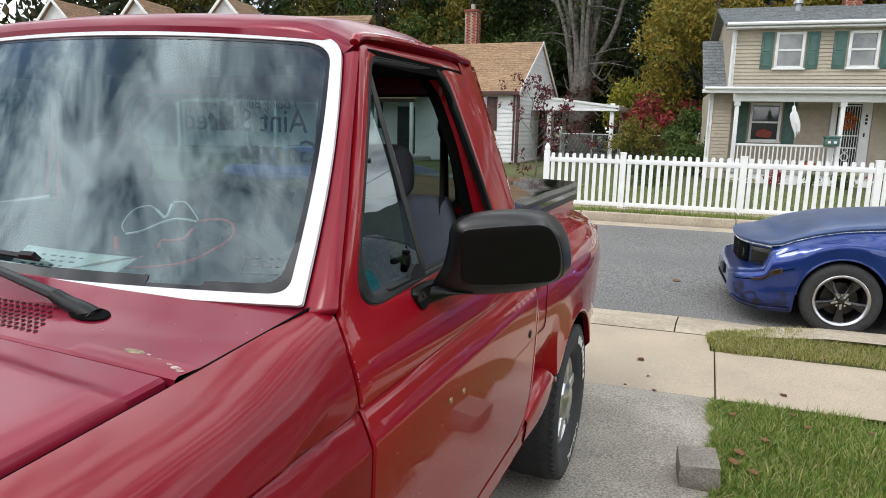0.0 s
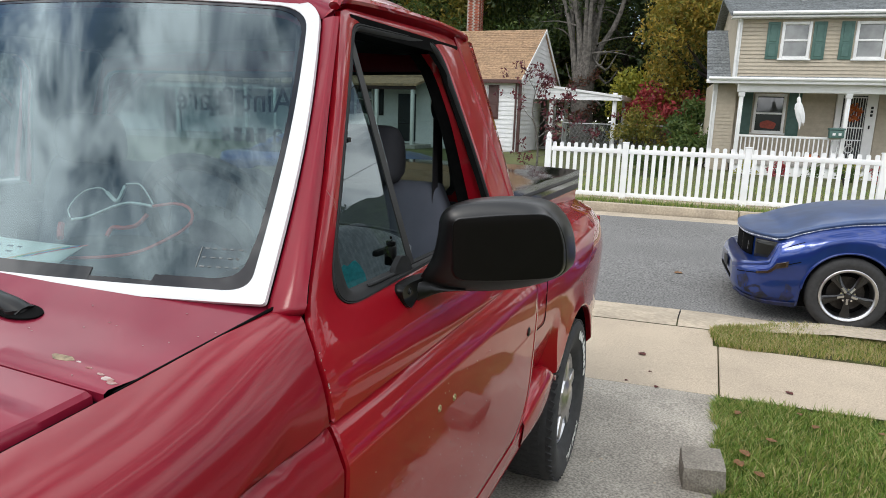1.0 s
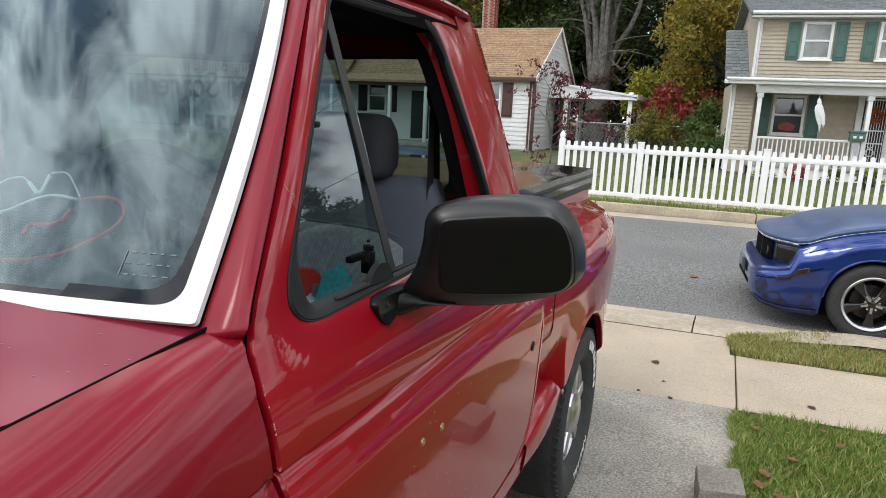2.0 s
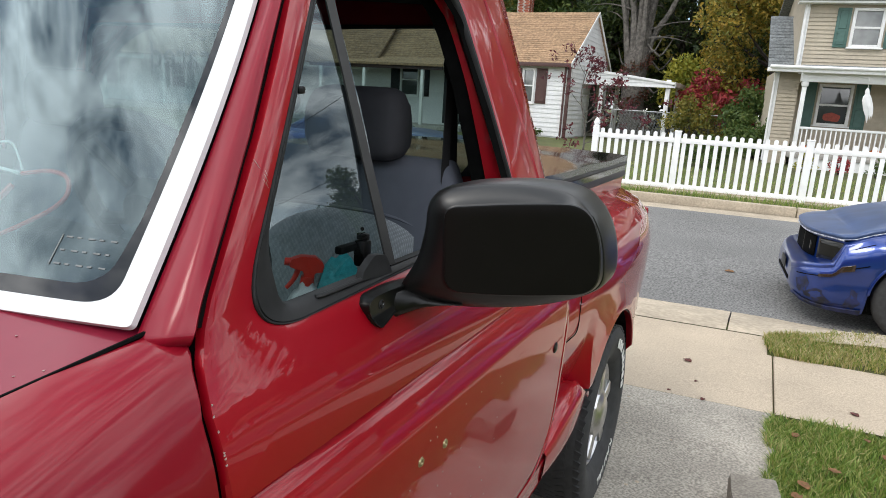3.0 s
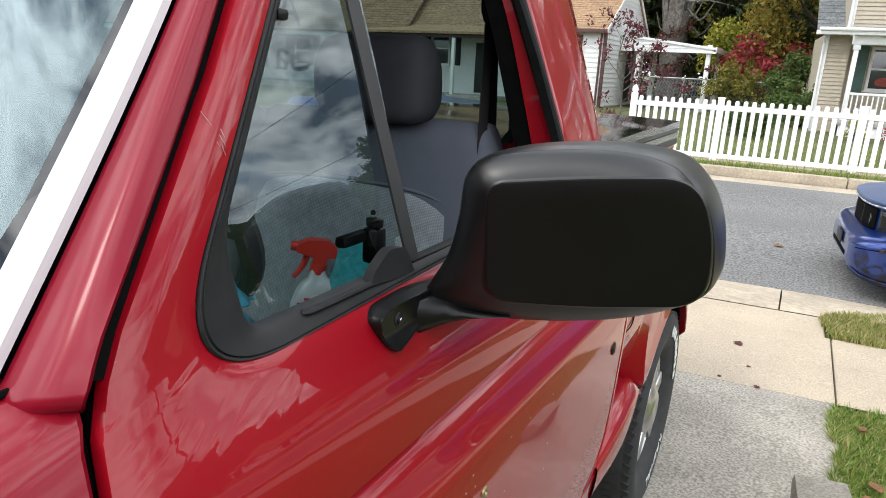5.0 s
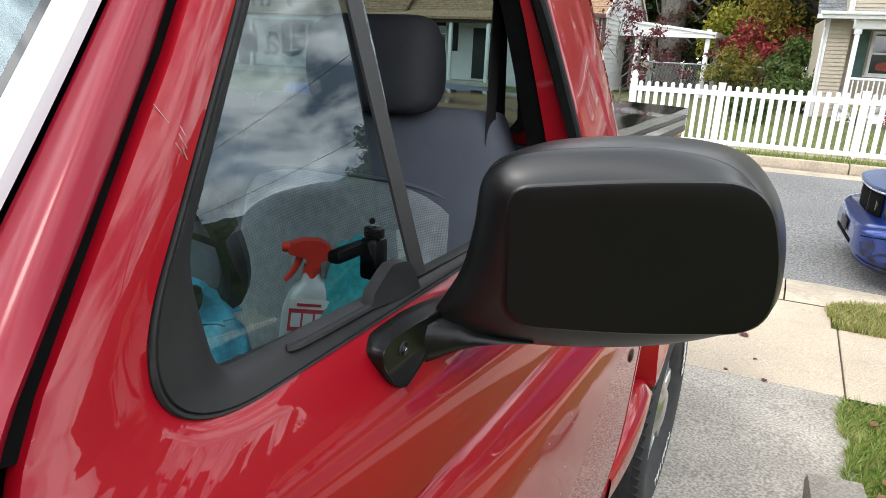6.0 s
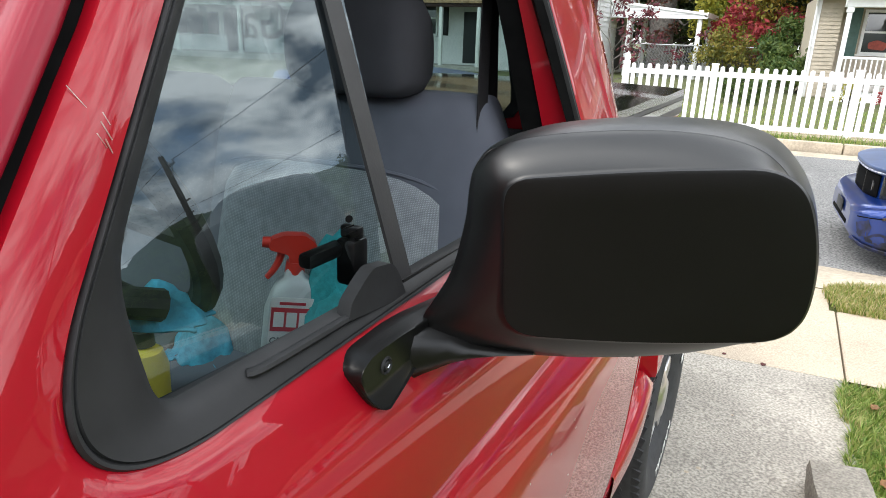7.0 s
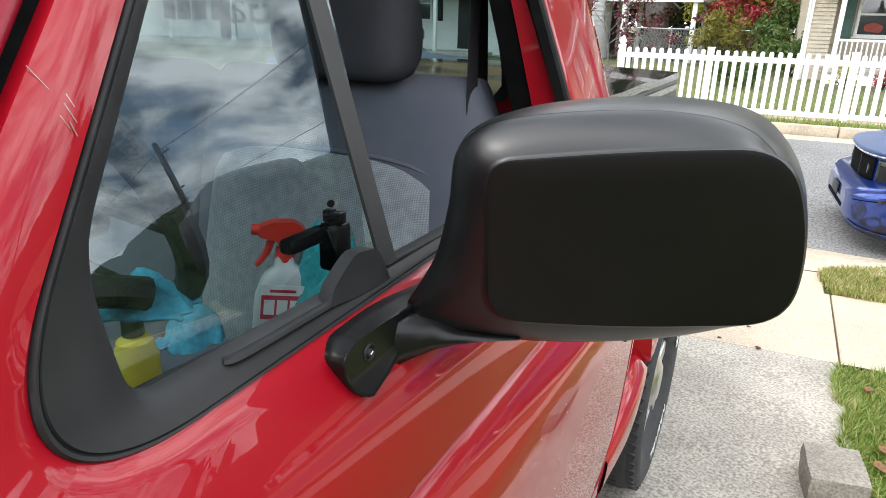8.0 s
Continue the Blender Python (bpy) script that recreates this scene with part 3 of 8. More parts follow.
def both_sides(name, vf, mat, parent, label="", t=0.0, smooth=35):
    """The part and its twin on the truck's other side."""
    V, F = vf
    obs = [part(name, (V, F), mat, parent, label, smooth), part(name, ([mirror_x(v) for v in V], [f[::-1] for f in F]), mat, parent, label, smooth)]
    if t:
        for o in obs:
            thicken(o, t)
    return obs


def skin(y0, y1, z_lo, z_hi, ny=10, edge=0.004, shift=None):
    """A panel of the side's skin with its edges turned in."""
    zs = [z for z, _ in SIDE if z_lo < z < z_hi]
    zs = [z_hi] + zs + [z_lo]
    ys = [y0, y0 + 0.0005, y0 + edge] + [y0 + edge + (y1 - y0 - 2 * edge) * i / ny for i in range(1, ny)] + [y1 - edge, y1 - 0.0005, y1]
    rows = []
    for k, y in enumerate(ys):
        inn = {0: 0.020, 1: 0.004, 2: 0.0}.get(k, {len(ys) - 1: 0.020, len(ys) - 2: 0.004}.get(k, 0.0))
        rows.append([Vector((side_x(z) - inn, y, z)) for z in zs])
    return loft(rows)


def hood_z(x, y):
    """Top of the hood: falls towards the front, crowned across, with a raised middle."""
    z = 1.351 + 0.085 * (y + 0.70) - 0.02 * max(0, -(y + 1.2)) ** 1.5
    k = (x - MID) / 0.83
    z += 0.016 * (1 - k * k)
    return z


def gap_x(y):
    """The line between hood and fender."""
    return -0.170 + 0.03 * (y + 0.66)


FRONT_EDGE = [(1.33, -0.426), (1.372, -0.416), (1.400, -0.402), (1.427, -0.384)]


def door_front(z):
    """The door's front edge: upright, leaning back near the pillar's foot."""
    if z <= 1.33:
        return -0.426
    for (z1, y1), (z2, y2) in zip(FRONT_EDGE, FRONT_EDGE[1:]):
        if z1 <= z <= z2:
            return y1 + (y2 - y1) * (z - z1) / (z2 - z1)
    return FRONT_EDGE[-1][1]


def radial(outline, centre, angles):
    """Where rays from a middle point meet a closed outline."""
    C = Vector(centre)
    out = []
    for a in angles:
        d = Vector((math.cos(a), math.sin(a)))
        best = None
        for i in range(len(outline)):
            p, q = Vector(outline[i]) - C, Vector(outline[(i + 1) % len(outline)]) - C
            e = q - p
            den = d.x * e.y - d.y * e.x
            if abs(den) < 1e-12:
                continue
            r = (p.x * e.y - p.y * e.x) / den
            u = (p.x * d.y - p.y * d.x) / den
            if r > 0 and -1e-6 <= u <= 1 + 1e-6 and (best is None or r > best):
                best = r
        out.append(C + d * (best or 0.0))
    return out


def make_truck_front():
    # fenders
    rows = []
    ys = [-0.434, -0.4345, -0.438] + [-0.46 - 0.06 * i for i in range(25)]
    for k, y in enumerate(ys):
        inn = {0: 0.02, 1: 0.004}.get(k, 0.0)
        gx = gap_x(min(y, -0.46))
        if y > -0.66:
            gx = -0.170 + (y + 0.66) * 0.26
        gz = hood_z(gx, y) - 0.006
        if y > -0.66:
            gz = 1.349 + (y + 0.66) * 0.240
        f = min(1.0, max(0.0, (y + 0.66) / 0.22))
        ax, bx = -0.052 - 0.010 * f, -0.036 - 0.011 * f
        pts = [(gx - 0.008, gz - 0.05), (gx - 0.006, gz - 0.006), (gx + 0.000, gz), (gx + 0.30 * (ax - gx), gz - 0.003), (gx + 0.60 * (ax - gx), gz - 0.009), (gx + 0.85 * (ax - gx), gz - 0.019), (ax, gz - 0.030), (bx, gz - 0.055)]
        low = [(x, z) for z, x in SIDE if z < gz - 0.082]
        line = [(p[0], 0, p[1]) for p in pts[-1:] ] + [(x, 0, z) for x, z in low]
        res = smooth_line(line, 40)
        prof = [(p[0], p[1]) for p in pts[:-1]] + [(p.x, p.z) for p in res]
        rows.append([Vector((x - inn, y + (door_front(z) + 0.426) * max(0, 1 - (-0.434 - y) / 0.09), z)) for x, z in prof])
    both_sides("fender", loft(rows), FENDERPAINT, TRUCK, "red front fender in a darker copy of the paint")
    # dark seam between fender and cowl
    both_sides("cowl_seam", tube([(-0.1722 + (y + 0.66) * 0.26, y, 1.3480 + (y + 0.66) * 0.233) for y in [-0.658 + 0.02 * i for i in range(13)]], 0.0027, 6), GAPBLACK, TRUCK)
    # hood with rolled edges
    ys = [-0.672, -0.6725, -0.676] + [-0.684 - 0.007 * i for i in range(13)] + [-0.80 - 0.1 * i for i in range(13)]
    rows = []
    for k, y in enumerate(ys):
        e = gap_x(y) - 0.017
        dip = {0: 0.03, 1: 0.005}.get(k, 0.0)
        xs = [(e, 0.03), (e - 0.001, 0.006), (e - 0.006, 0.0)]
        n = 60
        for i in range(1, n):
            xs.append((e - 0.006 + (2 * MID - 2 * e + 0.012) * i / n, 0.0))
        xs += [(2 * MID - e + 0.006, 0.0), (2 * MID - e + 0.001, 0.006), (2 * MID - e, 0.03)]
        row = []
        for x, d in xs:
            z = hood_z(x, y) - max(d, dip)
            # raised centre panel with a soft shoulder
            sh = min(1, max(0, (-0.692 - 0.03 * min(1, max(0, (abs(x - MID) - 0.2) / 0.5)) - y) / 0.030)) * min(1, max(0, (0.80 - abs(x - MID)) / 0.05))
            z += 0.008 * sh * sh * (3 - 2 * sh) * (1 if d == 0 else 0)
            row.append(Vector((x, y, z)))
        rows.append(row)
    part("hood", loft(rows), HOODPAINT, TRUCK, "sun-faded dull red hood")
    # cowl panel between hood and windshield
    rows = []
    for y, dz in ((-0.668, -0.03), (-0.6675, -0.004), (-0.662, 0.0), (-0.62, 0.004), (-0.56, 0.012), (-0.50, 0.026), (-0.455, 0.040), (-0.42, 0.050)):
        row = []
        for i in range(61):
            x0 = -0.1740 + (y + 0.66) * 0.26
            x = x0 + 2 * (MID - x0) * i / 60
            back = cowl_bow(x)
            yy = y + back * min(1.0, max(0.0, (y + 0.67) / 0.2))
            z = hood_z(x, -0.668) + dz
            d = math.hypot((x + 0.475) / 0.060, (yy + 0.560) / 0.026)
            if d < 1:
                z -= 0.004 * (1 - d * d)
            row.append(Vector((x, yy, z)))
        rows.append(row)
    part("cowl_panel", loft(rows), HOODPAINT, TRUCK, "faded red cowl panel with chipped edge")
    # cowl vent holes drawn as discs, the holes' shade put into dark red
    hole = mesh_of("vent_hole", *turned([(0.0, 0.0005), (0.0006, 0.0032), (0.0, 0.0042)], 8, "z"), VENTRED)
    for i in range(21):
        for j in range(7):
            y = -0.626 + 0.0155 * j
            x = -0.486 - 0.42 * (y + 0.626) - 0.0145 * i - (0.007 if j % 2 else 0)
            shared("vent_hole", hole, TRUCK, pose(x, y + cowl_bow(x) * min(1.0, max(0.0, (y + 0.67) / 0.2)), cowl_z(x, y) + 0.0015))
    # thin black plate on the cowl: the recess's shade put into its colour
    part("recess_plate", slab([(0.040 * math.cos(a), 0.019 * math.sin(a)) for a in [2 * math.pi * i / 24 for i in range(24)]], 0.002, lambda a, b, c: Vector((-0.452 + a - 0.3 * b, -0.566 + b + 0.1 * a, cowl_z(-0.452 + a, -0.528 + b) + 0.0012 - c))), GAPBLACK, TRUCK, "flat black plate in place of the shaded recess round the wiper's pivot")
    # dark channel under the gaps
    both_sides("hood_gap", ribbon([(gap_x(y) - 0.010, y, hood_z(gap_x(y), y) - 0.020) for y in [-0.5 - 0.1 * i for i in range(14)]], (0.05, 0, 0), (0, 0, 0.01)), GAPBLACK, TRUCK)
    both_sides("door_gap", ribbon([(x - 0.022, door_front(z) - 0.004, z) for z, x in SIDE if not 1.236 < z < 1.24], (0, 0.03, 0), (0.012, 0, 0)), GAPBLACK, TRUCK)
    part("hood_seam", ribbon([(x, -0.670, hood_z(x, -0.67) - 0.028) for x in [-0.17 - 0.1 * i for i in range(17)]], (0, 0.03, 0), (0, 0, 0.006)), GAPBLACK, TRUCK)
    # worn spots by the hood corner
    for x, y, s, mat in ((-0.290, -0.628, 0.020, RUST), (-0.238, -0.634, 0.005, BAREPAINT), (-0.196, -0.645, 0.010, BAREPAINT), (-0.184, -0.650, 0.008, BAREPAINT), (-0.212, -0.640, 0.006, BAREPAINT), (-0.262, -0.628, 0.004, BAREPAINT)):
        rng = random.Random(int(-x * 1000))
        o = [(s * (1 + rng.uniform(-.3, .3)) * math.cos(a), 0.35 * s * (1 + rng.uniform(-.3, .3)) * math.sin(a)) for a in [i * 0.524 for i in range(12)]]
        part("worn_spot", slab(o, 0.0007, lambda a, b, c: Vector((x + a, y + b, cowl_z(x + a, max(y + b, -0.66)) + 0.0002 + c))), mat, TRUCK, "chipped rusty paint spot")
    rng = random.Random(3)
    chip = mesh_of("paint_chip", *slab([(0.0016, 0), (0.0004, 0.0011), (-0.0012, 0.0007), (-0.0009, -0.0010)], 0.0004, lambda a, b, c: (a, b, c)), BAREPAINT)
    for i in range(12):
        x, y = -0.15 - 0.30 * rng.random(), rng.uniform(-0.66, -0.47)
        x = min(x, -0.16 + (y + 0.66) * 0.15)
        shared("paint_chip", chip, TRUCK, pose(x, y + cowl_bow(x) * min(1, (y + 0.67) / .2), cowl_z(x, y) + 0.0001, 0, 0, rng.uniform(0, 360)))
    # front end, wheels and closing panels that only reflections meet
    part("front_end", block(2 * MID + 0.05, -0.05, -1.98, -1.93, 0.6, 1.15, 0.03), PAINT, TRUCK)
    part("engine_bay", block(2 * MID + 0.2, -0.2, -1.9, -0.62, 0.5, 1.10, 0.02), GAPBLACK, TRUCK)


def cowl_bow(x):
    """The windshield's foot bows forward in the middle."""
    k = (x - MID) / 0.87
    return -0.075 * (1 - k * k)


def cowl_z(x, y):
    prof = ((-0.662, 0.0), (-0.62, 0.004), (-0.56, 0.012), (-0.50, 0.026), (-0.455, 0.040), (-0.42, 0.050))
    y = min(max(y, -0.662), -0.42)
    for (a, p), (b, q) in zip(prof, prof[1:]):
        if a <= y <= b:
            return hood_z(x, -0.668) + p + (q - p) * (y - a) / (b - a)
    return hood_z(x, -0.668)


# windshield: (k across -1..1, s up 0..1) to a point
def shield(k, s, out=0.0):
    half = 0.863 - 0.150 * s + 0.017 * math.sin(math.pi * min(1, max(0, s)))
    x = MID + k * half
    bow = 0.085 * (1 - k * k)
    y = -0.442 + 0.387 * s - bow * (1 - 0.35 * s)
    z = 1.405 + 0.475 * s + (1 - k * k) * (0.046 * s - 0.014)
    n = Vector((0, -0.75, 0.66))
    return Vector((x, y, z)) + n * out


def shield_frame(margin_k, margin_lo, margin_hi, r, seg=8, n=14):
    """Rounded outline on the windshield in (k, s)."""
    a, b0, b1 = 1 - margin_k, margin_lo, 1 - margin_hi
    o = rounded([(-a, b0), (a, b0), (a, b1), (-a, b1)], r, seg)
    # more points on the straight runs
    out = []
    for i, p in enumerate(o):
        q = o[(i + 1) % len(o)]
        m = max(1, int((q - p).length / 0.12))
        out += [p.lerp(q, j / m) for j in range(m)]
    return out


def outline_strip(outer, inner, thick, lift0, lift1):
    k = len(outer)
    V = [shield(p[0], p[1], lift0) for p in outer] + [shield(p[0], p[1], lift1 + thick * 0.6) for p in outer] + \
        [shield((p[0] + q[0]) / 2, (p[1] + q[1]) / 2, lift1 + thick) for p, q in zip(outer, inner)] + \
        [shield(p[0], p[1], lift1 + thick * 0.6) for p in inner] + [shield(p[0], p[1], lift0) for p in inner]
    F = []
    for r in range(4):
        for i in range(k):
            j = (i + 1) % k
            F.append((r * k + i, r * k + j, (r + 1) * k + j, (r + 1) * k + i))
    return V, F


def resample(o, n):
    """n points at even steps along a closed outline, starting from its first."""
    L = [0.0]
    for i in range(len(o)):
        L.append(L[-1] + (Vector(o[(i + 1) % len(o)]) - Vector(o[i])).length)
    out, j = [], 0
    for i in range(n):
        d = L[-1] * i / n
        while L[j + 1] < d:
            j += 1
        f = (d - L[j]) / max(1e-9, L[j + 1] - L[j])
        out.append(Vector(o[j]).lerp(Vector(o[(j + 1) % len(o)]), f))
    return out


def inset(o, side, low, high):
    """An outline of the windshield drawn in by its own amount at the sides, foot and top."""
    return [(p[0] * (1 - side), low + p[1] * (1 - low - high)) for p in o]


INTERIORMARK = material("etched_mark", (0.18, 0.20, 0.20), 0.7, 0.0, 0.1, 40)


def make_windshield():
    oo = shield_frame(0.0, 0.0, 0.0, [0.05, 0.05, 0.10, 0.10])
    sharp = shield_frame(0.0, 0.0, 0.0, [0.010, 0.010, 0.10, 0.10])
    angles = sorted([2 * math.pi * i / 300 for i in range(300)] + [math.atan2(p[1] - 0.5, p[0]) % (2 * math.pi) for p in sharp + oo])
    to = [tuple(p) for p in radial(sharp, (0, 0.5), angles)]
    ti = inset([tuple(p) for p in radial(oo, (0, 0.5), angles)], 0.032, 0.030, 0.038)
    part("windshield_trim", outline_strip(to, ti, 0.0035, -0.004, 0.001), WHITETRIM, TRUCK, "white painted windshield surround", smooth=50)
    # pane
    rows = [[shield(-0.985 + 1.97 * i / 40, 0.02 + 0.95 * j / 16) for i in range(41)] for j in range(17)]
    g = part("windshield", loft(rows), WINDSHIELD, TRUCK, "windshield with dark border and sky reflections")
    # printed border inside the pane
    fo = inset(oo, 0.028, 0.026, 0.034)
    fi = inset(oo, 0.046, 0.044, 0.052)
    k = len(fo)
    V = [shield(p[0], p[1], 0.0008) for p in fo] + [shield(p[0], p[1], 0.0008) for p in fi]
    part("glass_border", (V, [(i, (i + 1) % k, k + (i + 1) % k, k + i) for i in range(k)]), FRIT, TRUCK, "black printed glass border")
    # lower black band steps up towards the middle
    rows = [[shield(0.655 - 1.31 * i / 20, s, 0.0012) for i in range(21)] for s in (0.030, 0.066)]
    part("glass_border", loft(rows), FRIT, TRUCK)
    o = rounded([(0.968, 0.028), (0.966, 0.200), (0.9545, 0.185), (0.943, 0.060), (0.785, 0.060), (0.779, 0.030)], [0.004, 0.002, 0.004, 0.05, 0.004, 0.004], 8)
    part("glass_border", ([shield(p[0], p[1], 0.0012) for p in o], [tuple(range(len(o)))]), FRIT, TRUCK)
    # unreadable maker's marks in the corner: small bars
    for i in range(5):
        for j in range(3):
            k0 = 0.862 + 0.016 * i
            part("glass_mark", slab([(0, 0), (0.009 - 0.003 * ((i + j) % 2), 0), (0.009 - 0.003 * ((i + j) % 2), 0.003), (0, 0.003)], 0.0002, lambda a, b, c: shield(k0 + a, 0.088 + 0.024 * j + b, 0.0008 - c)), INTERIORMARK, TRUCK)
    part("glass_mark", slab([(0, 0), (0.0015, 0), (0.0015, 0.055), (0, 0.055)], 0.0002, lambda a, b, c: shield(0.855 + a, 0.086 + b, 0.0008 - c)), INTERIORMARK, TRUCK)


# A-pillar, roof, door frame
GAPLINE = [Vector((-0.071, -0.406, 1.406)), Vector((-0.079, -0.390, 1.430)), Vector((-0.100, -0.342, 1.484)), Vector((-0.134, -0.264, 1.577)), Vector((-0.166, -0.196, 1.668)), Vector((-0.222, -0.066, 1.848))]
OPENING_Y = dict(front_low=(-0.372, 1.3720), front_top=(-0.012, 1.848), rear_top=(0.425, 1.858), rear_low=(0.492, 1.396))


def frame_x(z):
    """The upper door and its frame lean in."""
    t = (z - 1.40) / 0.46
    return -0.074 - 0.146 * t - 0.014 * t * t


def make_cab():
    # A-pillar: from the trim's edge to the door gap, rounded
    a = [shield(1.0, t, -0.004) for t in [0.94 * i / 10 for i in range(11)]]
    g = smooth_line(GAPLINE, 11)
    rows = []
    for i in range(11):
        p, q = a[i] + Vector((0.002, 0, -0.004)), g[i] + Vector((0, -0.006, 0))
        m = (p + q) / 2 + Vector((0.003, -0.004, 0.001))
        e = q + Vector((0.001, -0.004, 0))
        line = [p + Vector((-0.01, 0.004, -0.02)), p + Vector((-.002, 0, -.004))] + smooth_line([p, m + Vector((0.0035, -0.0022, 0.001)), e], 13) + [q + Vector((-.002, .001, 0)), q + Vector((-0.02, 0.004, -0.004))]
        rows.append(line)
    # foot of the pillar rolls down onto the fender
    up = (rows[1][8] - rows[0][8]).normalized()
    face = Vector((0.72, -0.60, 0.35))
    face = (face - up * face.dot(up)).normalized()
    feet = [[v - up * 0.011 * math.sin(t) - face * 0.011 * (1 - math.cos(t)) for v in rows[0]] for t in [math.pi / 2 * (1 - i / 6) for i in range(6)]]
    feet.insert(0, [v - face * 0.02 for v in feet[0]])
    both_sides("a_pillar", loft(feet + rows), DIMRED, TRUCK, smooth=60)
    # sealer between the windshield surround and the pillar
    both_sides("pillar_sealer", loft([[shield(0.975, t, -0.010), shield(1.0, t, -0.009) + Vector((0.010, 0.006, -0.002))] for t in [0.01 + 0.95 * i / 12 for i in range(13)]]), GAPBLACK, TRUCK)
    # dark joint under the pillar's foot
    both_sides("pillar_joint", loft([[Vector((-0.118, -0.455, 1.388)), Vector((-0.122, -0.42, 1.394))], [Vector((-0.098, -0.425, 1.388)), Vector((-0.105, -0.39, 1.393))], [Vector((-0.078, -0.402, 1.389)), Vector((-0.088, -0.38, 1.393))]]), GAPBLACK, TRUCK)
    # black sealer in the gap
    both_sides("pillar_gap", ribbon([v + Vector((-0.013, 0.003, -0.002)) for v in g], (0, 0.026, -0.006), (0.010, 0, 0)), GAPBLACK, TRUCK)
    # roof
    rows = []
    ys = [-0.065, -0.066, -0.057, -0.04, 0.0, 0.1, 0.25, 0.4, 0.55, 0.64, 0.675, 0.69, 0.692]
    dz = [-0.05, -0.010, 0.006, 0.018, 0.030, 0.044, 0.052, 0.052, 0.042, 0.026, 0.010, -0.010, -0.05]
    for y, d in zip(ys, dz):
        row = []
        for i in range(33):
            k = -1 + 2 * i / 32
            x = MID + k * 0.742
            bow = 0.055 * (1 - k * k) if y < 0.1 else 0
            edge = 0.050 * max(0, abs(k) - 0.86) / 0.14
            row.append(Vector((x, y - bow * max(0, (0.1 - y) / 0.16), 1.892 + d + 0.034 * (1 - k * k) - edge * 0.8)))
        rows.append(row)
    part("roof", loft(rows), HOODPAINT, TRUCK, "sun-faded red roof")
    # drip rail over the door
    drip = smooth_line([(-0.236, -0.070, 1.868), (-0.238, -0.04, 1.884), (-0.236, 0.10, 1.894), (-0.236, 0.40, 1.902), (-0.237, 0.60, 1.896), (-0.238, 0.625, 1.886)], 24)
    both_sides("drip_rail", tube(drip, 0.011, 8, flat=0.8), PAINT, TRUCK)
    both_sides("roof_side", loft([[p + Vector((0.000, 0, -0.006)), p + Vector((-0.022, 0, -0.02)), p + Vector((-0.03, 0, -0.06))] for p in drip]), PAINT, TRUCK)
    # cab corner behind the door, from sill to roof
    rows = []
    for z in (0.7275, 0.733, 0.742, 0.76, 0.785, 0.82, 0.86, 0.9, 1.0, 1.1, 1.2, 1.30, 1.36, 1.40, 1.45, 1.55, 1.65, 1.75, 1.83, 1.875, 1.888):
        x = side_x(z) if z < 1.39 else frame_x(z) + 0.004
        y0 = 0.687 if z > 0.87 else 0.568 + 0.119 * math.sqrt(max(0.0, 1 - ((0.870 - z) / 0.1425) ** 2))
        y1 = 0.728
        if z >= 1.40:
            y0 = 0.655 - 0.09 * ((z - 1.40) / 0.46)
        rows.append([Vector((x - 0.03, y0 - 0.001, z)), Vector((x - 0.004, y0, z)), Vector((x, y0 + 0.004, z)), Vector((x - 0.001, (y0 + y1) / 2, z)), Vector((x - 0.006, y1 - 0.02, z)), Vector((x - 0.018, y1 - 0.004, z)), Vector((x - 0.035, y1 + 0.004, z)), Vector((x - 0.12, y1 + 0.006, z))])
    both_sides("cab_corner", loft(rows), PAINT, TRUCK)
    # back wall with the window's opening
    bo = rounded([(2 * MID + 0.10, 0.75), (-0.10, 0.75), (-0.24, 1.90), (2 * MID + 0.24, 1.90)], 0.03, 4)
    bo = resample(bo, 120)
    bi = rounded([(2 * MID + 0.25, 1.44), (-0.25, 1.44), (-0.315, 1.80), (2 * MID + 0.315, 1.80)], 0.05, 6)
    bi = resample(bi, 120)
    # start both outlines at the same corner
    part("cab_back", ring(bo, bi, 0.03, lambda a, b, c: Vector((a, 0.665 + c, b))), PAINT, TRUCK)
    rg = part("rear_window", ([Vector((p[0], 0.676, p[1])) for p in bi], [tuple(range(len(bi)))]), REARGLASS, TRUCK, "tinted rear window with dark lettering")
    bs = [Vector(p) + (Vector((MID, 1.62)) - Vector(p)).normalized() * 0.022 for p in bi]
    part("window_seal", ring(bi, bs, 0.012, lambda a, b, c: Vector((a, 0.660 + c, b))), RUBBER, TRUCK)
    rear_text()


def rear_text():
    """Vinyl letters on the rear window, read from behind the truck."""
    back = Matrix.Rotation(radians(180), 4, "Z") @ Matrix.Rotation(radians(90), 4, "X")
    for text, x, z, size in (("Aint Scared", -1.13, 1.705, 0.118), ("I Being Built On", -1.06, 1.768, 0.052)):
        lettering("window_lettering", text, size, GAPBLACK, TRUCK, Matrix.Translation((x, 0.684, z)) @ back, 1.0)
    lettering("window_lettering", "Ga", 0.115, GAPBLACK, TRUCK, Matrix.Translation((-0.875, 0.684, 1.598)) @ back)
    for k in range(4):
        part("window_lettering", block(-0.995 - 0.05 * k, -0.962 - 0.05 * k, 0.683, 0.6845, 1.568, 1.616), GAPBLACK, TRUCK)


def rear_low(y):
    """The door's lower edge, curving up into its rear edge."""
    if y <= 0.56:
        return 0.735
    return 0.870 - 0.135 * math.sqrt(max(0.0, 1 - ((y - 0.56) / 0.119) ** 2))


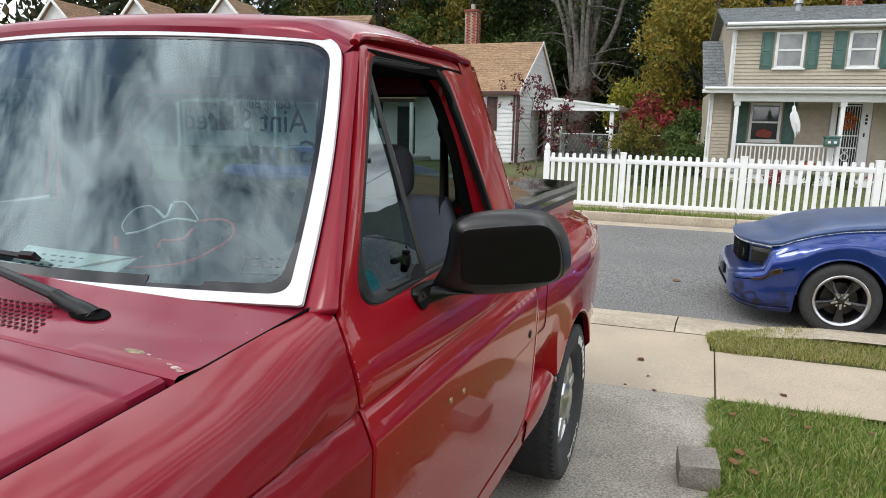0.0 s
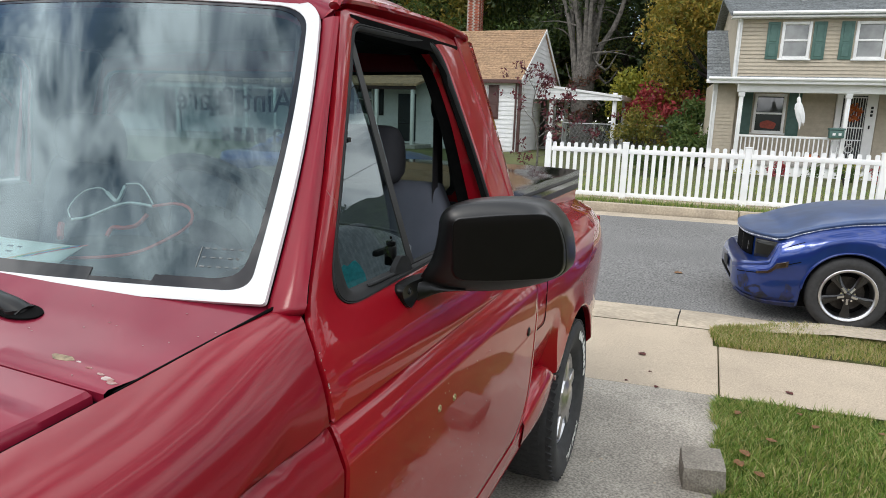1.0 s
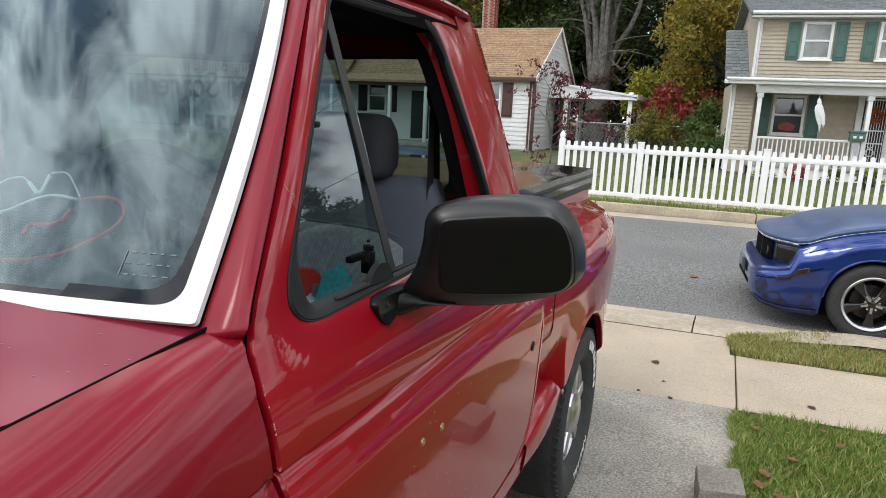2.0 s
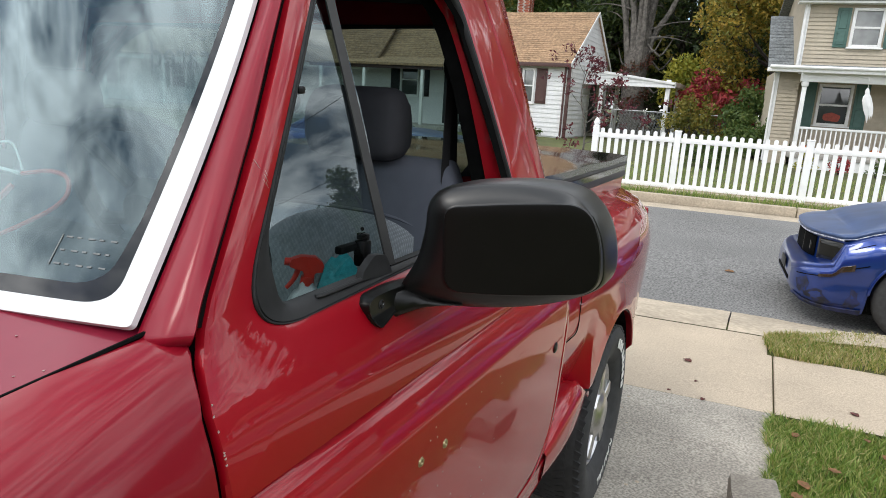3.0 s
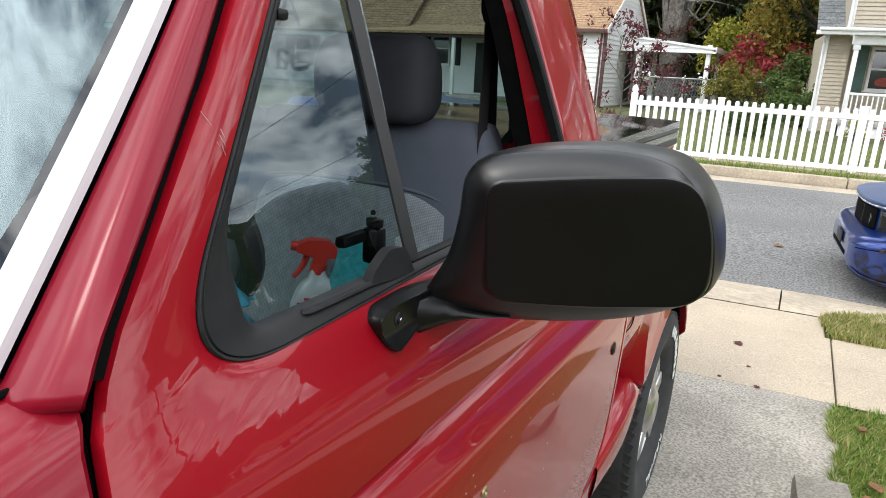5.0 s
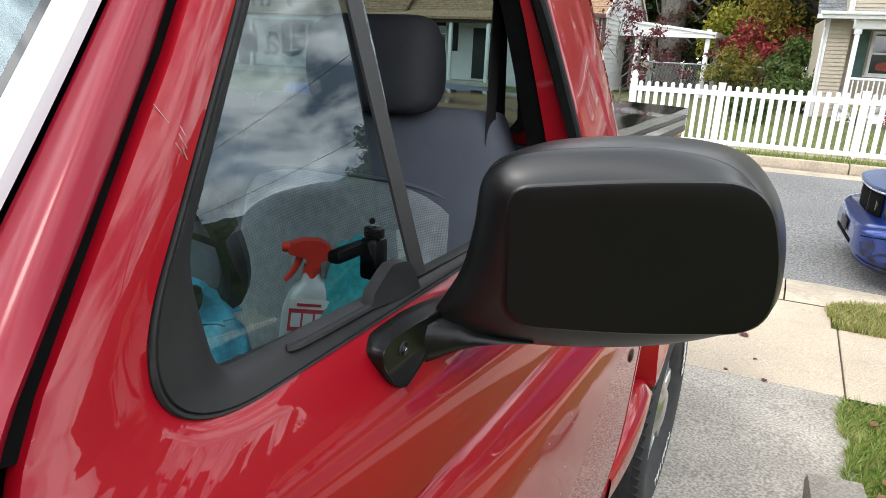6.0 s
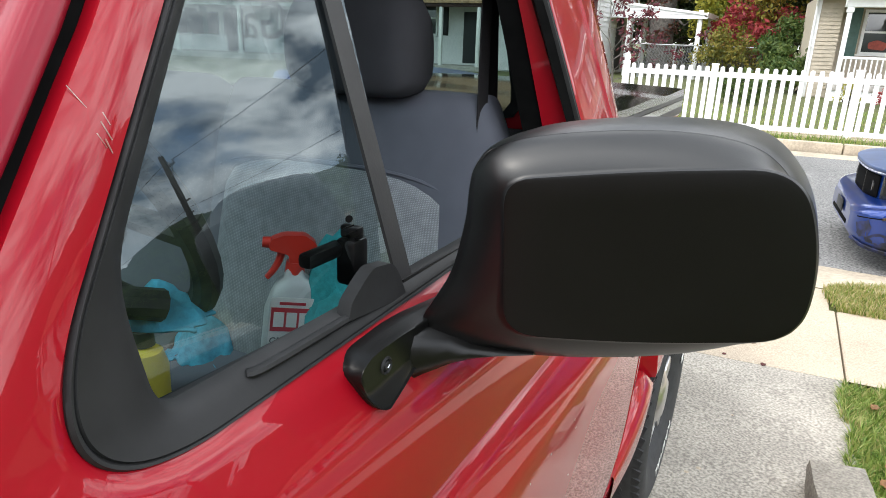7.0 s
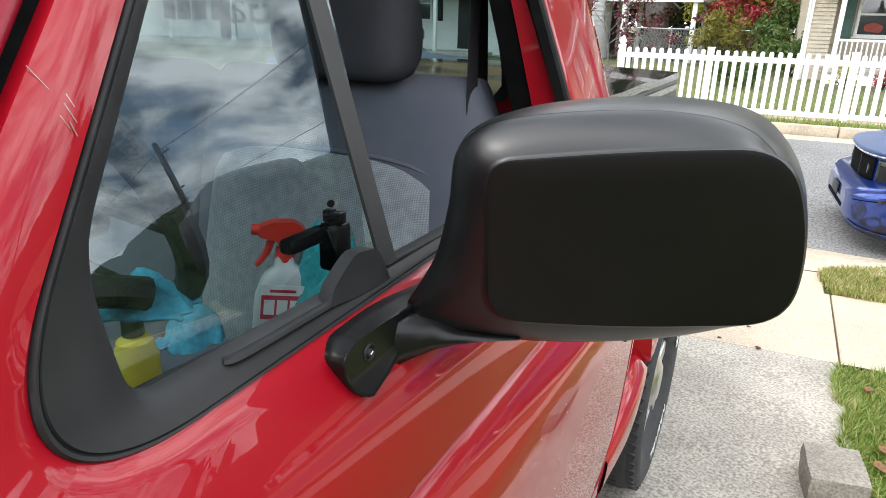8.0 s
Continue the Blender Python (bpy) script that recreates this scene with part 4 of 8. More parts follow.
def make_door():
    # lower skin
    zs = [z for z, _ in SIDE if 0.80 < z < 1.2425]
    ys = [-0.426, -0.4255, -0.422] + [-0.42 + 0.05 * i for i in range(20)] + [0.56 + 0.119 * math.sin(math.pi / 2 * i / 10) for i in range(1, 10)] + [0.6755, 0.6785, 0.679]
    rows = []
    for j, y in enumerate(ys):
        inn = {0: 0.020, 1: 0.004}.get(j, {len(ys) - 1: 0.020, len(ys) - 2: 0.004}.get(j, 0.0))
        zl = rear_low(y)
        line = [1.2425] + [zl + (1.2425 - zl) * (z - 0.735) / (1.2425 - 0.735) if z < 1.17 else max(z, zl + 0.36) for z in zs]
        line += [zl + 0.05, zl + 0.02, zl + 0.006, zl + 0.001, zl]
        line = sorted(line, reverse=True)
        row = [Vector((side_x(z) - inn, y, z)) for z in line]
        row[-1].x -= 0.018
        row[-2].x -= 0.002
        rows.append(row)
    d, _ = both_sides("door", loft(rows), PAINT, TRUCK, "glossy red driver's door with stone chips")
    # dark joint along the door's rear and lower edge
    edge = [(0.682, 1.36), (0.682, 1.1), (0.683, 0.95)] + [(0.56 + 0.124 * math.cos(a), 0.870 - 0.139 * math.sin(a)) for a in [i * math.pi / 24 for i in range(13)]] + [(0.2, 0.731), (-0.43, 0.731)]
    both_sides("door_gap", loft([[Vector((side_x(z) - 0.014, y - (0.012 if z > 0.75 else 0), z + (0.012 if z < 0.86 else 0))), Vector((side_x(z) - 0.014, y + 0.012, z - (0.012 if z < 0.86 else 0)))] for y, z in edge]), GAPBLACK, TRUCK)
    both_sides("sill_panel", loft([[Vector((side_x(z) - (0.016 if z == 0.727 else 0.001), y, z)) for z in (0.727, 0.7265, 0.71, 0.68, 0.665, 0.655, 0.65)] for y in (-0.428, 0.0, 0.4, 0.56, 0.735)]), PAINT, TRUCK)
    # upper half round the window in one piece, from the crease to the roof
    fl, ft, rt, rl = OPENING_Y["front_low"], OPENING_Y["front_top"], OPENING_Y["rear_top"], OPENING_Y["rear_low"]
    inner = rounded([fl, ft, rt, rl], [0.118, 0.035, 0.075, 0.02], 40)
    outer = [(-0.426, 1.2425)] + [(y, z) for z, y in FRONT_EDGE] + [(-0.334, 1.486), (-0.256, 1.579), (-0.187, 1.670), (-0.120, 1.764), (-0.069, 1.836), (-0.050, 1.862), (-0.02, 1.872), (0.50, 1.884), (0.548, 1.878), (0.566, 1.850), (0.664, 1.40), (0.679, 1.33), (0.679, 1.2425)]
    mid = (0.10, 1.60)
    angles = [2 * math.pi * i / 200 for i in range(200)] + [math.pi * (1.08 + 0.22 * (i + 0.37) / 120) for i in range(120)] + [math.atan2(p[1] - mid[1], p[0] - mid[0]) % (2 * math.pi) for p in outer]
    angles = sorted(angles)
    po, pi_ = radial(outer, mid, angles), radial(inner, mid, angles)

    def skin_x(z):
        if z < 1.25 or z > 1.45:
            return side_x(z) if z < 1.372 else frame_x(z)
        w = min(0.030, (z - 1.2425))
        return sum(side_x(q) if q < 1.372 else frame_x(q) for q in [z + w * (i - 4) / 4 for i in range(9)]) / 9

    def at(a, b, c):
        return Vector((frame_x(b) + c, a, b))
    k = len(angles)
    rows = [[Vector((skin_x(p[1]) - (0.010 if p[1] > 1.244 else 0.001), p[0], p[1])) for p in po], [Vector((skin_x(p[1]) - (0.004 if p[1] > 1.244 else 0), p[0], p[1])) for p in po]]
    for f in (0.02, 0.05, 0.1, 0.2, 0.3, 0.4, 0.5, 0.6, 0.7, 0.8, 0.88, 0.95):
        rows.append([Vector((skin_x(q[1]) + 0.002 * math.sin(math.pi * min(1, f * 1.05)), q[0], q[1])) for q in [p.lerp(r, f) for p, r in zip(po, pi_)]])
    rows.append([Vector((skin_x(p[1]) - 0.003, p[0], p[1])) for p in pi_])
    rows.append([Vector((skin_x(p[1]) - 0.014, p[0], p[1])) for p in pi_])
    both_sides("door_frame", loft(rows, close_v=True), PAINT, TRUCK, smooth=40)
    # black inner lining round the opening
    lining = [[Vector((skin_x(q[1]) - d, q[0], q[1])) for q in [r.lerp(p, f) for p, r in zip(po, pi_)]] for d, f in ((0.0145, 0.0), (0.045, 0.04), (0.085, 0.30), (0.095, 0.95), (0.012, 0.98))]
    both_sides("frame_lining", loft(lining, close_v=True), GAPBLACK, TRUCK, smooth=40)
    # black seal inside the opening: broad at the front corner
    s_out = inner
    s_in = rounded([(-0.277, 1.3935), (-0.276, 1.468), (ft[0] + 0.004, ft[1] - 0.018), (rt[0] - 0.012, rt[1] - 0.022), (rl[0] - 0.010, rl[1] + 0.003)], [0.016, 0.03, 0.02, 0.06, 0.012], 16)
    angles = sorted([2 * math.pi * i / 240 for i in range(240)] + [math.pi * (1.05 + 0.25 * (i + 0.37) / 160) for i in range(160)])
    so, si = radial(s_out, mid, angles), radial(s_in, mid, angles)
    rows = []
    for f, c, e in ((0.0, -0.012, 0.0005), (0.0, -0.001, 0.0005), (0.0, 0.0012, -0.0012), (0.0, 0.0008, -0.0030), (0.0, -0.0012, -0.0040), (0.0, 0.0008, -0.0052), (0.0, 0.0003, -0.0075), (0.45, -0.003, -0.004), (0.8, -0.007, -0.001), (0.95, -0.012, 0), (1.0, -0.017, 0.001), (1.0, -0.050, 0.030)):
        rows.append([at(*(q + (q - Vector(mid)).normalized() * e), c) for q in [p.lerp(r, f) for p, r in zip(so, si)]])
    both_sides("window_seal", loft(rows, close_v=True), RUBBER, TRUCK, "black rubber window seal", smooth=30)
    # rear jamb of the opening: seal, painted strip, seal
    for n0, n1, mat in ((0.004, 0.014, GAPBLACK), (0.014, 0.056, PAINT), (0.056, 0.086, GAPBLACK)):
        rows = []
        for i in range(13):
            z = 1.385 + 0.44 * i / 12
            taper = 0.09 * min(0.2, max(0.0, z - 1.46))
            d0, d1 = n0 - (taper if n0 > 0.02 else 0), n1 - (taper if n1 > 0.02 else 0)
            y = 0.490 - 0.055 * ((z - 1.385) / 0.46) - 0.05 * max(0, (z - 1.76) / 0.07) ** 2
            rows.append([Vector((frame_x(z) - d0, y - 0.004 - (0.008 if mat is GAPBLACK else 0), z)), Vector((frame_x(z) - d1, y - 0.016 - (0.008 if mat is GAPBLACK else 0), z)), Vector((frame_x(z) - d1, y + 0.04, z))])
        both_sides("door_jamb", loft(rows), mat, TRUCK)
    # divider bar between the fixed front pane and the lowered pane
    b0, b1 = Vector((frame_x(1.385) - 0.008, -0.0445, 1.385)), Vector((frame_x(1.845) - 0.009, -0.026, 1.845))
    both_sides("divider_bar", ribbon([b0, b0.lerp(b1, .5), b1], (0, 0.0215, 0), (0.003, 0, 0)), BARGREY, TRUCK, "dark grey window divider bar")
    # fixed pane
    def pane_pt(u, z):
        front = -0.288 if z < 1.462 else -0.288 + (ft[0] + 0.288) * (z - 1.462) / (ft[1] - 0.010 - 1.462)
        rear = -0.026 + 0.018 * (z - 1.386) / 0.452
        y = front + (rear - front) * u
        bow = 0.010 * (1 - ((z - 1.612) / 0.226) ** 2)
        return Vector((frame_x(z) - 0.0245 + bow + 0.070 * (y + 0.03), y, z))
    for ob in both_sides("vent_pane", loft([[pane_pt(j / 10, 1.366 + 0.472 * i / 30) for j in range(11)] for i in range(31)]), CLEAR, TRUCK, "fixed front side glass"):
        ob.visible_shadow = False
    # far door's main pane added with a dark tint, dimming the view through
    far_pane = [(-0.02, 1.836), (0.41, 1.842), (0.470, 1.41), (-0.03, 1.386)]
    fp = part("door_glass", ([mirror_x((frame_x(p[1]) - 0.012, p[0], p[1])) for p in rounded(far_pane, [0.01, 0.06, 0.02, 0.01], 5)], [tuple(range(24))]), REARGLASS, TRUCK, "tinted glass added in the far door")
    fp.visible_shadow = False
    # latch pivot and hinge of the pane
    part("pane_hinge", block(-0.166, -0.150, -0.166, -0.152, 1.624, 1.634, 0.003), BLACKPLASTIC, TRUCK)
    # sealing wedge at the divider's foot
    o = [(-0.132, 1.3905), (-0.057, 1.3845), (-0.0585, 1.402), (-0.0635, 1.4125), (-0.088, 1.4155), (-0.100, 1.4115), (-0.124, 1.4005)]
    part("seal_wedge", slab(rounded(o, [0.003, 0.003, 0.006, 0.006, 0.005, 0.006, 0.005], 4), 0.011, lambda a, b, c: Vector((frame_x(b) - 0.011 + c, a, b))), RUBBER, TRUCK, "black rubber wedge at the divider's foot")
    # weather strip along the belt
    both_sides("belt_seal", tube(smooth_line([(-0.079, -0.222, 1.3900), (-0.075, -0.212, 1.3905), (-0.075, -0.15, 1.3905), (-0.076, -0.062, 1.3910)], 12), 0.0042, 8, flat=0.7), RUBBER, TRUCK)
    both_sides("belt_seal", ribbon([(frame_x(1.39) - 0.009, -0.05 + 0.0525 * i, 1.3890) for i in range(11)], (0.007, 0, 0.002), (0, 0, 0.009)), RUBBER, TRUCK)
    # chips and bolts in the door
    bolt = mesh_of("door_bolt", *turned([(-0.004, 0.0005), (0.002, 0.0035), (0.002, 0.0065), (-0.001, 0.008)], 12, "x"), material("brass_bolt", (0.45, 0.36, 0.2), 0.4, 0.8, 0.4, 200))
    for y, z in ((0.0, 1.115), (-0.08, 1.124)):
        shared("door_bolt", bolt, d, pose(side_x(z) + 0.0005, y, z))
    lockm = mesh_of("door_lock", *turned([(0.004, 0.0005), (0.004, 0.008), (0.002, 0.013), (-0.002, 0.014)], 14, "x"), BLACKPLASTIC)
    shared("door_lock", lockm, d, pose(side_x(1.075), 0.60, 1.075))
    # scratches in the frame ahead of the window, and chips along the door's front edge
    for y0, z0, y1, z1, r in ((-0.279, 1.553, -0.268, 1.535, 0.00025), (-0.268, 1.536, -0.265, 1.527, 0.0006), (-0.272, 1.531, -0.269, 1.524, 0.0005), (-0.2655, 1.540, -0.2635, 1.534, 0.0005), (-0.2685, 1.528, -0.2670, 1.521, 0.0006)):
        part("paint_scratch", tube([(frame_x(z0 + (z1 - z0) * f) + 0.0016, y0 + (y1 - y0) * f, z0 + (z1 - z0) * f) for f in (0, .3, .6, 1)], r, 5, r * 0.5), BAREPAINT, d)
    rng = random.Random(12)
    speck = mesh_of("paint_chip", *slab([(0.0018, 0), (0.0004, 0.0013), (-0.0014, 0.0008), (-0.0010, -0.0012)], 0.0004, lambda a, b, c: (c, a, b)), BAREPAINT)
    for i in range(60):
        z = rng.uniform(0.80, 1.16)
        shared("paint_chip", speck, d, pose(side_x(z), rng.uniform(-0.38, 0.30), z, rng.uniform(0, 360), 0, 0))
    for i in range(9):
        z = rng.uniform(1.26, 1.42)
        shared("paint_chip", speck, d, pose((side_x(z) if z < 1.372 else frame_x(z)) - 0.0005, door_front(z) + 0.003, z, rng.uniform(0, 360), 0, 0))
    # the door on the other side carries no extras


def make_mirror():
    mir = new("door_mirror")
    mir.parent = TRUCK
    tagged(mir, "large black plastic door mirror housing")

    def lay(pts, back, shrink=1.0, n=160):
        """An outline (x, z) laid across the mirror, back metres behind its front face."""
        cx, cz = 0.108, 1.447
        o = resample([Vector(p) for p in pts], n)
        return [Vector((cx + (p[0] - cx) * shrink, -0.0845 + 0.37 * (cx + (p[0] - cx) * shrink) + back - 0.12 * (p[1] - 1.45), cz + (p[1] - cz) * shrink)) for p in o]

    outer = [(p.x, p.z) for p in smooth_line([(-0.058, 0, 1.365), (-0.047, 0, 1.350), (-0.010, 0, 1.346), (0.060, 0, 1.3475), (0.130, 0, 1.358), (0.184, 0, 1.377), (0.208, 0, 1.397), (0.2105, 0, 1.430),
                                              (0.202, 0, 1.472), (0.184, 0, 1.504), (0.158, 0, 1.5235), (0.112, 0, 1.5305), (0.050, 0, 1.5265), (0.004, 0, 1.516), (-0.016, 0, 1.496), (-0.0225, 0, 1.455), (-0.034, 0, 1.411)], 150, closed=True)]
    face = rounded([(0.017, 1.376), (0.105, 1.378), (0.2065, 1.390), (0.2095, 1.450), (0.190, 1.5115), (0.105, 1.5055), (0.016, 1.4935)], [0.024, 0.05, 0.030, 0.06, 0.052, 0.06, 0.017], 8)
    rows = [lay(outer, 0.105, 0.80), lay(outer, 0.108, 0.90), lay(outer, 0.104, 0.985), lay(outer, 0.090, 1.0), lay(outer, 0.060, 1.0), lay(outer, 0.047, 0.996), lay(outer, 0.037, 0.986), lay(outer, 0.030, 0.972), lay(outer, 0.0262, 0.960), lay(outer, 0.0264, 0.9585)]
    o, f = lay(outer, 0.0252, 0.957), lay(face, 0.003)
    # match the two outlines by angle round the middle
    def by_angle(line):
        c = Vector((0.108, 0, 1.447))
        tab = sorted((math.atan2((p.z - c.z) / 0.075, (p.x - c.x) / 0.1), p) for p in line)
        out = []
        for k in range(120):
            a = -math.pi + 2 * math.pi * k / 120
            lo, hi = tab[-1], tab[0]
            for u, v in zip(tab, tab[1:]):
                if u[0] <= a <= v[0]:
                    lo, hi = u, v
                    break
            w = (hi[0] - lo[0]) or 1.0
            if lo[0] > hi[0]:
                w = hi[0] + 2 * math.pi - lo[0]
                d = (a - lo[0]) % (2 * math.pi)
            else:
                d = a - lo[0]
            out.append(lo[1].lerp(hi[1], min(1, max(0, d / w))))
        return out
    R = [by_angle(r) for r in rows]
    O, F = by_angle(o), by_angle(f)
    bev = [[p.lerp(q, t) + Vector((0, -0.0030 * math.sin(math.pi * t), 0)) for p, q in zip(O, F)] for t in (0.0, 0.25, 0.5, 0.75, 0.92, 1.0)]
    F1 = by_angle(lay(face, 0.0012, 0.985))
    F2 = by_angle(lay(face, 0.0004, 0.95))
    mid = Vector((0.108, -0.0845 + 0.37 * 0.108 + 0.0002 + 0.12 * 0.003, 1.447))
    inner = [F1] + [[p.lerp(mid, t) for p in F2] for t in (0.0, 0.3, 0.6, 0.97)]
    part("mirror_housing", loft(R + bev + [F1], close_v=True, cap=False), MIRRORPLASTIC, mir, smooth=120)
    part("mirror_face", loft(inner, close_v=True, cap=True), FACEPLASTIC, mir, "black front of the mirror with reflections toned down", smooth=120)
    part("mirror_glass", slab(rounded([(0.012, 1.385), (0.178, 1.40), (0.172, 1.500), (0.018, 1.500)], 0.03, 6), 0.003, lambda a, b, c: Vector((a, 0.024 + 0.37 * a + c, b))), CHROME, mir)
    # strut from the foot out under the housing, tapering to a thin edge
    rows = []
    for x, y0, y1, lo, hi in ((-0.060, -0.106, -0.010, 1.3290, 1.3700), (-0.048, -0.1000, -0.006, 1.3320, 1.3700), (-0.037, -0.0900, 0.000, 1.3375, 1.3680), (-0.022, -0.078, 0.008, 1.3445, 1.3650), (-0.008, -0.070, 0.016, 1.3490, 1.3590), (0.010, -0.058, 0.026, 1.3510, 1.3570), (0.034, -0.044, 0.036, 1.3530, 1.3570)):
        rows.append([Vector(p) for p in ((x, y0, lo + 0.35 * (hi - lo)), (x, y0 + .0015, lo + 0.75 * (hi - lo)), (x, y0 + .006, hi), (x, y1, hi), (x, y1 + .006, (lo + hi) / 2), (x, y1, lo), (x, y0 + .006, lo))])
    part("mirror_arm", loft(rows, close_v=True, cap=True), BLACKPLASTIC, mir, smooth=60)
    # foot on the door: a flat plate with a chamfered edge and a recessed screw
    plate = rounded([(-0.157, 1.367), (-0.144, 1.3755), (-0.085, 1.3780), (-0.02, 1.373), (0.03, 1.368), (0.03, 1.348), (-0.03, 1.350), (-0.088, 1.3430), (-0.134, 1.3310), (-0.1465, 1.3400)], [0.007, 0.012, 0.03, 0.03, 0.008, 0.008, 0.03, 0.02, 0.007, 0.010], 10)
    mid_f = (-0.07, 1.352)
    angles = [2 * math.pi * i / 144 for i in range(144)]
    ring_f = radial(plate, mid_f, angles)
    rows = []
    for lift, draw in ((-0.014, 0.0), (0.002, 0.0), (0.0045, 0.0006), (0.0055, 0.0018), (0.013, 0.0026), (0.0165, 0.0040), (0.0182, 0.0064), (0.0185, 0.0105), (0.0185, 0.016)):
        row = []
        for p in ring_f:
            k = min(1.0, max(0.0, lift / 0.016))
            q = p + (Vector(mid_f) - p).normalized() * draw + Vector((-0.006, 0.002)) * k
            wall, flat = foot_x(q.y) + lift, max(-0.043, foot_x(q.y) + 0.008)
            row.append(Vector((wall * (1 - k) + flat * k, q.x, q.y)))
        rows.append(row)
    rows.append([Vector((-0.043, mid_f[0] - 0.006 + 0.004 * math.cos(a), mid_f[1] + 0.002 + 0.004 * math.sin(a))) for a in angles])
    part("mirror_foot", loft(rows, close_v=True, cap=True), BLACKPLASTIC, mir, smooth=60)
    sx = -0.0435
    part("screw", turned([(0.0022, 0.0005), (0.0022, 0.0028), (0.0005, 0.0036), (0.0005, 0.0046), (0.0020, 0.0056), (0.0012, 0.0066), (-0.001, 0.0072)], 16, "x", (sx, -0.128, 1.3625)), RUBBER, mir, "recessed black screw")
    part("screw", tube([(sx + 0.0026, -0.1294, 1.3619), (sx + 0.0026, -0.1266, 1.3633)], 0.0007, 5), CHROME, mir)


def foot_x(z):
    return side_x(z) if z < 1.372 else -0.063 - 0.33 * (z - 1.372)


def make_wheel(parent, y, x_out, sgn, zc, r=0.365, w=0.235, lettered=True):
    wh = new("wheel")
    wh.parent = parent
    wh.matrix_basis = Matrix.Translation((x_out, y, zc)) @ Matrix.Diagonal((sgn, 1, 1, 1))
    pr = [(-0.08, r * .54), (-0.052, r * .565), (-0.026, r * .62), (-0.013, r * .69), (-0.0065, r * .75), (-0.0025, r * .82), (0.0, r * .88), (-0.005, r * .93), (-0.016, r * .965), (-0.034, r * .985), (-0.05, r * .998), (-w / 2, r), (-w + .05, r * .998), (-w + .02, r * .95), (-w, r * .8), (-w + .02, r * .56)]
    ty = part("tyre", turned(pr, 64, "x"), TYRE, wh, smooth=40)
    # tread blocks
    bl = mesh_of("tread_block", *(lambda b: ([v.co[:] for v in b.verts], [[v.index for v in f.verts] for f in b.faces]))(indexed(block(-0.018, 0.018, -0.013, 0.013, -0.004, 0.004))), TYRE, 0)
    for row, xo in enumerate([-0.030 - (w - 0.065) * i / 4 for i in range(5)]):
        for i in range(60):
            a = 2 * math.pi * (i + 0.5 * (row % 2)) / 60
            rr = r * (0.983 if row in (0, 4) else 1.0) - 0.0030
            shared("tread_block", bl, ty, Matrix.Translation((xo, math.cos(a) * rr, math.sin(a) * rr)) @ Matrix.Rotation(a - math.pi / 2, 4, "X") @ Matrix.Rotation(radians(18 if row % 2 else -18), 4, "Z"))
    rim = part("rim", turned([(-0.07, r * .575), (-0.048, r * .575), (-0.042, r * .56), (-0.050, r * .535), (-0.07, r * .51), (-0.075, r * .46), (-0.075, r * .30), (-0.03, r * .26), (-0.02, r * .20), (-0.012, r * .16), (-0.010, 0.001)], 48, "x"), ALLOY, wh, "polished alloy rim")
    for i in range(5):
        a = 2 * math.pi * i / 5
        part("rim_spoke", block(-0.055, -0.028, -0.030, 0.030, r * .22, r * .5, 0.008), ALLOY, wh, m=Matrix.Rotation(a, 4, "X"))
    if lettered:
        blockme = mesh_of("tyre_letter", *bm_flat(block(-0.013, 0.013, -0.024, 0.024, 0, 0.0014, 0.002, 1)), LETTERWHITE, 30)
        for text, mid in (("#####", 23), ("###", 62), ("RADIAL", -69)):
            for i, ch in enumerate(text):
                ang = radians(mid + (len(text) / 2 - i - 0.5) * 8.8)
                rr = r * 0.80
                m = Matrix.Translation((-0.0030, math.cos(ang) * rr, math.sin(ang) * rr)) @ Matrix.Rotation(ang - math.pi / 2, 4, "X") @ Matrix.Rotation(radians(90), 4, "Z") @ Matrix.Rotation(radians(90), 4, "X")
                if ch == "#":
                    shared("tyre_letter", blockme, ty, m)
                else:
                    lettering("tyre_letter", ch, 0.070, LETTERWHITE, ty, m, 0.85, 0.0014)
    return wh


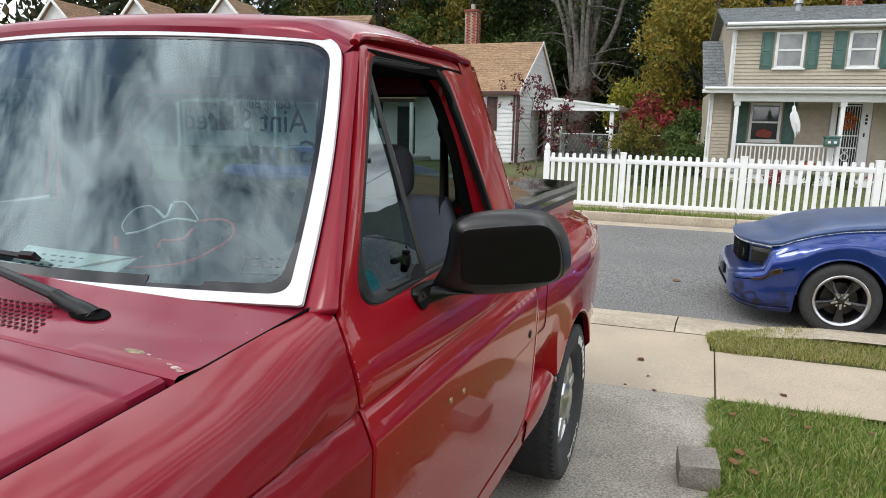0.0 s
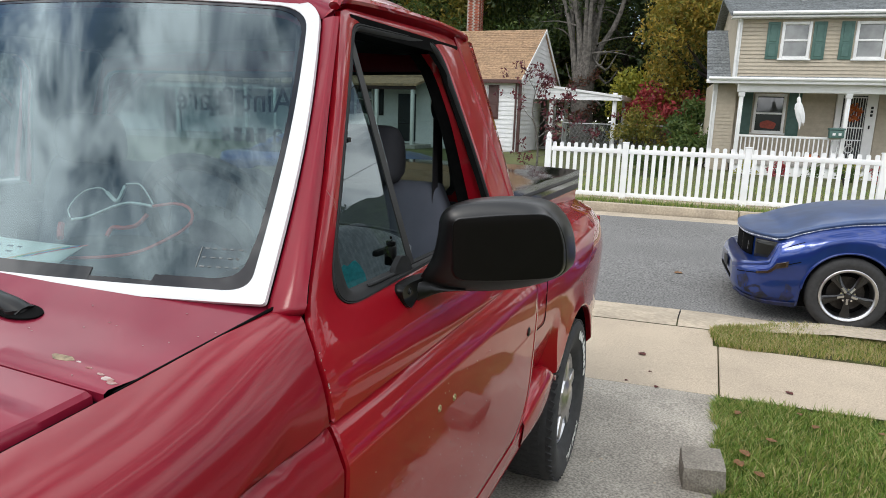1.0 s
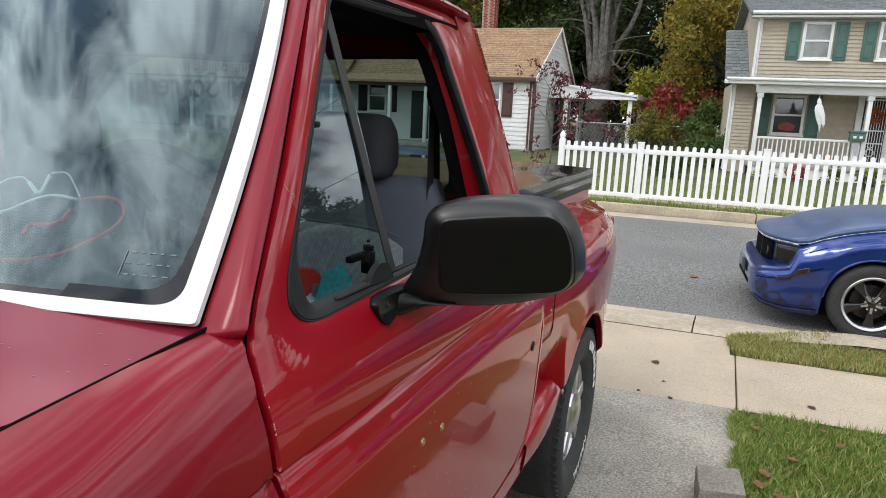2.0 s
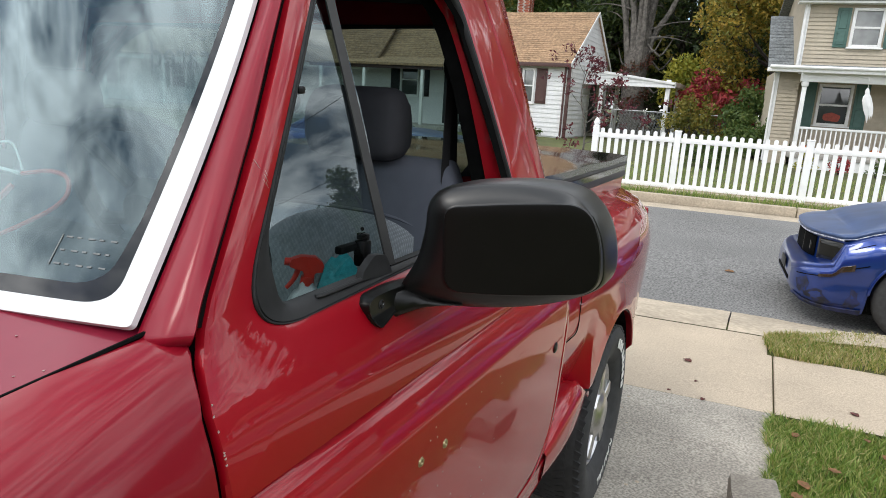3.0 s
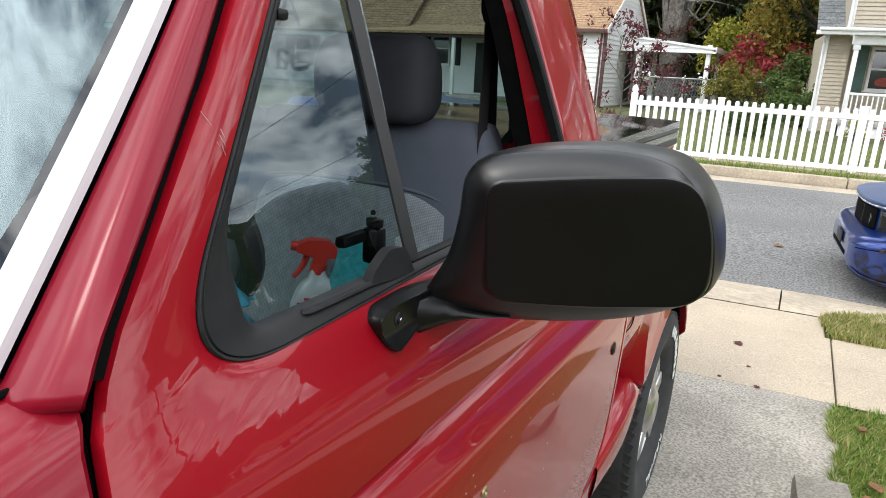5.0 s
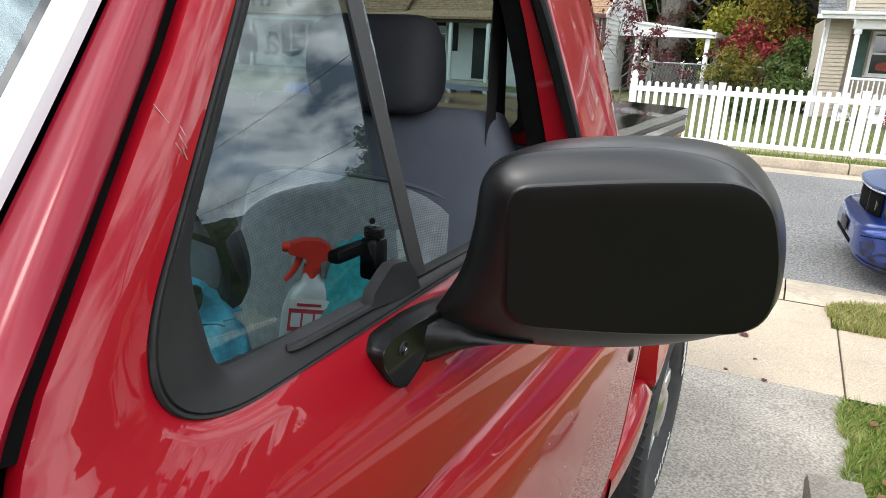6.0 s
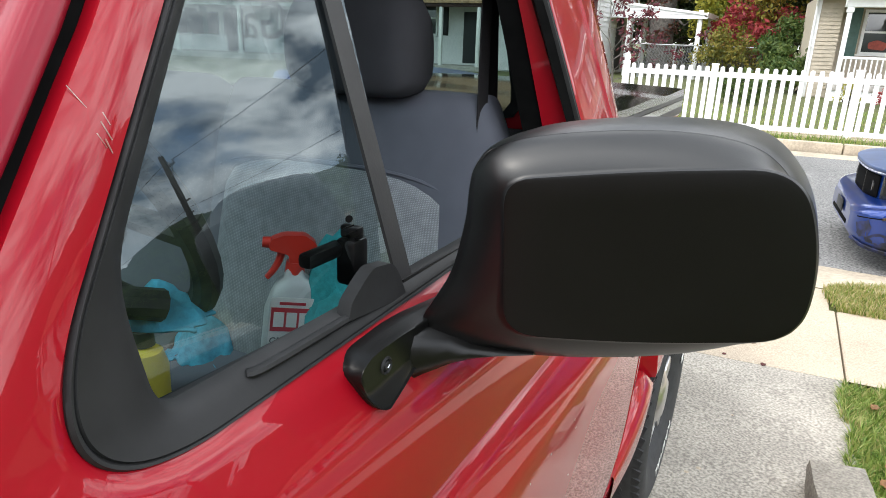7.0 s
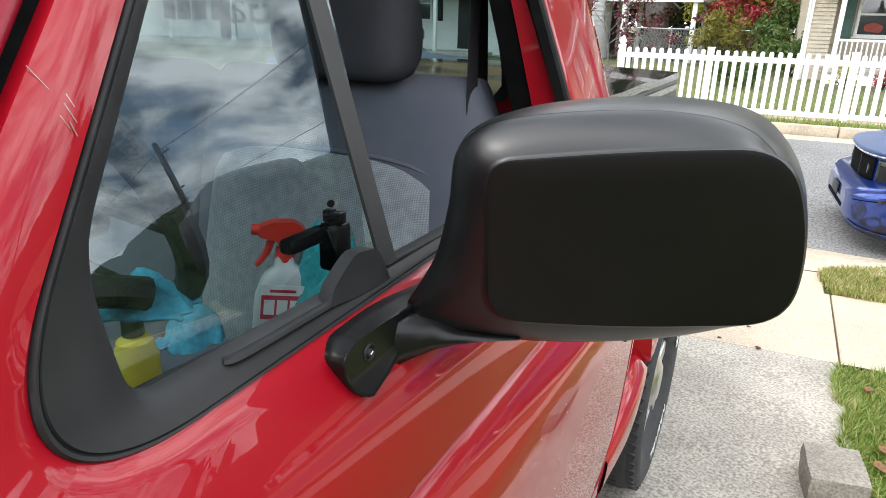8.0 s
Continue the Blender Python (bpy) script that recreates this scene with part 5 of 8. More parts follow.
def make_bed():
    # straight bed box inside the flared fenders
    x_in = -0.285
    rows = []
    for y in (0.735, 1.4, 2.0, 2.68, 2.70):
        rows.append([Vector((x_in - 0.02, y, 0.75)), Vector((x_in, y, 0.80)), Vector((x_in, y, 1.26)), Vector((x_in + 0.006, y, 1.30)), Vector((x_in, y, 1.345)), Vector((x_in - 0.03, y, 1.36)), Vector((x_in - 0.07, y, 1.36))])
    both_sides("bed_side", loft(rows), PAINT, TRUCK)
    part("tailgate", block(2 * MID - x_in + 0.01, x_in - 0.01, 2.68, 2.72, 0.75, 1.35, 0.012), PAINT, TRUCK)
    part("bed_front", block(2 * MID - x_in + 0.01, x_in - 0.01, 0.735, 0.765, 0.75, 1.35, 0.008), PAINT, TRUCK)
    # soft bed cover on rails
    rows = []
    for y in [0.73 + 1.98 * i / 16 for i in range(17)]:
        e = 0.010 if y in (0.73,) else 0
        rows.append([Vector((MID + k * (-(MID) + x_in + 0.012), y, 1.392 + 0.014 * (1 - k * k) - (0.028 if abs(k) == 1 else 0) + 0.003 * math.sin(9 * y + 3 * k))) for k in (-1, -1 + 1e-3, -.97, -.9, -.6, -.3, 0, .3, .6, .9, .97, 1 - 1e-3, 1)])
    cover = part("bed_cover", loft(rows), TONNEAU, TRUCK, "black bed cover with aluminium rails")
    for x, z in ((x_in + 0.004, 1.358), (x_in - 0.012, 1.376)):
        both_sides("cover_rail", ribbon([(x, 0.73, z), (x, 2.70, z)], (0.020, 0, 0), (0, 0, 0.013)), BLACKPLASTIC, TRUCK)
    both_sides("cover_rail", ribbon([(x_in + 0.010, 0.75, 1.33), (x_in + 0.010, 2.69, 1.33)], (0.008, 0, 0), (0, 0, 0.035)), TONNEAU, TRUCK)
    both_sides("bed_rail_cap", loft([[Vector((x_in + dx, y, z)) for dx, z in ((0.002, 1.286), (0.012, 1.290), (0.015, 1.300), (0.013, 1.345), (0.004, 1.356), (-0.03, 1.358))] for y in (0.74, 1.2, 1.8, 2.4, 2.66, 2.69)]), BLACKPLASTIC, TRUCK, "satin black cap along the bed's rim")
    # flared fender: sections along y
    def fend(y):
        t = (y - 0.73) / 1.97
        top = 1.185 + 0.025 * math.sin(math.pi * min(1, max(0, (t - 0.05) / 0.8))) - 0.020 * max(0, (t - 0.7) / 0.3) ** 2
        out = -0.060 + 0.034 * math.sin(math.pi * min(1, max(0, t))) - 0.055 * max(0, (t - 0.68) / 0.32) ** 2
        return top, out
    rows = []
    arch_c, arch_z, arch_r = 1.615, 0.455, 0.425
    for i in range(49):
        y = 0.732 + 1.97 * i / 48
        top, out = fend(y)
        d2 = arch_r ** 2 - (y - arch_c) ** 2
        low = arch_z + math.sqrt(d2) if d2 > 0 else (0.72 if y < arch_c else 0.56)
        low = max(low, 0.72 if y < arch_c else 0.56)
        crease = Vector((out - 0.078, 0, top + 0.020))
        facet = Vector((out - 0.032, 0, top - 0.036))
        top_pts = [Vector((x_in + 0.001, 0, top + 0.058)).lerp(crease, i / 5) for i in range(6)] + [crease + (facet - crease) * f + Vector((0.002, 0, 0.001)) * math.sin(math.pi * f) for f in (0.05, 0.35, 0.65, 0.95)] + [facet]
        pts = [(out - 0.032, top - 0.036), (out - 0.018, top - 0.070), (out - 0.006, top - 0.115), (out, top - 0.17)]
        span = top - 0.17
        for f in (0.25, 0.5, 0.75, 1.0):
            z = span + (low - span) * f
            tuck = (0.065 * f * f if y < arch_c else 0.035 * f * f) if d2 <= 0 else 0.0
            flare = 0.014 * f * f if d2 > 0 else 0
            pts.append((out - tuck + flare - 0.01 * f, z))
        pts.append((pts[-1][0] - 0.02, low - 0.004 if d2 <= 0 else low + 0.004))
        pts.append((pts[-1][0] - 0.04, low + 0.01))
        line = top_pts[:-1] + smooth_line([(p[0], 0, p[1]) for p in pts], 30)
        rows.append([Vector((p.x, y, p.z)) for p in line])
    both_sides("rear_fender", loft(rows), PAINT, TRUCK, smooth=18)
    # front face of the fender towards the cab, and rear closing
    for y in (0.74, 2.695):
        top, out = fend(y)
        o = rounded([(x_in, 0.52), (out - 0.05, 0.52), (out - 0.012, 0.72), (out - 0.006, top - 0.14), (out - 0.04, top - 0.03), (x_in, top + 0.01)], 0.02, 3)
        both_sides("fender_end", slab(o, 0.01, lambda a, b, c: Vector((a, y + c, b))), PAINT, TRUCK)
    # dark wheel housing
    rows = []
    for i in range(25):
        a = math.pi * (-0.08 + 0.84 * i / 24)
        y, z = arch_c + math.cos(a) * (arch_r - 0.004), arch_z + math.sin(a) * (arch_r - 0.004)
        rows.append([Vector((-0.05, y, z)), Vector((-0.33, y, z))])
    both_sides("wheel_housing", loft(rows), GAPBLACK, TRUCK)
    # tail lamp at the fender's rear corner
    both_sides("tail_lamp", bm_flat(block(-0.262, -0.13, 2.69, 2.735, 0.90, 1.14, 0.015)), material("red_lamp", (0.25, 0.012, 0.012), 0.15, 0.0, 0.1, 9, coat=1.0), TRUCK)
    # fuel door: a fine joint in the fender's front
    o = rounded([(0.755, 0.975), (1.02, 0.975), (1.02, 1.15), (0.755, 1.15)], 0.035, 6)
    loop = [(fend(p[0])[1] + 0.0005 - 0.010 * max(0, (fend(p[0])[0] - 0.17 - p[1]) / 0.5), p[0], p[1]) for p in o]
    part("fuel_door_joint", tube(loop + [loop[0]], 0.0017, 5), GAPBLACK, TRUCK)
    # running step below the cab corner
    rows = []
    for i in range(12):
        k = i / 11
        y = 0.695 + 0.56 * k
        top, bot, xo = 0.775 + 0.035 * math.sin(math.pi * min(1, k * 1.15)) - 0.075 * max(0, (k - 0.7) / 0.3) ** 2, 0.655 + 0.02 * k, -0.018 + 0.014 * math.sin(math.pi * min(1.0, k * 1.1)) - 0.02 * k * k
        prof = smooth_line([(-0.17, 0, top - 0.03), (-0.085, 0, top - 0.012), (xo - 0.03, 0, top - 0.006), (xo - 0.004, 0, top - 0.03), (xo, 0, (top + bot) / 2 + 0.01), (xo - 0.008, 0, bot + 0.012), (xo - 0.03, 0, bot), (xo - 0.11, 0, bot - 0.005)], 22)
        rows.append([Vector((p.x, y, p.z)) for p in prof])
    both_sides("side_step", loft(rows), PAINT, TRUCK)
    both_sides("step_tread", bm_flat(block(-0.10, -0.035, 0.735, 0.90, 0.772, 0.792, 0.004)), RUBBER, TRUCK, "black rubber step tread")
    both_sides("rocker_panel", loft([[Vector((-0.031, y, 0.652)), Vector((-0.045, y, 0.640)), Vector((-0.08, y, 0.632)), Vector((-0.16, y, 0.63))] for y in (-0.43, 0.1, 0.735)]), PAINT, TRUCK)
    make_wheel(TRUCK, 1.615, -0.030, 1, 0.450, w=0.265)
    make_wheel(TRUCK, 1.615, 2 * MID + 0.030, -1, 0.450, lettered=False)
    make_wheel(TRUCK, -1.30, -0.05, 1, 0.450, lettered=False)
    make_wheel(TRUCK, -1.30, 2 * MID + 0.05, -1, 0.450, lettered=False)
    part("underbody", block(2 * MID + 0.32, -0.32, -1.9, 2.6, 0.45, 0.62, 0.02), GAPBLACK, TRUCK)
    part("rear_bumper", block(2 * MID + 0.12, -0.14, 2.72, 2.85, 0.52, 0.70, 0.03), CHROME, TRUCK)


def bm_flat(bm):
    bm.verts.index_update()
    r = ([v.co.copy() for v in bm.verts], [tuple(v.index for v in f.verts) for f in bm.faces])
    bm.free()
    return r


make_truck_front()
make_windshield()
make_cab()
make_door()
make_mirror()
make_bed()


# ---------------------------------------------------------------- inside the cab
TEAL = material("teal_cloth", (0.03, 0.30, 0.33), 0.95, 0.0, 0.2, 90, bump=0.001, bump_scale=260)
SKYCLOTH = material("sky_blue_cloth", (0.06, 0.36, 0.52), 0.95, 0.0, 0.2, 90, bump=0.001, bump_scale=260)
REDPLASTIC = material("red_plastic", (0.62, 0.035, 0.020), 0.35, 0.0, 0.08, 20)
SILVERPLASTIC = material("silver_plastic", (0.52, 0.54, 0.55), 0.35, 0.1, 0.06, 15)
LABELWHITE = material("label_white", (0.72, 0.72, 0.72), 0.4, 0.0, 0.04, 20)
LABELRED = material("label_red", (0.50, 0.03, 0.05), 0.4, 0.0, 0.05, 20)
LABELDARK = material("label_print", (0.05, 0.06, 0.07), 0.5, 0.0, 0.1, 20)
YELLOWPLASTIC = material("yellow_plastic", (0.70, 0.55, 0.02), 0.4, 0.0, 0.1, 20)
PAPER = material("white_paper", (0.75, 0.74, 0.68), 0.8, 0.0, 0.08, 30)
PAPERGREEN = material("green_print", (0.12, 0.40, 0.22), 0.8, 0.0, 0.2, 30)
PAPERORANGE = material("orange_print", (0.65, 0.30, 0.10), 0.8, 0.0, 0.2, 30)
PAPERBLUE = material("blue_print", (0.12, 0.30, 0.55), 0.8, 0.0, 0.2, 30)
WHITECORD = material("white_cord", (0.70, 0.70, 0.66), 0.5, 0.0, 0.08, 30)
REDCORD = material("red_cord", (0.55, 0.06, 0.04), 0.5, 0.0, 0.1, 30)
WEAVE = material("ribbed_seat_cloth", (0.31, 0.325, 0.345), 0.95, 0.0, 0.15, 60, stain=0.12, stain_scale=6)


def woven(mat, rib, pick):
    """Crossed ribs across and up a cloth, as colour and relief."""
    n, l = mat.node_tree.nodes, mat.node_tree.links
    b = n["Principled BSDF"]
    co = n.new("ShaderNodeTexCoord")
    waves = []
    for axis, step in (("X", rib), ("Z", pick)):
        w = n.new("ShaderNodeTexWave")
        w.wave_type, w.bands_direction = "BANDS", axis
        w.inputs["Scale"].default_value = 0.314 / step
        w.inputs["Distortion"].default_value = 0.3
        l.new(co.outputs["Object"], w.inputs["Vector"])
        waves.append(w.outputs["Fac"])
    both = n.new("ShaderNodeMath")
    both.operation = "MULTIPLY"
    l.new(waves[0], both.inputs[0])
    l.new(waves[1], both.inputs[1])
    rng = n.new("ShaderNodeMapRange")
    rng.inputs["To Min"].default_value, rng.inputs["To Max"].default_value = 0.78, 1.22
    l.new(both.outputs["Value"], rng.inputs["Value"])
    hsv = n.new("ShaderNodeHueSaturation")
    l.new(rng.outputs["Result"], hsv.inputs["Value"])
    l.new(b.inputs["Base Color"].links[0].from_socket, hsv.inputs["Color"])
    l.new(hsv.outputs["Color"], b.inputs["Base Color"])
    bp = n.new("ShaderNodeBump")
    bp.inputs["Distance"].default_value = 0.0006
    l.new(both.outputs["Value"], bp.inputs["Height"])
    l.new(bp.outputs["Normal"], b.inputs["Normal"])


woven(WEAVE, 0.0040, 0.0026)


def cushion(x0, x1, prof, r, name, mat, parent, label=""):
    """A padded form: profile (y, z) closed, pushed across x with rounded ends."""
    rows = []
    n = 14
    cy = sum(p[0] for p in prof) / len(prof)
    cz = sum(p[1] for p in prof) / len(prof)
    line = smooth_line([(0, p[0], p[1]) for p in prof], 36, closed=True)
    for i in range(n + 1):
        t = i / n
        x = x0 + (x1 - x0) * t
        d = min(x - x0, x1 - x)
        k = 1.0 if d >= r else 1 - (1 - math.sqrt(max(0, 1 - (1 - d / r) ** 2))) * 0.35
        rows.append([Vector((x, cy + (p.y - cy) * k, cz + (p.z - cz) * k)) for p in line])
    # finer ends
    return part(name, loft(rows, close_v=True, cap=True), mat, parent, label, smooth=60)


def make_interior():
    seat = new("bench_seat")
    seat.parent = TRUCK
    tagged(seat, "grey cloth bench seat with headrests")
    back = [(0.36, 0.95), (0.375, 1.10), (0.41, 1.28), (0.445, 1.44), (0.47, 1.488), (0.51, 1.495), (0.55, 1.47), (0.56, 1.40), (0.53, 1.1), (0.50, 0.95)]
    for x0, x1 in ((-0.80, -0.208), (-1.16, -0.81), (2 * MID + 0.225, -1.17)):
        cushion(x0, x1, back, 0.05, "backrest", SEATCLOTH, seat)
        cushion(x0, x1, [(-0.12, 0.80), (-0.13, 0.92), (-0.09, 0.965), (0.1, 0.962), (0.28, 0.992), (0.42, 1.010), (0.42, 0.80)], 0.05, "seat_cushion", SEATCLOTH, seat)
    # woven middle of the backrest, and its piping
    rows = []
    for i in range(17):
        x = -0.755 + 0.475 * i / 16
        row = []
        for j in range(13):
            t = j / 12
            z = 0.98 + 0.385 * t - 0.03 * abs(2 * i / 16 - 1) ** 4
            y = 0.36 + 0.062 * t + 0.02 * t * t - 0.026 + (0.012 if i in (0, 16) or j in (0, 12) else 0)
            row.append(Vector((x, y, z)))
        rows.append(row)
    part("backrest_insert", loft(rows), WEAVE, seat, "ribbed grey woven insert", smooth=60)
    part("piping", tube([(-0.765 + 0.495 * i / 16, 0.428, 1.368 - 0.03 * abs(2 * i / 16 - 1) ** 4) for i in range(17)], 0.004, 6), SEATCLOTH, seat)
    for xc in (-0.470, 2 * MID + 0.470):
        cushion(xc - 0.122, xc + 0.122, [(0.418, 1.488), (0.402, 1.51), (0.398, 1.57), (0.412, 1.625), (0.45, 1.645), (0.49, 1.635), (0.51, 1.57), (0.505, 1.50), (0.46, 1.484)], 0.05, "headrest", HEADCLOTH, seat, "dark grey headrest")
        for s in (-0.06, 0.06):
            part("headrest_rod", tube([(xc + s, 0.48, 1.45), (xc + s, 0.47, 1.56)], 0.006, 6), CHROME, seat)
    # dashboard
    dash = [(-0.47, 1.30), (-0.47, 1.385), (-0.42, 1.398), (-0.37, 1.400), (-0.32, 1.395), (-0.285, 1.375), (-0.275, 1.33), (-0.285, 1.20), (-0.30, 1.05), (-0.44, 1.05)]
    part("dashboard", loft([[Vector((x, p[0] - 0.06 * (1 - ((x - MID) / 0.85) ** 2) * (1 if p[0] < -0.4 else 0), p[1])) for p in dash] for x in [2 * MID + 0.14 + (2 * (-0.14 - MID)) * i / 20 for i in range(21)]], close_v=True, cap=True), DASH, TRUCK)
    hood = []
    for i in range(9):
        x = -0.70 + 0.42 * i / 8
        h = 0.035 * math.sin(math.pi * (0.12 + 0.76 * i / 8))
        hood.append([Vector((x, -0.39, 1.398)), Vector((x, -0.35, 1.40 + h)), Vector((x, -0.27, 1.405 + h)), Vector((x, -0.25, 1.395 + h)), Vector((x, -0.26, 1.35))])
    part("gauge_hood", loft(hood), DASH, TRUCK)
    # steering wheel
    sw = new("steering_wheel")
    sw.parent = TRUCK
    sw.matrix_basis = pose(-0.55, -0.020, 1.395, -62, 0, 0)
    tagged(sw, "black padded steering wheel")
    part("rim", tube([(0.195 * math.cos(a), 0.195 * math.sin(a), 0) for a in [2 * math.pi * i / 40 for i in range(41)]], 0.018, 10), RUBBER, sw)
    part("hub", turned([(-0.03, 0.001), (-0.03, 0.07), (0.0, 0.085), (0.02, 0.07), (0.03, 0.001)], 20, "z"), RUBBER, sw)
    for a in (0.15, 2.99, 4.1, 5.3):
        part("spoke", tube([(0.06 * math.cos(a), 0.06 * math.sin(a), 0), (0.19 * math.cos(a), 0.19 * math.sin(a), 0)], 0.014, 6), RUBBER, sw)
    part("steering_column", tube([(-0.55, -0.05, 1.35), (-0.55, -0.24, 1.25)], 0.05, 10), DASH, TRUCK)
    part("column_lever", tube(smooth_line([(-0.500, -0.14, 1.27), (-0.455, -0.09, 1.298), (-0.428, -0.045, 1.294), (-0.415, -0.010, 1.282)], 8), 0.016, 10, 0.019), RUBBER, TRUCK)
    # inner lining: headliner, far pillars and doors
    part("headliner", loft([[Vector((MID + k * 0.72, y, 1.868 + 0.026 * (1 - k * k) + d)) for k in [-1 + i / 8 for i in range(17)]] for y, d in ((-0.06, -0.02), (0.0, 0.0), (0.3, 0.012), (0.62, 0.0), (0.655, -0.03))]), INTERIOR, TRUCK)
    for s in (0, 1):
        xs = (-0.155, -0.105) if s == 0 else (2 * MID + 0.105, 2 * MID + 0.155)
        part("door_lining", block(xs[0], xs[1], -0.40, 0.62, 0.6, 1.325, 0.015), INTERIOR, TRUCK)
    both_sides("door_top", bm_flat(block(-0.122, -0.0775, -0.40, 0.50, 1.28, 1.362, 0.006)), INTERIOR, TRUCK)
    part("back_lining", block(2 * MID + 0.14, -0.14, 0.645, 0.663, 0.6, 1.425, 0.005), INTERIOR, TRUCK)
    part("cab_floor", block(2 * MID + 0.1, -0.1, -0.5, 0.66, 0.55, 0.60), INTERIOR, TRUCK)
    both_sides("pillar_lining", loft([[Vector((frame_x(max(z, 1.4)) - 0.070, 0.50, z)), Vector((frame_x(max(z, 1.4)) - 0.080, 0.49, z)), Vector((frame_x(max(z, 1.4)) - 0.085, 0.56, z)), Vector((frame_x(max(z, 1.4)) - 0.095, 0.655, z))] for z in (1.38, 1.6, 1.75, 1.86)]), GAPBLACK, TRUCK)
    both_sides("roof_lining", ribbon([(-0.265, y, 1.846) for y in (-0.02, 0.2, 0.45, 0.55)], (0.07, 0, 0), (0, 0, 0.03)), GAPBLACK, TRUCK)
    # seat belt and its upper guide
    belt = new("seat_belt")
    belt.parent = TRUCK
    part("belt_guide", turned([(0, 0.001), (-0.012, 0.012), (-0.016, 0.026), (-0.01, 0.036), (0.006, 0.036)], 14, "x", (-0.255, 0.50, 1.70)), BLACKPLASTIC, belt)
    part("webbing", ribbon([(-0.262, 0.495, 1.68), (-0.250, 0.47, 1.50), (-0.235, 0.44, 1.30), (-0.225, 0.40, 1.05)], (0.004, 0.026, 0), (0.002, 0, 0)), BELT, belt)
    part("webbing", ribbon([(-0.264, 0.515, 1.69), (-0.262, 0.53, 1.50), (-0.262, 0.54, 1.30), (-0.262, 0.55, 0.98)], (0.004, 0.036, 0), (0.002, 0, 0)), BELT, belt)
    # latch of the fixed pane
    latch = new("pane_latch")
    latch.parent = TRUCK
    tagged(latch, "black plastic latch inside the side glass")
    part("latch_base", block(-0.120, -0.101, -0.082, -0.062, 1.392, 1.430, 0.004), BLACKPLASTIC, latch)
    part("latch_lever", block(-0.126, -0.113, -0.120, -0.074, 1.415, 1.427, 0.004), BLACKPLASTIC, latch)
    part("latch_hook", block(-0.118, -0.100, -0.078, -0.070, 1.430, 1.440, 0.002), BLACKPLASTIC, latch)
    # glass maker's marks: plain bars
    for i, (w, z) in enumerate(((0.010, 1.4425), (0.014, 1.4380), (0.012, 1.4340))):
        part("glass_mark", block(frame_x(z) - 0.0155, frame_x(z) - 0.0152, -0.090, -0.090 + w, z - 0.0006, z + 0.0006), GAPBLACK, TRUCK)
    part("glass_mark", slab([(0.0045 * math.cos(a), 0.0026 * math.sin(a)) for a in [i * 0.5236 for i in range(12)]], 0.0003, lambda a, b, c: Vector((frame_x(1.448 + b) - 0.0152 + c, -0.084 + a, 1.448 + b))), GAPBLACK, TRUCK)


def spray_bottle():
    m = pose(-0.531, 0.313, 1.004, 0, 7, 42) @ Matrix.Diagonal((0.96, 0.96, 1, 1))
    b = thing("spray_bottle", "silver spray bottle with red trigger and printed label", "bottle", m)
    rows = []
    for z, w, d in ((0.0, 0.040, 0.024), (0.006, 0.046, 0.029), (0.03, 0.047, 0.030), (0.13, 0.046, 0.030), (0.158, 0.044, 0.029), (0.176, 0.036, 0.026), (0.186, 0.024, 0.021), (0.195, 0.017, 0.017), (0.205, 0.0145, 0.0145)):
        rows.append([Vector((w * math.copysign(abs(math.cos(a)) ** .65, math.cos(a)) + (0.006 if 0.14 < z < 0.19 else 0), d * math.copysign(abs(math.sin(a)) ** .65, math.sin(a)), z)) for a in [2 * math.pi * i / 28 for i in range(28)]])
    part("bottle_body", loft(rows, close_v=True, cap=True), SILVERPLASTIC, b, smooth=50)
    part("collar", turned([(0.196, 0.001), (0.196, 0.017), (0.216, 0.016), (0.216, 0.001)], 20, "z"), REDPLASTIC, b)
    head = rounded([(-0.060, 0.236), (-0.058, 0.252), (-0.03, 0.262), (0.015, 0.264), (0.040, 0.252), (0.046, 0.232), (0.018, 0.228), (0.016, 0.214), (-0.014, 0.214), (-0.016, 0.229)], 0.006, 3)
    part("spray_head", slab(head, 0.026, lambda p, q, c: Vector((0.78 * p, c - 0.013, q))), REDPLASTIC, b, "red trigger spray head")
    part("trigger", tube(smooth_line([(-0.024, 0, 0.232), (-0.029, 0, 0.212), (-0.038, 0, 0.195), (-0.046, 0, 0.184)], 8), 0.007, 8, 0.005), REDPLASTIC, b)
    part("nozzle", turned([(-0.072, 0.001), (-0.072, 0.009), (-0.058, 0.010)], 12, "x", (0.014, 0, 0.245)), REDPLASTIC, b)
    lab = part("label", slab(rounded([(-0.037, 0.042), (0.037, 0.042), (0.037, 0.162), (-0.037, 0.162)], 0.006, 3), 0.0006, lambda p, q, c: Vector((p, -0.0305 - c, q))), LABELWHITE, b, "white label with red panel")
    part("label_panel", slab([(-0.035, 0.102), (0.035, 0.102), (0.035, 0.144), (-0.035, 0.144)], 0.0004, lambda p, q, c: Vector((p, -0.0315 - c, q))), LABELRED, lab)
    face = Matrix.Rotation(radians(90), 4, "X")
    for k in (-1, 0, 1):
        part("label_block", block(0.0215 * k - 0.0088, 0.0215 * k + 0.0088, -0.0325, -0.0318, 0.110, 0.136), LABELWHITE, lab)
    lettering("label_lettering", "CERAMIC", 0.0165, LABELDARK, lab, Matrix.Translation((0, -0.0316, 0.084)) @ face)
    lettering("label_lettering", "SPRAY COATING", 0.0080, LABELDARK, lab, Matrix.Translation((0, -0.0316, 0.071)) @ face)
    part("label_bar", block(-0.022, 0.022, -0.0316, -0.0312, 0.149, 0.154), LABELRED, lab)


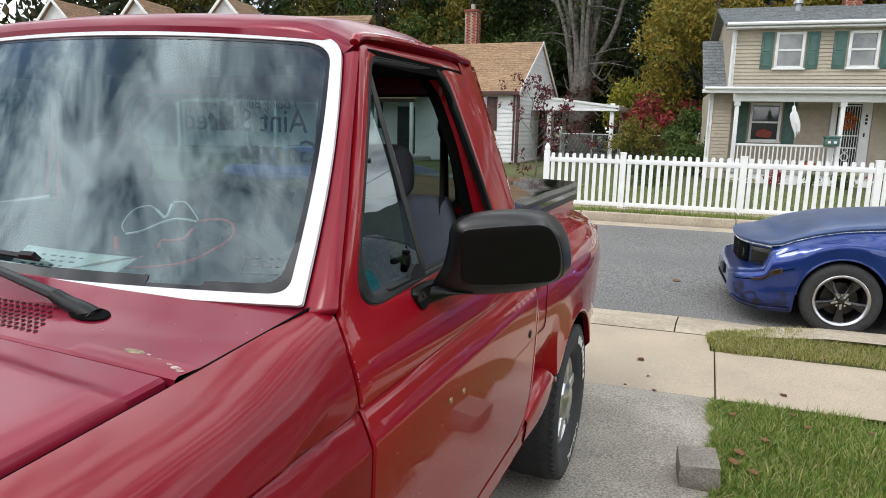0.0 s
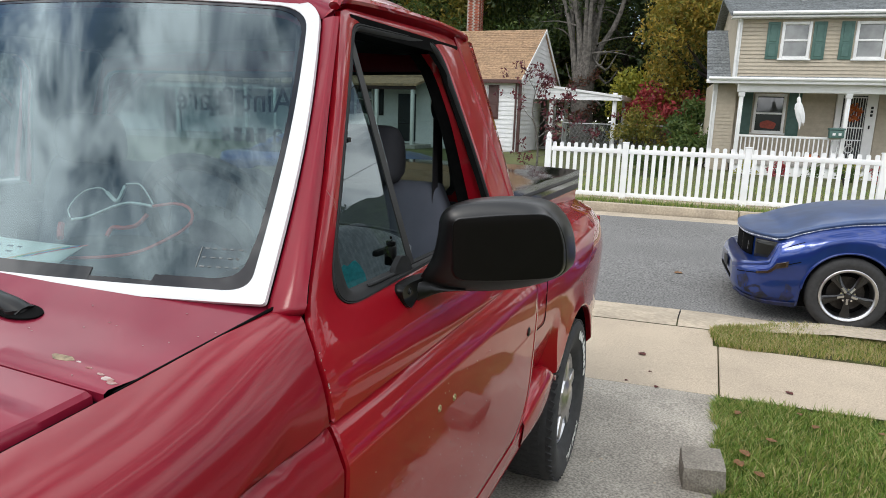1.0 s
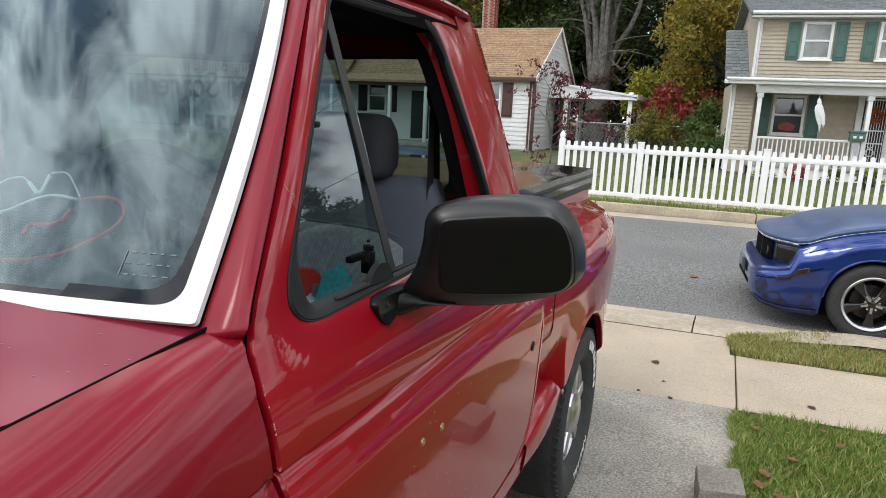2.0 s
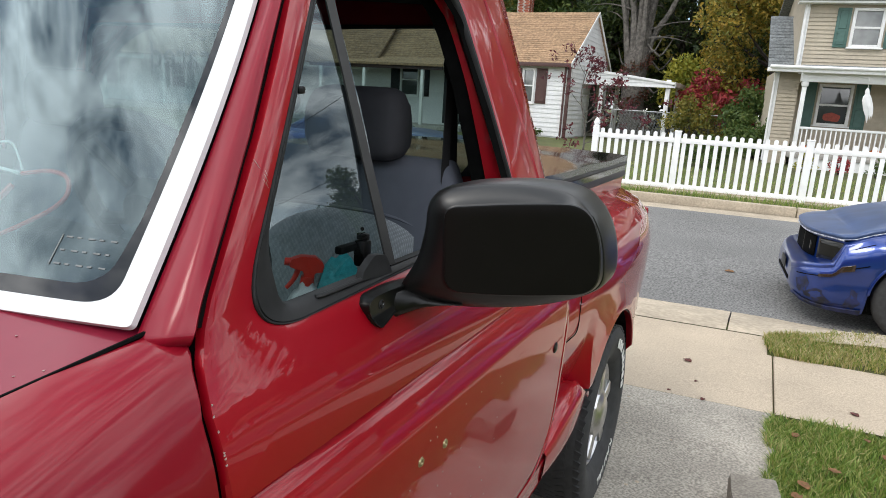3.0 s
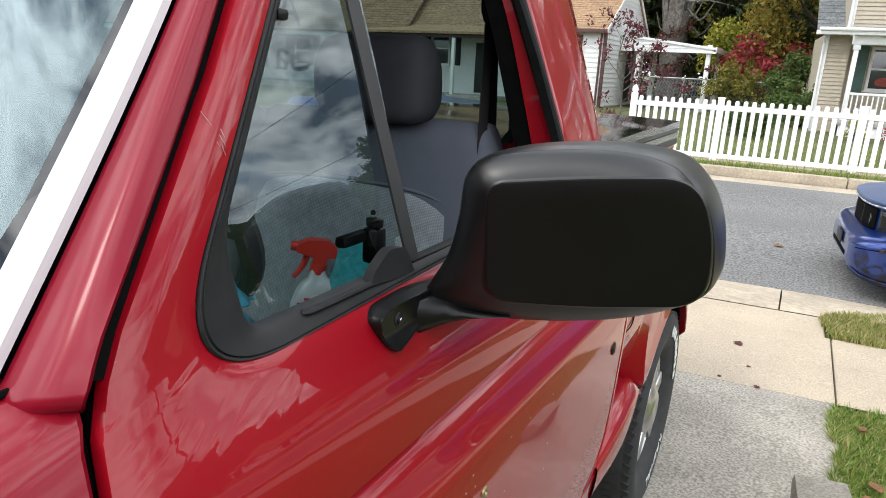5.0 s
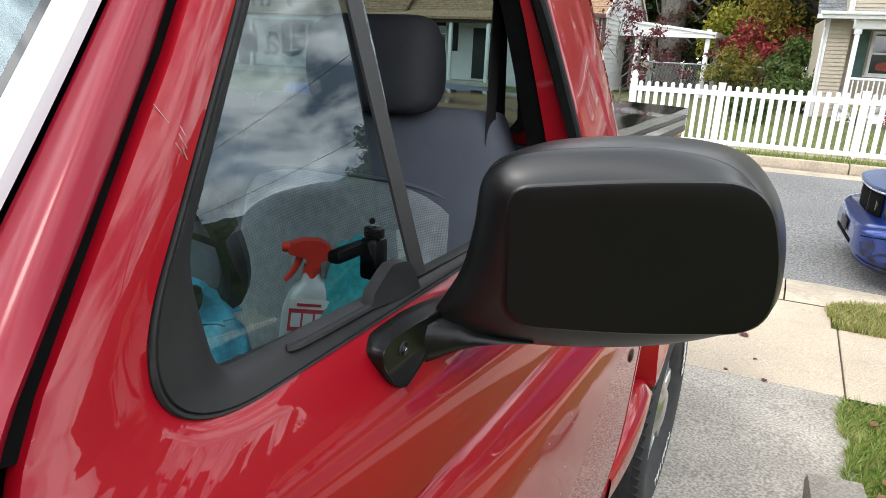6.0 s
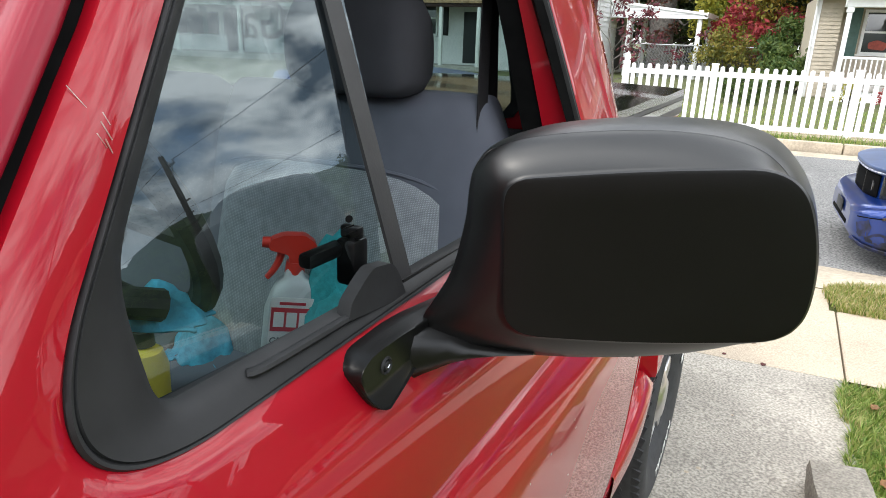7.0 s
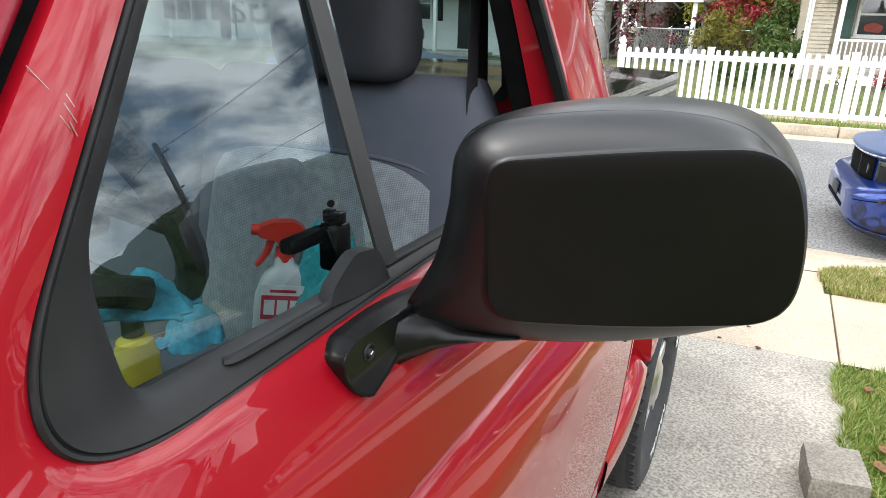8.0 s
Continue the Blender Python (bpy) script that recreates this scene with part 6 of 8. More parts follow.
def cloth(name, label, x, y, z, w, d, h, mat, seed, turn=0, heap=0.7):
    rng = random.Random(seed)
    rows = []
    n = 16
    for i in range(n + 1):
        row = []
        for j in range(n + 1):
            u, v = i / n - .5, j / n - .5
            r = math.hypot(u, v)
            zz = h * max(0, 1 - 2.1 * r) ** heap + 0.30 * h * noise.noise((u * 5 + seed, v * 5, 0)) + 0.12 * h * noise.noise((u * 13, v * 13, seed))
            row.append(Vector((w * (u + .14 * noise.noise((v * 5, seed, 1))), d * (v + .14 * noise.noise((u * 5, seed, 2))), max(0.002, zz))))
        rows.append(row)
    ob = part(name, loft(rows), mat, smooth=70)
    thicken(ob, 0.003)
    ob.matrix_world = pose(x, y, z, 0, 0, turn)
    return tagged(ob, label, "cloth")


def make_clutter():
    spray_bottle()
    cloth("microfibre_cloth", "crumpled teal microfibre cloth on the seat", -0.452, 0.372, 0.995, 0.20, 0.13, 0.25, TEAL, 3, 20, heap=0.28)
    cloth("microfibre_cloth", "light blue microfibre cloth draped over the column lever", -0.440, 0.000, 1.252, 0.11, 0.070, 0.048, SKYCLOTH, 5, 30)
    cloth("microfibre_cloth", "light blue microfibre cloth on the seat", -0.740, 0.335, 0.985, 0.14, 0.12, 0.095, SKYCLOTH, 8, 10)
    yb = thing("yellow_bottle", "small yellow plastic bottle on the seat", "bottle", pose(-0.700, 0.170, 0.968))
    part("bottle_body", turned([(0, 0.001), (0, 0.034), (0.075, 0.036), (0.105, 0.028), (0.115, 0.014), (0.12, 0.014), (0.12, 0.001)], 18, "z"), YELLOWPLASTIC, yb)
    part("cap", turned([(0.116, 0.001), (0.116, 0.018), (0.142, 0.017), (0.142, 0.001)], 14, "z"), RUBBER, yb)
    pp = thing("paper_cup", "pale grey paper cup on the seat", "cup", pose(-1.05, 0.22, 0.955))
    part("cup_body", turned([(0, 0.001), (0, 0.034), (0.11, 0.042), (0.11, 0.039), (0.006, 0.031), (0.006, 0.001)], 20, "z"), PAPER, pp)
    # printed sheet tucked behind the windshield's foot
    sh = thing("printed_sheet", "white printed sheet with coloured stripes behind the windshield", "paper")
    def leaf(a, b, out=-0.012):
        """A point of the sheet: a along it, b up it."""
        k = (0.258 + 0.300 * a) * (1 - b) + (0.289 + 0.309 * a) * b
        s = (0.060 + 0.012 * a) * (1 - b) + (0.138 - 0.011 * a) * b
        return shield(k, s, out - 0.004 * math.sin(3 * a))
    ob = part("sheet", loft([[leaf(i / 10, j / 4) for i in range(11)] for j in range(5)]), PAPER, sh)
    thicken(ob, 0.0006, 1)
    for k, mat in enumerate((PAPERORANGE, PAPERGREEN, PAPERBLUE, REDCORD)):
        part("printed_stripe", loft([[leaf(0.56 + 0.055 * k + 0.30 * t, 0.10 + 0.16 * k * 0.5 + 0.70 * t + d, -0.0105) for t in (0, .25, .5, .75, 1) if True] for d in (0, 0.07)]), mat, sh)
    for j in range(3):
        for i in range(5):
            w = 0.05 if (i + j) % 2 else 0.035
            part("printed_bar", loft([[leaf(0.10 + 0.085 * i + u + 0.05 * j, 0.22 + 0.22 * j + d, -0.0105) for u in (0, w)] for d in (0, 0.07)]), LABELDARK, sh)
    # clear glasses with red temples, lying behind the windshield
    gl = thing("safety_glasses", "clear safety glasses with red temple cords on the dashboard", "glasses")
    def bar(name, pts, r, mat, d=-0.03):
        part(name, tube(smooth_line([shield(k, s, d) for k, s in pts], 26), r, 7), mat, gl)
    bar("lens_rim", ((.51, .22), (.495, .248), (.51, .297), (.546, .314), (.57, .302), (.603, .279)), 0.0013, WHITECORD)
    bar("lens_rim", ((.606, .332), (.638, .334), (.67, .301), (.688, .277)), 0.0013, WHITECORD)
    bar("brow_bar", ((.517, .214), (.553, .226), (.603, .263), (.638, .276), (.687, .271)), 0.0024, WHITECORD)
    bar("nose_pad", ((.57, .302), (.603, .279), (.606, .325)), 0.0032, WHITECORD)
    bar("temple", ((.69, .271), (.736, .283), (.771, .273), (.786, .24), (.775, .209), (.747, .178), (.711, .146), (.674, .128), (.619, .115), (.55, .105)), 0.0026, REDCORD)
    bar("temple", ((.685, .246), (.672, .214), (.645, .202), (.62, .2), (.616, .175)), 0.0036, REDCORD)
    bar("temple_tip", ((.497, .20), (.503, .18), (.513, .159)), 0.0055, REDCORD)
    # wiper on the cowl
    w = new("wiper")
    w.parent = TRUCK
    tagged(w, "black wiper arm with blade")
    part("wiper_pivot", tube([(-0.458, -0.562, 1.345), (-0.459, -0.563, 1.372), (-0.460, -0.564, 1.386)], 0.021, 14, 0.017), BLACKPLASTIC, w)
    part("wiper_arm", tube(smooth_line([(-0.448, -0.560, 1.374), (-0.475, -0.560, 1.384), (-0.505, -0.560, 1.391), (-0.537, -0.560, 1.403)], 10), 0.019, 12, 0.013, flat=0.9), BLACKPLASTIC, w)
    part("wiper_arm", tube([(-0.530, -0.560, 1.402), (-0.60, -0.559, 1.416), (-0.674, -0.558, 1.431), (-0.86, -0.555, 1.462)], 0.0125, 8, 0.008, flat=0.75), BLACKPLASTIC, w)
    part("wiper_blade", ribbon([shield(0.375 - 0.075 * i, 0.080 + 0.004 * i, 0.012) for i in range(12)], (0, -0.008, 0.007), (0, 0.006, 0.006)), RUBBER, w)
    part("blade_clip", ribbon([shield(0.372 - 0.02 * i, 0.082, 0.018) for i in range(3)], (0, -0.008, 0.010), (0, 0.008, 0.006)), BLACKPLASTIC, w)


make_interior()
make_clutter()


# ---------------------------------------------------------------- parked blue car
def make_car():
    car = thing("parked_car", "blue coupe with faded hood and scraped bumper at the kerb", "car",
                Matrix.Translation((0.775, 5.44, -0.135)) @ STREET)
    # stations: x, bottom, waist, shoulder, middle heights; half widths at bottom, waist, shoulder
    S = [(0.000, .28, .40, .475, .490, .42, .50, .44), (0.030, .24, .41, .510, .525, .58, .66, .60), (0.085, .21, .42, .540, .555, .70, .77, .72),
         (0.17, .19, .43, .560, .575, .78, .84, .80), (0.285, .18, .45, .590, .605, .83, .88, .84), (0.315, .18, .48, .745, .775, .84, .888, .815), (0.40, .18, .50, .790, .83, .86, .905, .81),
         (0.52, .18, .54, .845, .89, .875, .92, .80), (0.70, .19, .58, .905, .95, .885, .932, .80), (0.93, .20, .61, .955, 1.015, .89, .94, .805), (1.15, .20, .62, .980, 1.05, .89, .94, .81), (1.4, .20, .62, .998, 1.075, .89, .935, .82),
         (1.7, .20, .62, 1.010, 1.10, .89, .935, .83), (2.0, .20, .62, 1.018, 1.11, .89, .935, .83), (2.6, .20, .63, 1.02, 1.04, .89, .935, .84), (3.2, .20, .65, 1.01, 1.03, .89, .94, .85),
         (3.7, .20, .67, .985, 1.01, .89, .945, .84), (4.2, .22, .68, 1.0, 1.02, .88, .93, .80), (4.55, .26, .68, .99, 1.0, .84, .88, .76), (4.70, .36, .66, .94, .95, .76, .80, .72), (4.74, .46, .62, .84, .85, .70, .72, .66)]
    axles = (0.93, 3.65)
    yc = 0.94

    def station(x):
        for a, b in zip(S, S[1:]):
            if a[0] <= x <= b[0]:
                f = (x - a[0]) / (b[0] - a[0])
                return [p + (q - p) * f for p, q in zip(a, b)]
        return list(S[-1])

    def outline(x):
        _, zb, zw, zs, zm, wb, ws, wt = station(x)
        low = zb
        for ax in axles:
            d2 = 0.385 ** 2 - (x - ax) ** 2
            if d2 > 0:
                low = max(low, 0.345 + math.sqrt(d2))
        zw2 = max(zw, low + 0.03)
        ctrl = [(-wb + 0.02, low), (-ws + 0.006, low + (zw2 - low) * 0.35), (-ws, zw2), (-ws + 0.008, zw2 + (zs - zw2) * 0.55), (-(wt + ws) / 2 + 0.012, zs - 0.035), (-wt, zs), (-wt * 0.8, zs + (zm - zs) * 0.55), (-wt * 0.4, zs + (zm - zs) * 0.93), (0, zm)]
        half = smooth_line([(p[0], 0, p[1]) for p in ctrl], 29)
        return [(p.x, p.z) for p in half]

    xs = sorted({0.0, 0.01, *[0.03 + 0.03 * i for i in range(60)], *[1.8 + 0.1 * i for i in range(13)], *[3.05 + 0.05 * i for i in range(26)], *[4.35 + 0.05 * i for i in range(8)], 4.74})
    rows = []
    for x in xs:
        h = outline(x)
        full = h + [(-a, b) for a, b in h[-2::-1]]
        rows.append([Vector((x, yc + a, b)) for a, b in full])
    body = part("body", loft(rows, cap=True, close_v=False), BLUEPAINT, car, smooth=50)

    part("bumper_nose", ([Vector(v) for v in rows[0]], [tuple(range(len(rows[0])))]), BLUEPAINT, car, smooth=0)

    def on(x, f, out=0.0):
        """A point of the near flank: f from sill (0) to the hood's middle (1)."""
        h = outline(x)
        i = min(int(f * 28), 27)
        t = f * 28 - i
        a, b = h[i][0] + (h[i + 1][0] - h[i][0]) * t, h[i][1] + (h[i + 1][1] - h[i][1]) * t
        h2 = outline(x + 0.02)
        a2, b2 = h2[i][0] + (h2[i + 1][0] - h2[i][0]) * t, h2[i][1] + (h2[i + 1][1] - h2[i][1]) * t
        du = Vector((0.02, a2 - a, b2 - b))
        dv = Vector((0, h[i + 1][0] - h[i][0], h[i + 1][1] - h[i][1]))
        nrm = dv.cross(du).normalized()
        if nrm.y > 0.1 or (nrm.z < 0 and abs(nrm.y) < 0.1):
            nrm = -nrm
        return Vector((x, yc + a, b)) + nrm * out

    def patch(name, x0, x1, f0, f1, out, mat, label="", nx=8, nf=8, slant=0.0, slant2=None):
        rows = []
        for i in range(nx + 1):
            rows.append([on(x0 + (x1 - x0) * i / nx + slant * j / nf, f0 + (f1 - f0) * j / nf, out) for j in range(nf + 1)])
        ob = part(name, loft(rows), mat, car, label, smooth=50)
        thicken(ob, 0.012, -1)
        return ob

    # faded hood panel, proud of the fenders, its lip drawn back at the corners
    def lip_x(k):
        return 0.085 + 0.235 * abs(k) ** 3
    def hood_pt(u, k):
        x = lip_x(k) + u * (1.98 - lip_x(k))
        w = 0.80 * (1 - 0.02 * (1 - u))
        xx = max(x, 0.40)
        z = outline_z(outline, xx, -abs(k) * w)
        if x < 0.40:
            z -= 0.10 * ((0.40 - x) / 0.32) ** 1.3 * 0.55
        return Vector((x, yc + k * w, z + 0.007))
    ks = [-1 + i / 12 for i in range(25)]
    hood = part("hood", loft([[hood_pt((i / 36) ** 1.5, k) for k in ks] for i in range(37)]), BLUEHOOD, car, "sun-faded blue-grey hood with chipped lip", smooth=50)
    thicken(hood, 0.030)
    part("hood_lip", tube([hood_pt(0, k) + Vector((0.004, 0, -0.010)) for k in ks], 0.008, 6), CHIPWHITE, car, "white chipped hood edge")
    for s in (-1, 1):
        part("hood_edge", tube([hood_pt((i / 20) ** 1.5, s) + Vector((0, 0, -0.003)) for i in range(21)], 0.005, 5), CHIPWHITE, car)
    # upright front between bumper and hood
    def front_pt(k, t, out=0.0):
        return Vector((lip_x(k) + 0.035 - out, yc + k * 0.80, 0.535 + t * (hood_pt(0, k).z - 0.02 - 0.535)))
    part("front_panel", loft([[front_pt(k, t / 4) for k in ks] for t in range(5)]), BLUEPAINT, car)
    for sgn in (-1, 1):
        o = [(0.36, 0.30), (0.385, 0.29), (0.55, 0.47), (0.52, 0.485)]
        part("hood_scoop", slab(o, 0.008, lambda a, b, c: Vector((a, yc + sgn * b, outline_z(outline, a, b) + 0.010 + c))), GAPBLACK, car)
        part("scoop_lip", tube([(a, yc + sgn * b, outline_z(outline, a, b) + 0.016) for a, b in ((0.39, 0.285), (0.47, 0.37), (0.56, 0.465))], 0.011, 6), BLUEHOOD, car)
    # grille opening with lamps, and corner headlights
    kk = [-0.60 + 1.2 * i / 12 for i in range(13)]
    g = part("grille", loft([[front_pt(k, t, 0.004) for k in kk] for t in (0.10, 0.35, 0.65, 0.94)]), GAPBLACK, car, "dark recessed grille")
    thicken(g, 0.01)
    for s in (-1, 1):
        part("fog_lamp", turned([(-0.012, 0.001), (-0.012, 0.045), (0.0, 0.055), (0.03, 0.055)], 20, "x", front_pt(0.46, 0.5) * 1.0 if s > 0 else (front_pt(0.46, 0.5).x, 2 * yc - front_pt(0.46, 0.5).y, front_pt(0.46, 0.5).z)), SMOKED, car)
        part("grille_bar", tube([front_pt(s * 0.24, 0.12, 0.012), front_pt(s * 0.24, 0.92, 0.012)], 0.008, 6), BLACKPLASTIC, car)
        lamp = new("headlight")
        lamp.parent = car
        rows = []
        for i in range(9):
            k = s * (0.665 + 0.30 * i / 8)
            row = [front_pt(k, t, 0.006) for t in (0.12 + 0.02 * i / 8, 0.4, 0.7, 0.93)]
            rows.append(row)
        for i in range(1, 6):
            x = 0.335 + 0.022 * i
            w = 0.80 + 0.075 * (1 - (1 - i / 5) ** 2)
            rows.append([Vector((x, yc + s * (w + 0.012 - 0.05 * t), 0.60 + 0.008 * i + (0.145 - 0.012 * i) * t)) for t in (0.0, 0.35, 0.7, 1.0)])
        l2 = part("lens", loft(rows), SMOKED, lamp, "smoked dark headlight lens")
        thicken(l2, 0.02, 0)
    # near-black block added below the body to deepen the shade underneath
    part("underbody", block(0.30, 4.4, 0.12, 1.76, 0.17, 0.40, 0.03), GAPBLACK, car)
    # lower grille, side marker, bumper seams and scrapes
    part("lower_grille", block(-0.006, 0.10, yc - 0.40, yc + 0.40, 0.30, 0.345, 0.012), GAPBLACK, car)
    part("number_plate", block(-0.014, -0.008, yc - 0.16, yc + 0.16, 0.36, 0.46, 0.003), BLACKPLASTIC, car, "dark blank front plate holder")
    patch("marker_lamp", 0.17, 0.42, 0.285, 0.325, 0.003, AMBER, "amber side marker in the bumper")
    rng = random.Random(6)
    for cx, cf, sx, sf in ((0.18, 0.10, 0.12, 0.09), (0.44, 0.11, 0.06, 0.08), (0.08, 0.19, 0.05, 0.09), (0.32, 0.05, 0.14, 0.045)):
        o = [(cx + sx * math.cos(a) * rng.uniform(.5, 1.1), max(0.01, cf + sf * math.sin(a) * rng.uniform(.5, 1.1))) for a in [i * 0.3927 for i in range(16)]]
        V = [on(cx, cf, 0.0035)] + [on(max(0.005, p[0]), p[1], 0.003) for p in o]
        part("bumper_scrape", (V, [(0, 1 + i, 1 + (i + 1) % 16) for i in range(16)]), SCRAPED, car, "scuffed dark patch on the bumper", smooth=60)
    patch("bumper_lip", 0.03, 0.52, -0.0, 0.05, 0.006, SCRAPED)
    # seam between bumper and fender
    part("bumper_seam", tube([on(0.40 + 0.14 * t, 0.46 + 0.0 * t, 0.001) for t in (0, .25, .5, .75, 1)], 0.004, 5), GAPBLACK, car)
    part("bumper_seam", tube([on(0.03 + 0.49 * t, 0.30, 0.001) for t in [i / 14 for i in range(15)]], 0.0045, 5), GAPBLACK, car)
    # flared arch lip over the wheel
    arch = []
    for i in range(31):
        a = math.pi * (0.02 + 0.96 * i / 30)
        arch.append((0.93 + math.cos(a) * 0.388, 0.010 + 0.0, 0.345 + math.sin(a) * 0.388))
    part("arch_lip", tube(arch, 0.012, 8), BLUEPAINT, car)
    for ax in axles:
        rows = []
        for i in range(21):
            a = math.pi * (-0.1 + 1.2 * i / 20)
            rows.append([Vector((ax + math.cos(a) * 0.386, 0.02, 0.345 + math.sin(a) * 0.386)), Vector((ax + math.cos(a) * 0.386, 0.36, 0.345 + math.sin(a) * 0.386))])
        part("wheel_housing", loft(rows), GAPBLACK, car)
        part("wheel_housing", block(ax - 0.36, ax + 0.36, 0.30, 0.36, 0.15, 0.60), GAPBLACK, car)
    for ax in axles:
        for side in (0, 1):
            coupe_wheel(car, ax, 0.005 if side == 0 else 1.875, 1 if side == 0 else -1)
    # cabin
    rows = []
    for x, w, zt in ((1.72, .74, .97), (1.95, .70, 1.12), (2.3, .63, 1.30), (2.6, .60, 1.38), (3.0, .59, 1.40), (3.4, .58, 1.38), (3.8, .60, 1.25), (4.15, .66, 1.03)):
        h = smooth_line([(-w - 0.12 * (zt - .95), 0, .94), (-w - 0.04, 0, (zt + .94) / 2 + .02), (-w, 0, zt - 0.05), (-w * .7, 0, zt), (0, 0, zt + 0.015)], 14)
        full = [(p.x, p.z) for p in h]
        full += [(-a, b) for a, b in full[-2::-1]]
        rows.append([Vector((x, yc + a, b)) for a, b in full])
    part("cabin", loft(rows), BLUEPAINT, car)
    for s in (-1, 1):
        part("side_window", slab(rounded([(2.0, 1.0), (2.42, 1.27), (3.3, 1.30), (3.62, 1.02)], 0.03, 3), 0.004, lambda a, b, c: Vector((a, yc + s * (0.735 - 0.28 * (b - .95) + c), b))), HOUSEGLASS, car)
    part("windscreen", slab([(-0.62, 0), (0.62, 0), (0.55, 0.60), (-0.55, 0.60)], 0.004, lambda a, b, c: Vector((1.78 + b * 0.86, yc + a, 1.02 + b * 0.56 + c))), HOUSEGLASS, car)


def outline_z(outline, x, y):
    h = outline(x)
    y = -abs(y)
    for (a, p), (b, q) in zip(h[14:], h[15:]):
        if a <= y <= b:
            return p + (q - p) * (y - a) / max(1e-6, b - a)
    return h[-1][1]


def coupe_wheel(car, x, y, sgn):
    wh = new("wheel")
    wh.parent = car
    r = 0.345
    wh.matrix_basis = Matrix.Translation((x, y, r)) @ Matrix.Diagonal((1, sgn, 1, 1))
    part("tyre", turned([(0.03, r * .68), (0.012, r * .70), (0.004, r * .76), (0.0, r * .84), (0.006, r * .92), (0.02, r * .965), (0.035, r * .99), (0.05, r), (0.20, r), (0.225, r * .95), (0.235, r * .8), (0.21, r * .68)], 56, "y"), TYRE, wh)
    part("rim", turned([(0.02, r * .70), (0.0, r * .695), (-0.003, r * .68), (0.002, r * .64), (0.012, r * .615), (0.03, r * .60), (0.09, r * .58), (0.12, r * .57)], 48, "y"), ALLOY, wh, "machined bright rim lip")
    part("brake_disc", turned([(0.10, 0.001), (0.10, r * .45), (0.115, r * .45), (0.115, 0.05)], 32, "y"), material("brake_steel", (0.05, 0.045, 0.042), 0.5, 0.8, 0.3, 30), wh)
    part("rim_back", turned([(0.13, 0.001), (0.13, r * .6)], 32, "y"), GAPBLACK, wh)
    for i in range(5):
        a = 2 * math.pi * i / 5 + 0.3
        rows = []
        for d, w, yy, t in ((0.03, 0.028, 0.010, 0.04), (0.08, 0.020, 0.016, 0.035), (0.14, 0.030, 0.020, 0.035), (0.185, 0.042, 0.022, 0.035), (0.212, 0.040, 0.018, 0.04)):
            rows.append([Vector((d, yy + t, -w)), Vector((d, yy + 0.008, -w)), Vector((d, yy, -w * .45)), Vector((d, yy, w * .45)), Vector((d, yy + 0.008, w)), Vector((d, yy + t, w))])
        part("spoke", loft(rows), BLACKRIM, wh, m=Matrix.Rotation(a, 4, "Y"))
        part("spoke_flash", ribbon([(0.03, 0.008, 0), (0.085, 0.013, 0)], (0, 0, 0.018), (0, 0.004, 0)), ALLOY, wh, m=Matrix.Rotation(a, 4, "Y"))
        part("lug_nut", turned([(0.006, 0.001), (0.006, 0.009), (0.02, 0.010)], 6, "y", (0.057, 0.004, 0)), CHROME, wh, m=Matrix.Rotation(a + 0.628, 4, "Y"))
    part("hub_cap", turned([(-0.002, 0.001), (-0.001, 0.02), (0.003, 0.027), (0.02, 0.030)], 20, "y"), BLACKRIM, wh)


# ---------------------------------------------------------------- houses
SIDING_TAN = material("tan_siding", (0.46, 0.40, 0.31), 0.7, 0.0, 0.08, 8, stain=0.06, stain_scale=1.0, rand=0.03)
SIDING_WHITE = material("white_siding", (0.74, 0.74, 0.74), 0.7, 0.0, 0.06, 8, stain=0.05, stain_scale=1.0, rand=0.03)
TRIMWHITE = material("white_house_trim", (0.80, 0.80, 0.79), 0.5, 0.0, 0.05, 6)
GREENPAINT = material("green_shutter_paint", (0.070, 0.145, 0.125), 0.55, 0.0, 0.12, 9)
BROWNPAINT = material("brown_shutter_paint", (0.085, 0.040, 0.035), 0.6, 0.0, 0.12, 9)
SHINGLE_GREY = material("grey_shingles", (0.19, 0.205, 0.21), 0.9, 0.0, 0.4, 14, bump=0.006, bump_scale=20, rand=0.16)
SHINGLE_TAN = material("tan_shingles", (0.33, 0.21, 0.12), 0.9, 0.0, 0.35, 9, bump=0.006, bump_scale=20, rand=0.14, stain=0.12)
SHINGLE_BROWN = material("brown_shingles", (0.27, 0.17, 0.10), 0.9, 0.0, 0.35, 9, bump=0.006, bump_scale=20, rand=0.14)
BRICK = material("red_brick", (0.30, 0.085, 0.050), 0.9, 0.0, 0.4, 25, rand=0.3, bump=0.004, bump_scale=40)
MORTAR = material("mortar", (0.40, 0.36, 0.32), 0.95, 0.0, 0.3, 40)
PORCHWOOD = material("porch_boards", (0.36, 0.34, 0.31), 0.8, 0.0, 0.25, 12)
DARKDOOR = material("dark_security_door", (0.02, 0.022, 0.024), 0.5, 0.0, 0.2, 20)
PUMPKIN = material("orange_decoration", (0.55, 0.13, 0.03), 0.6, 0.0, 0.25, 14)
PUMPKINDIM = material("red_window_sign", (0.30, 0.05, 0.03), 0.6, 0.0, 0.25, 14)
GHOSTCLOTH = material("white_cloth", (0.80, 0.80, 0.80), 0.9, 0.0, 0.06, 8)
METALGREY = material("galvanised_metal", (0.35, 0.36, 0.36), 0.45, 0.8, 0.2, 20)


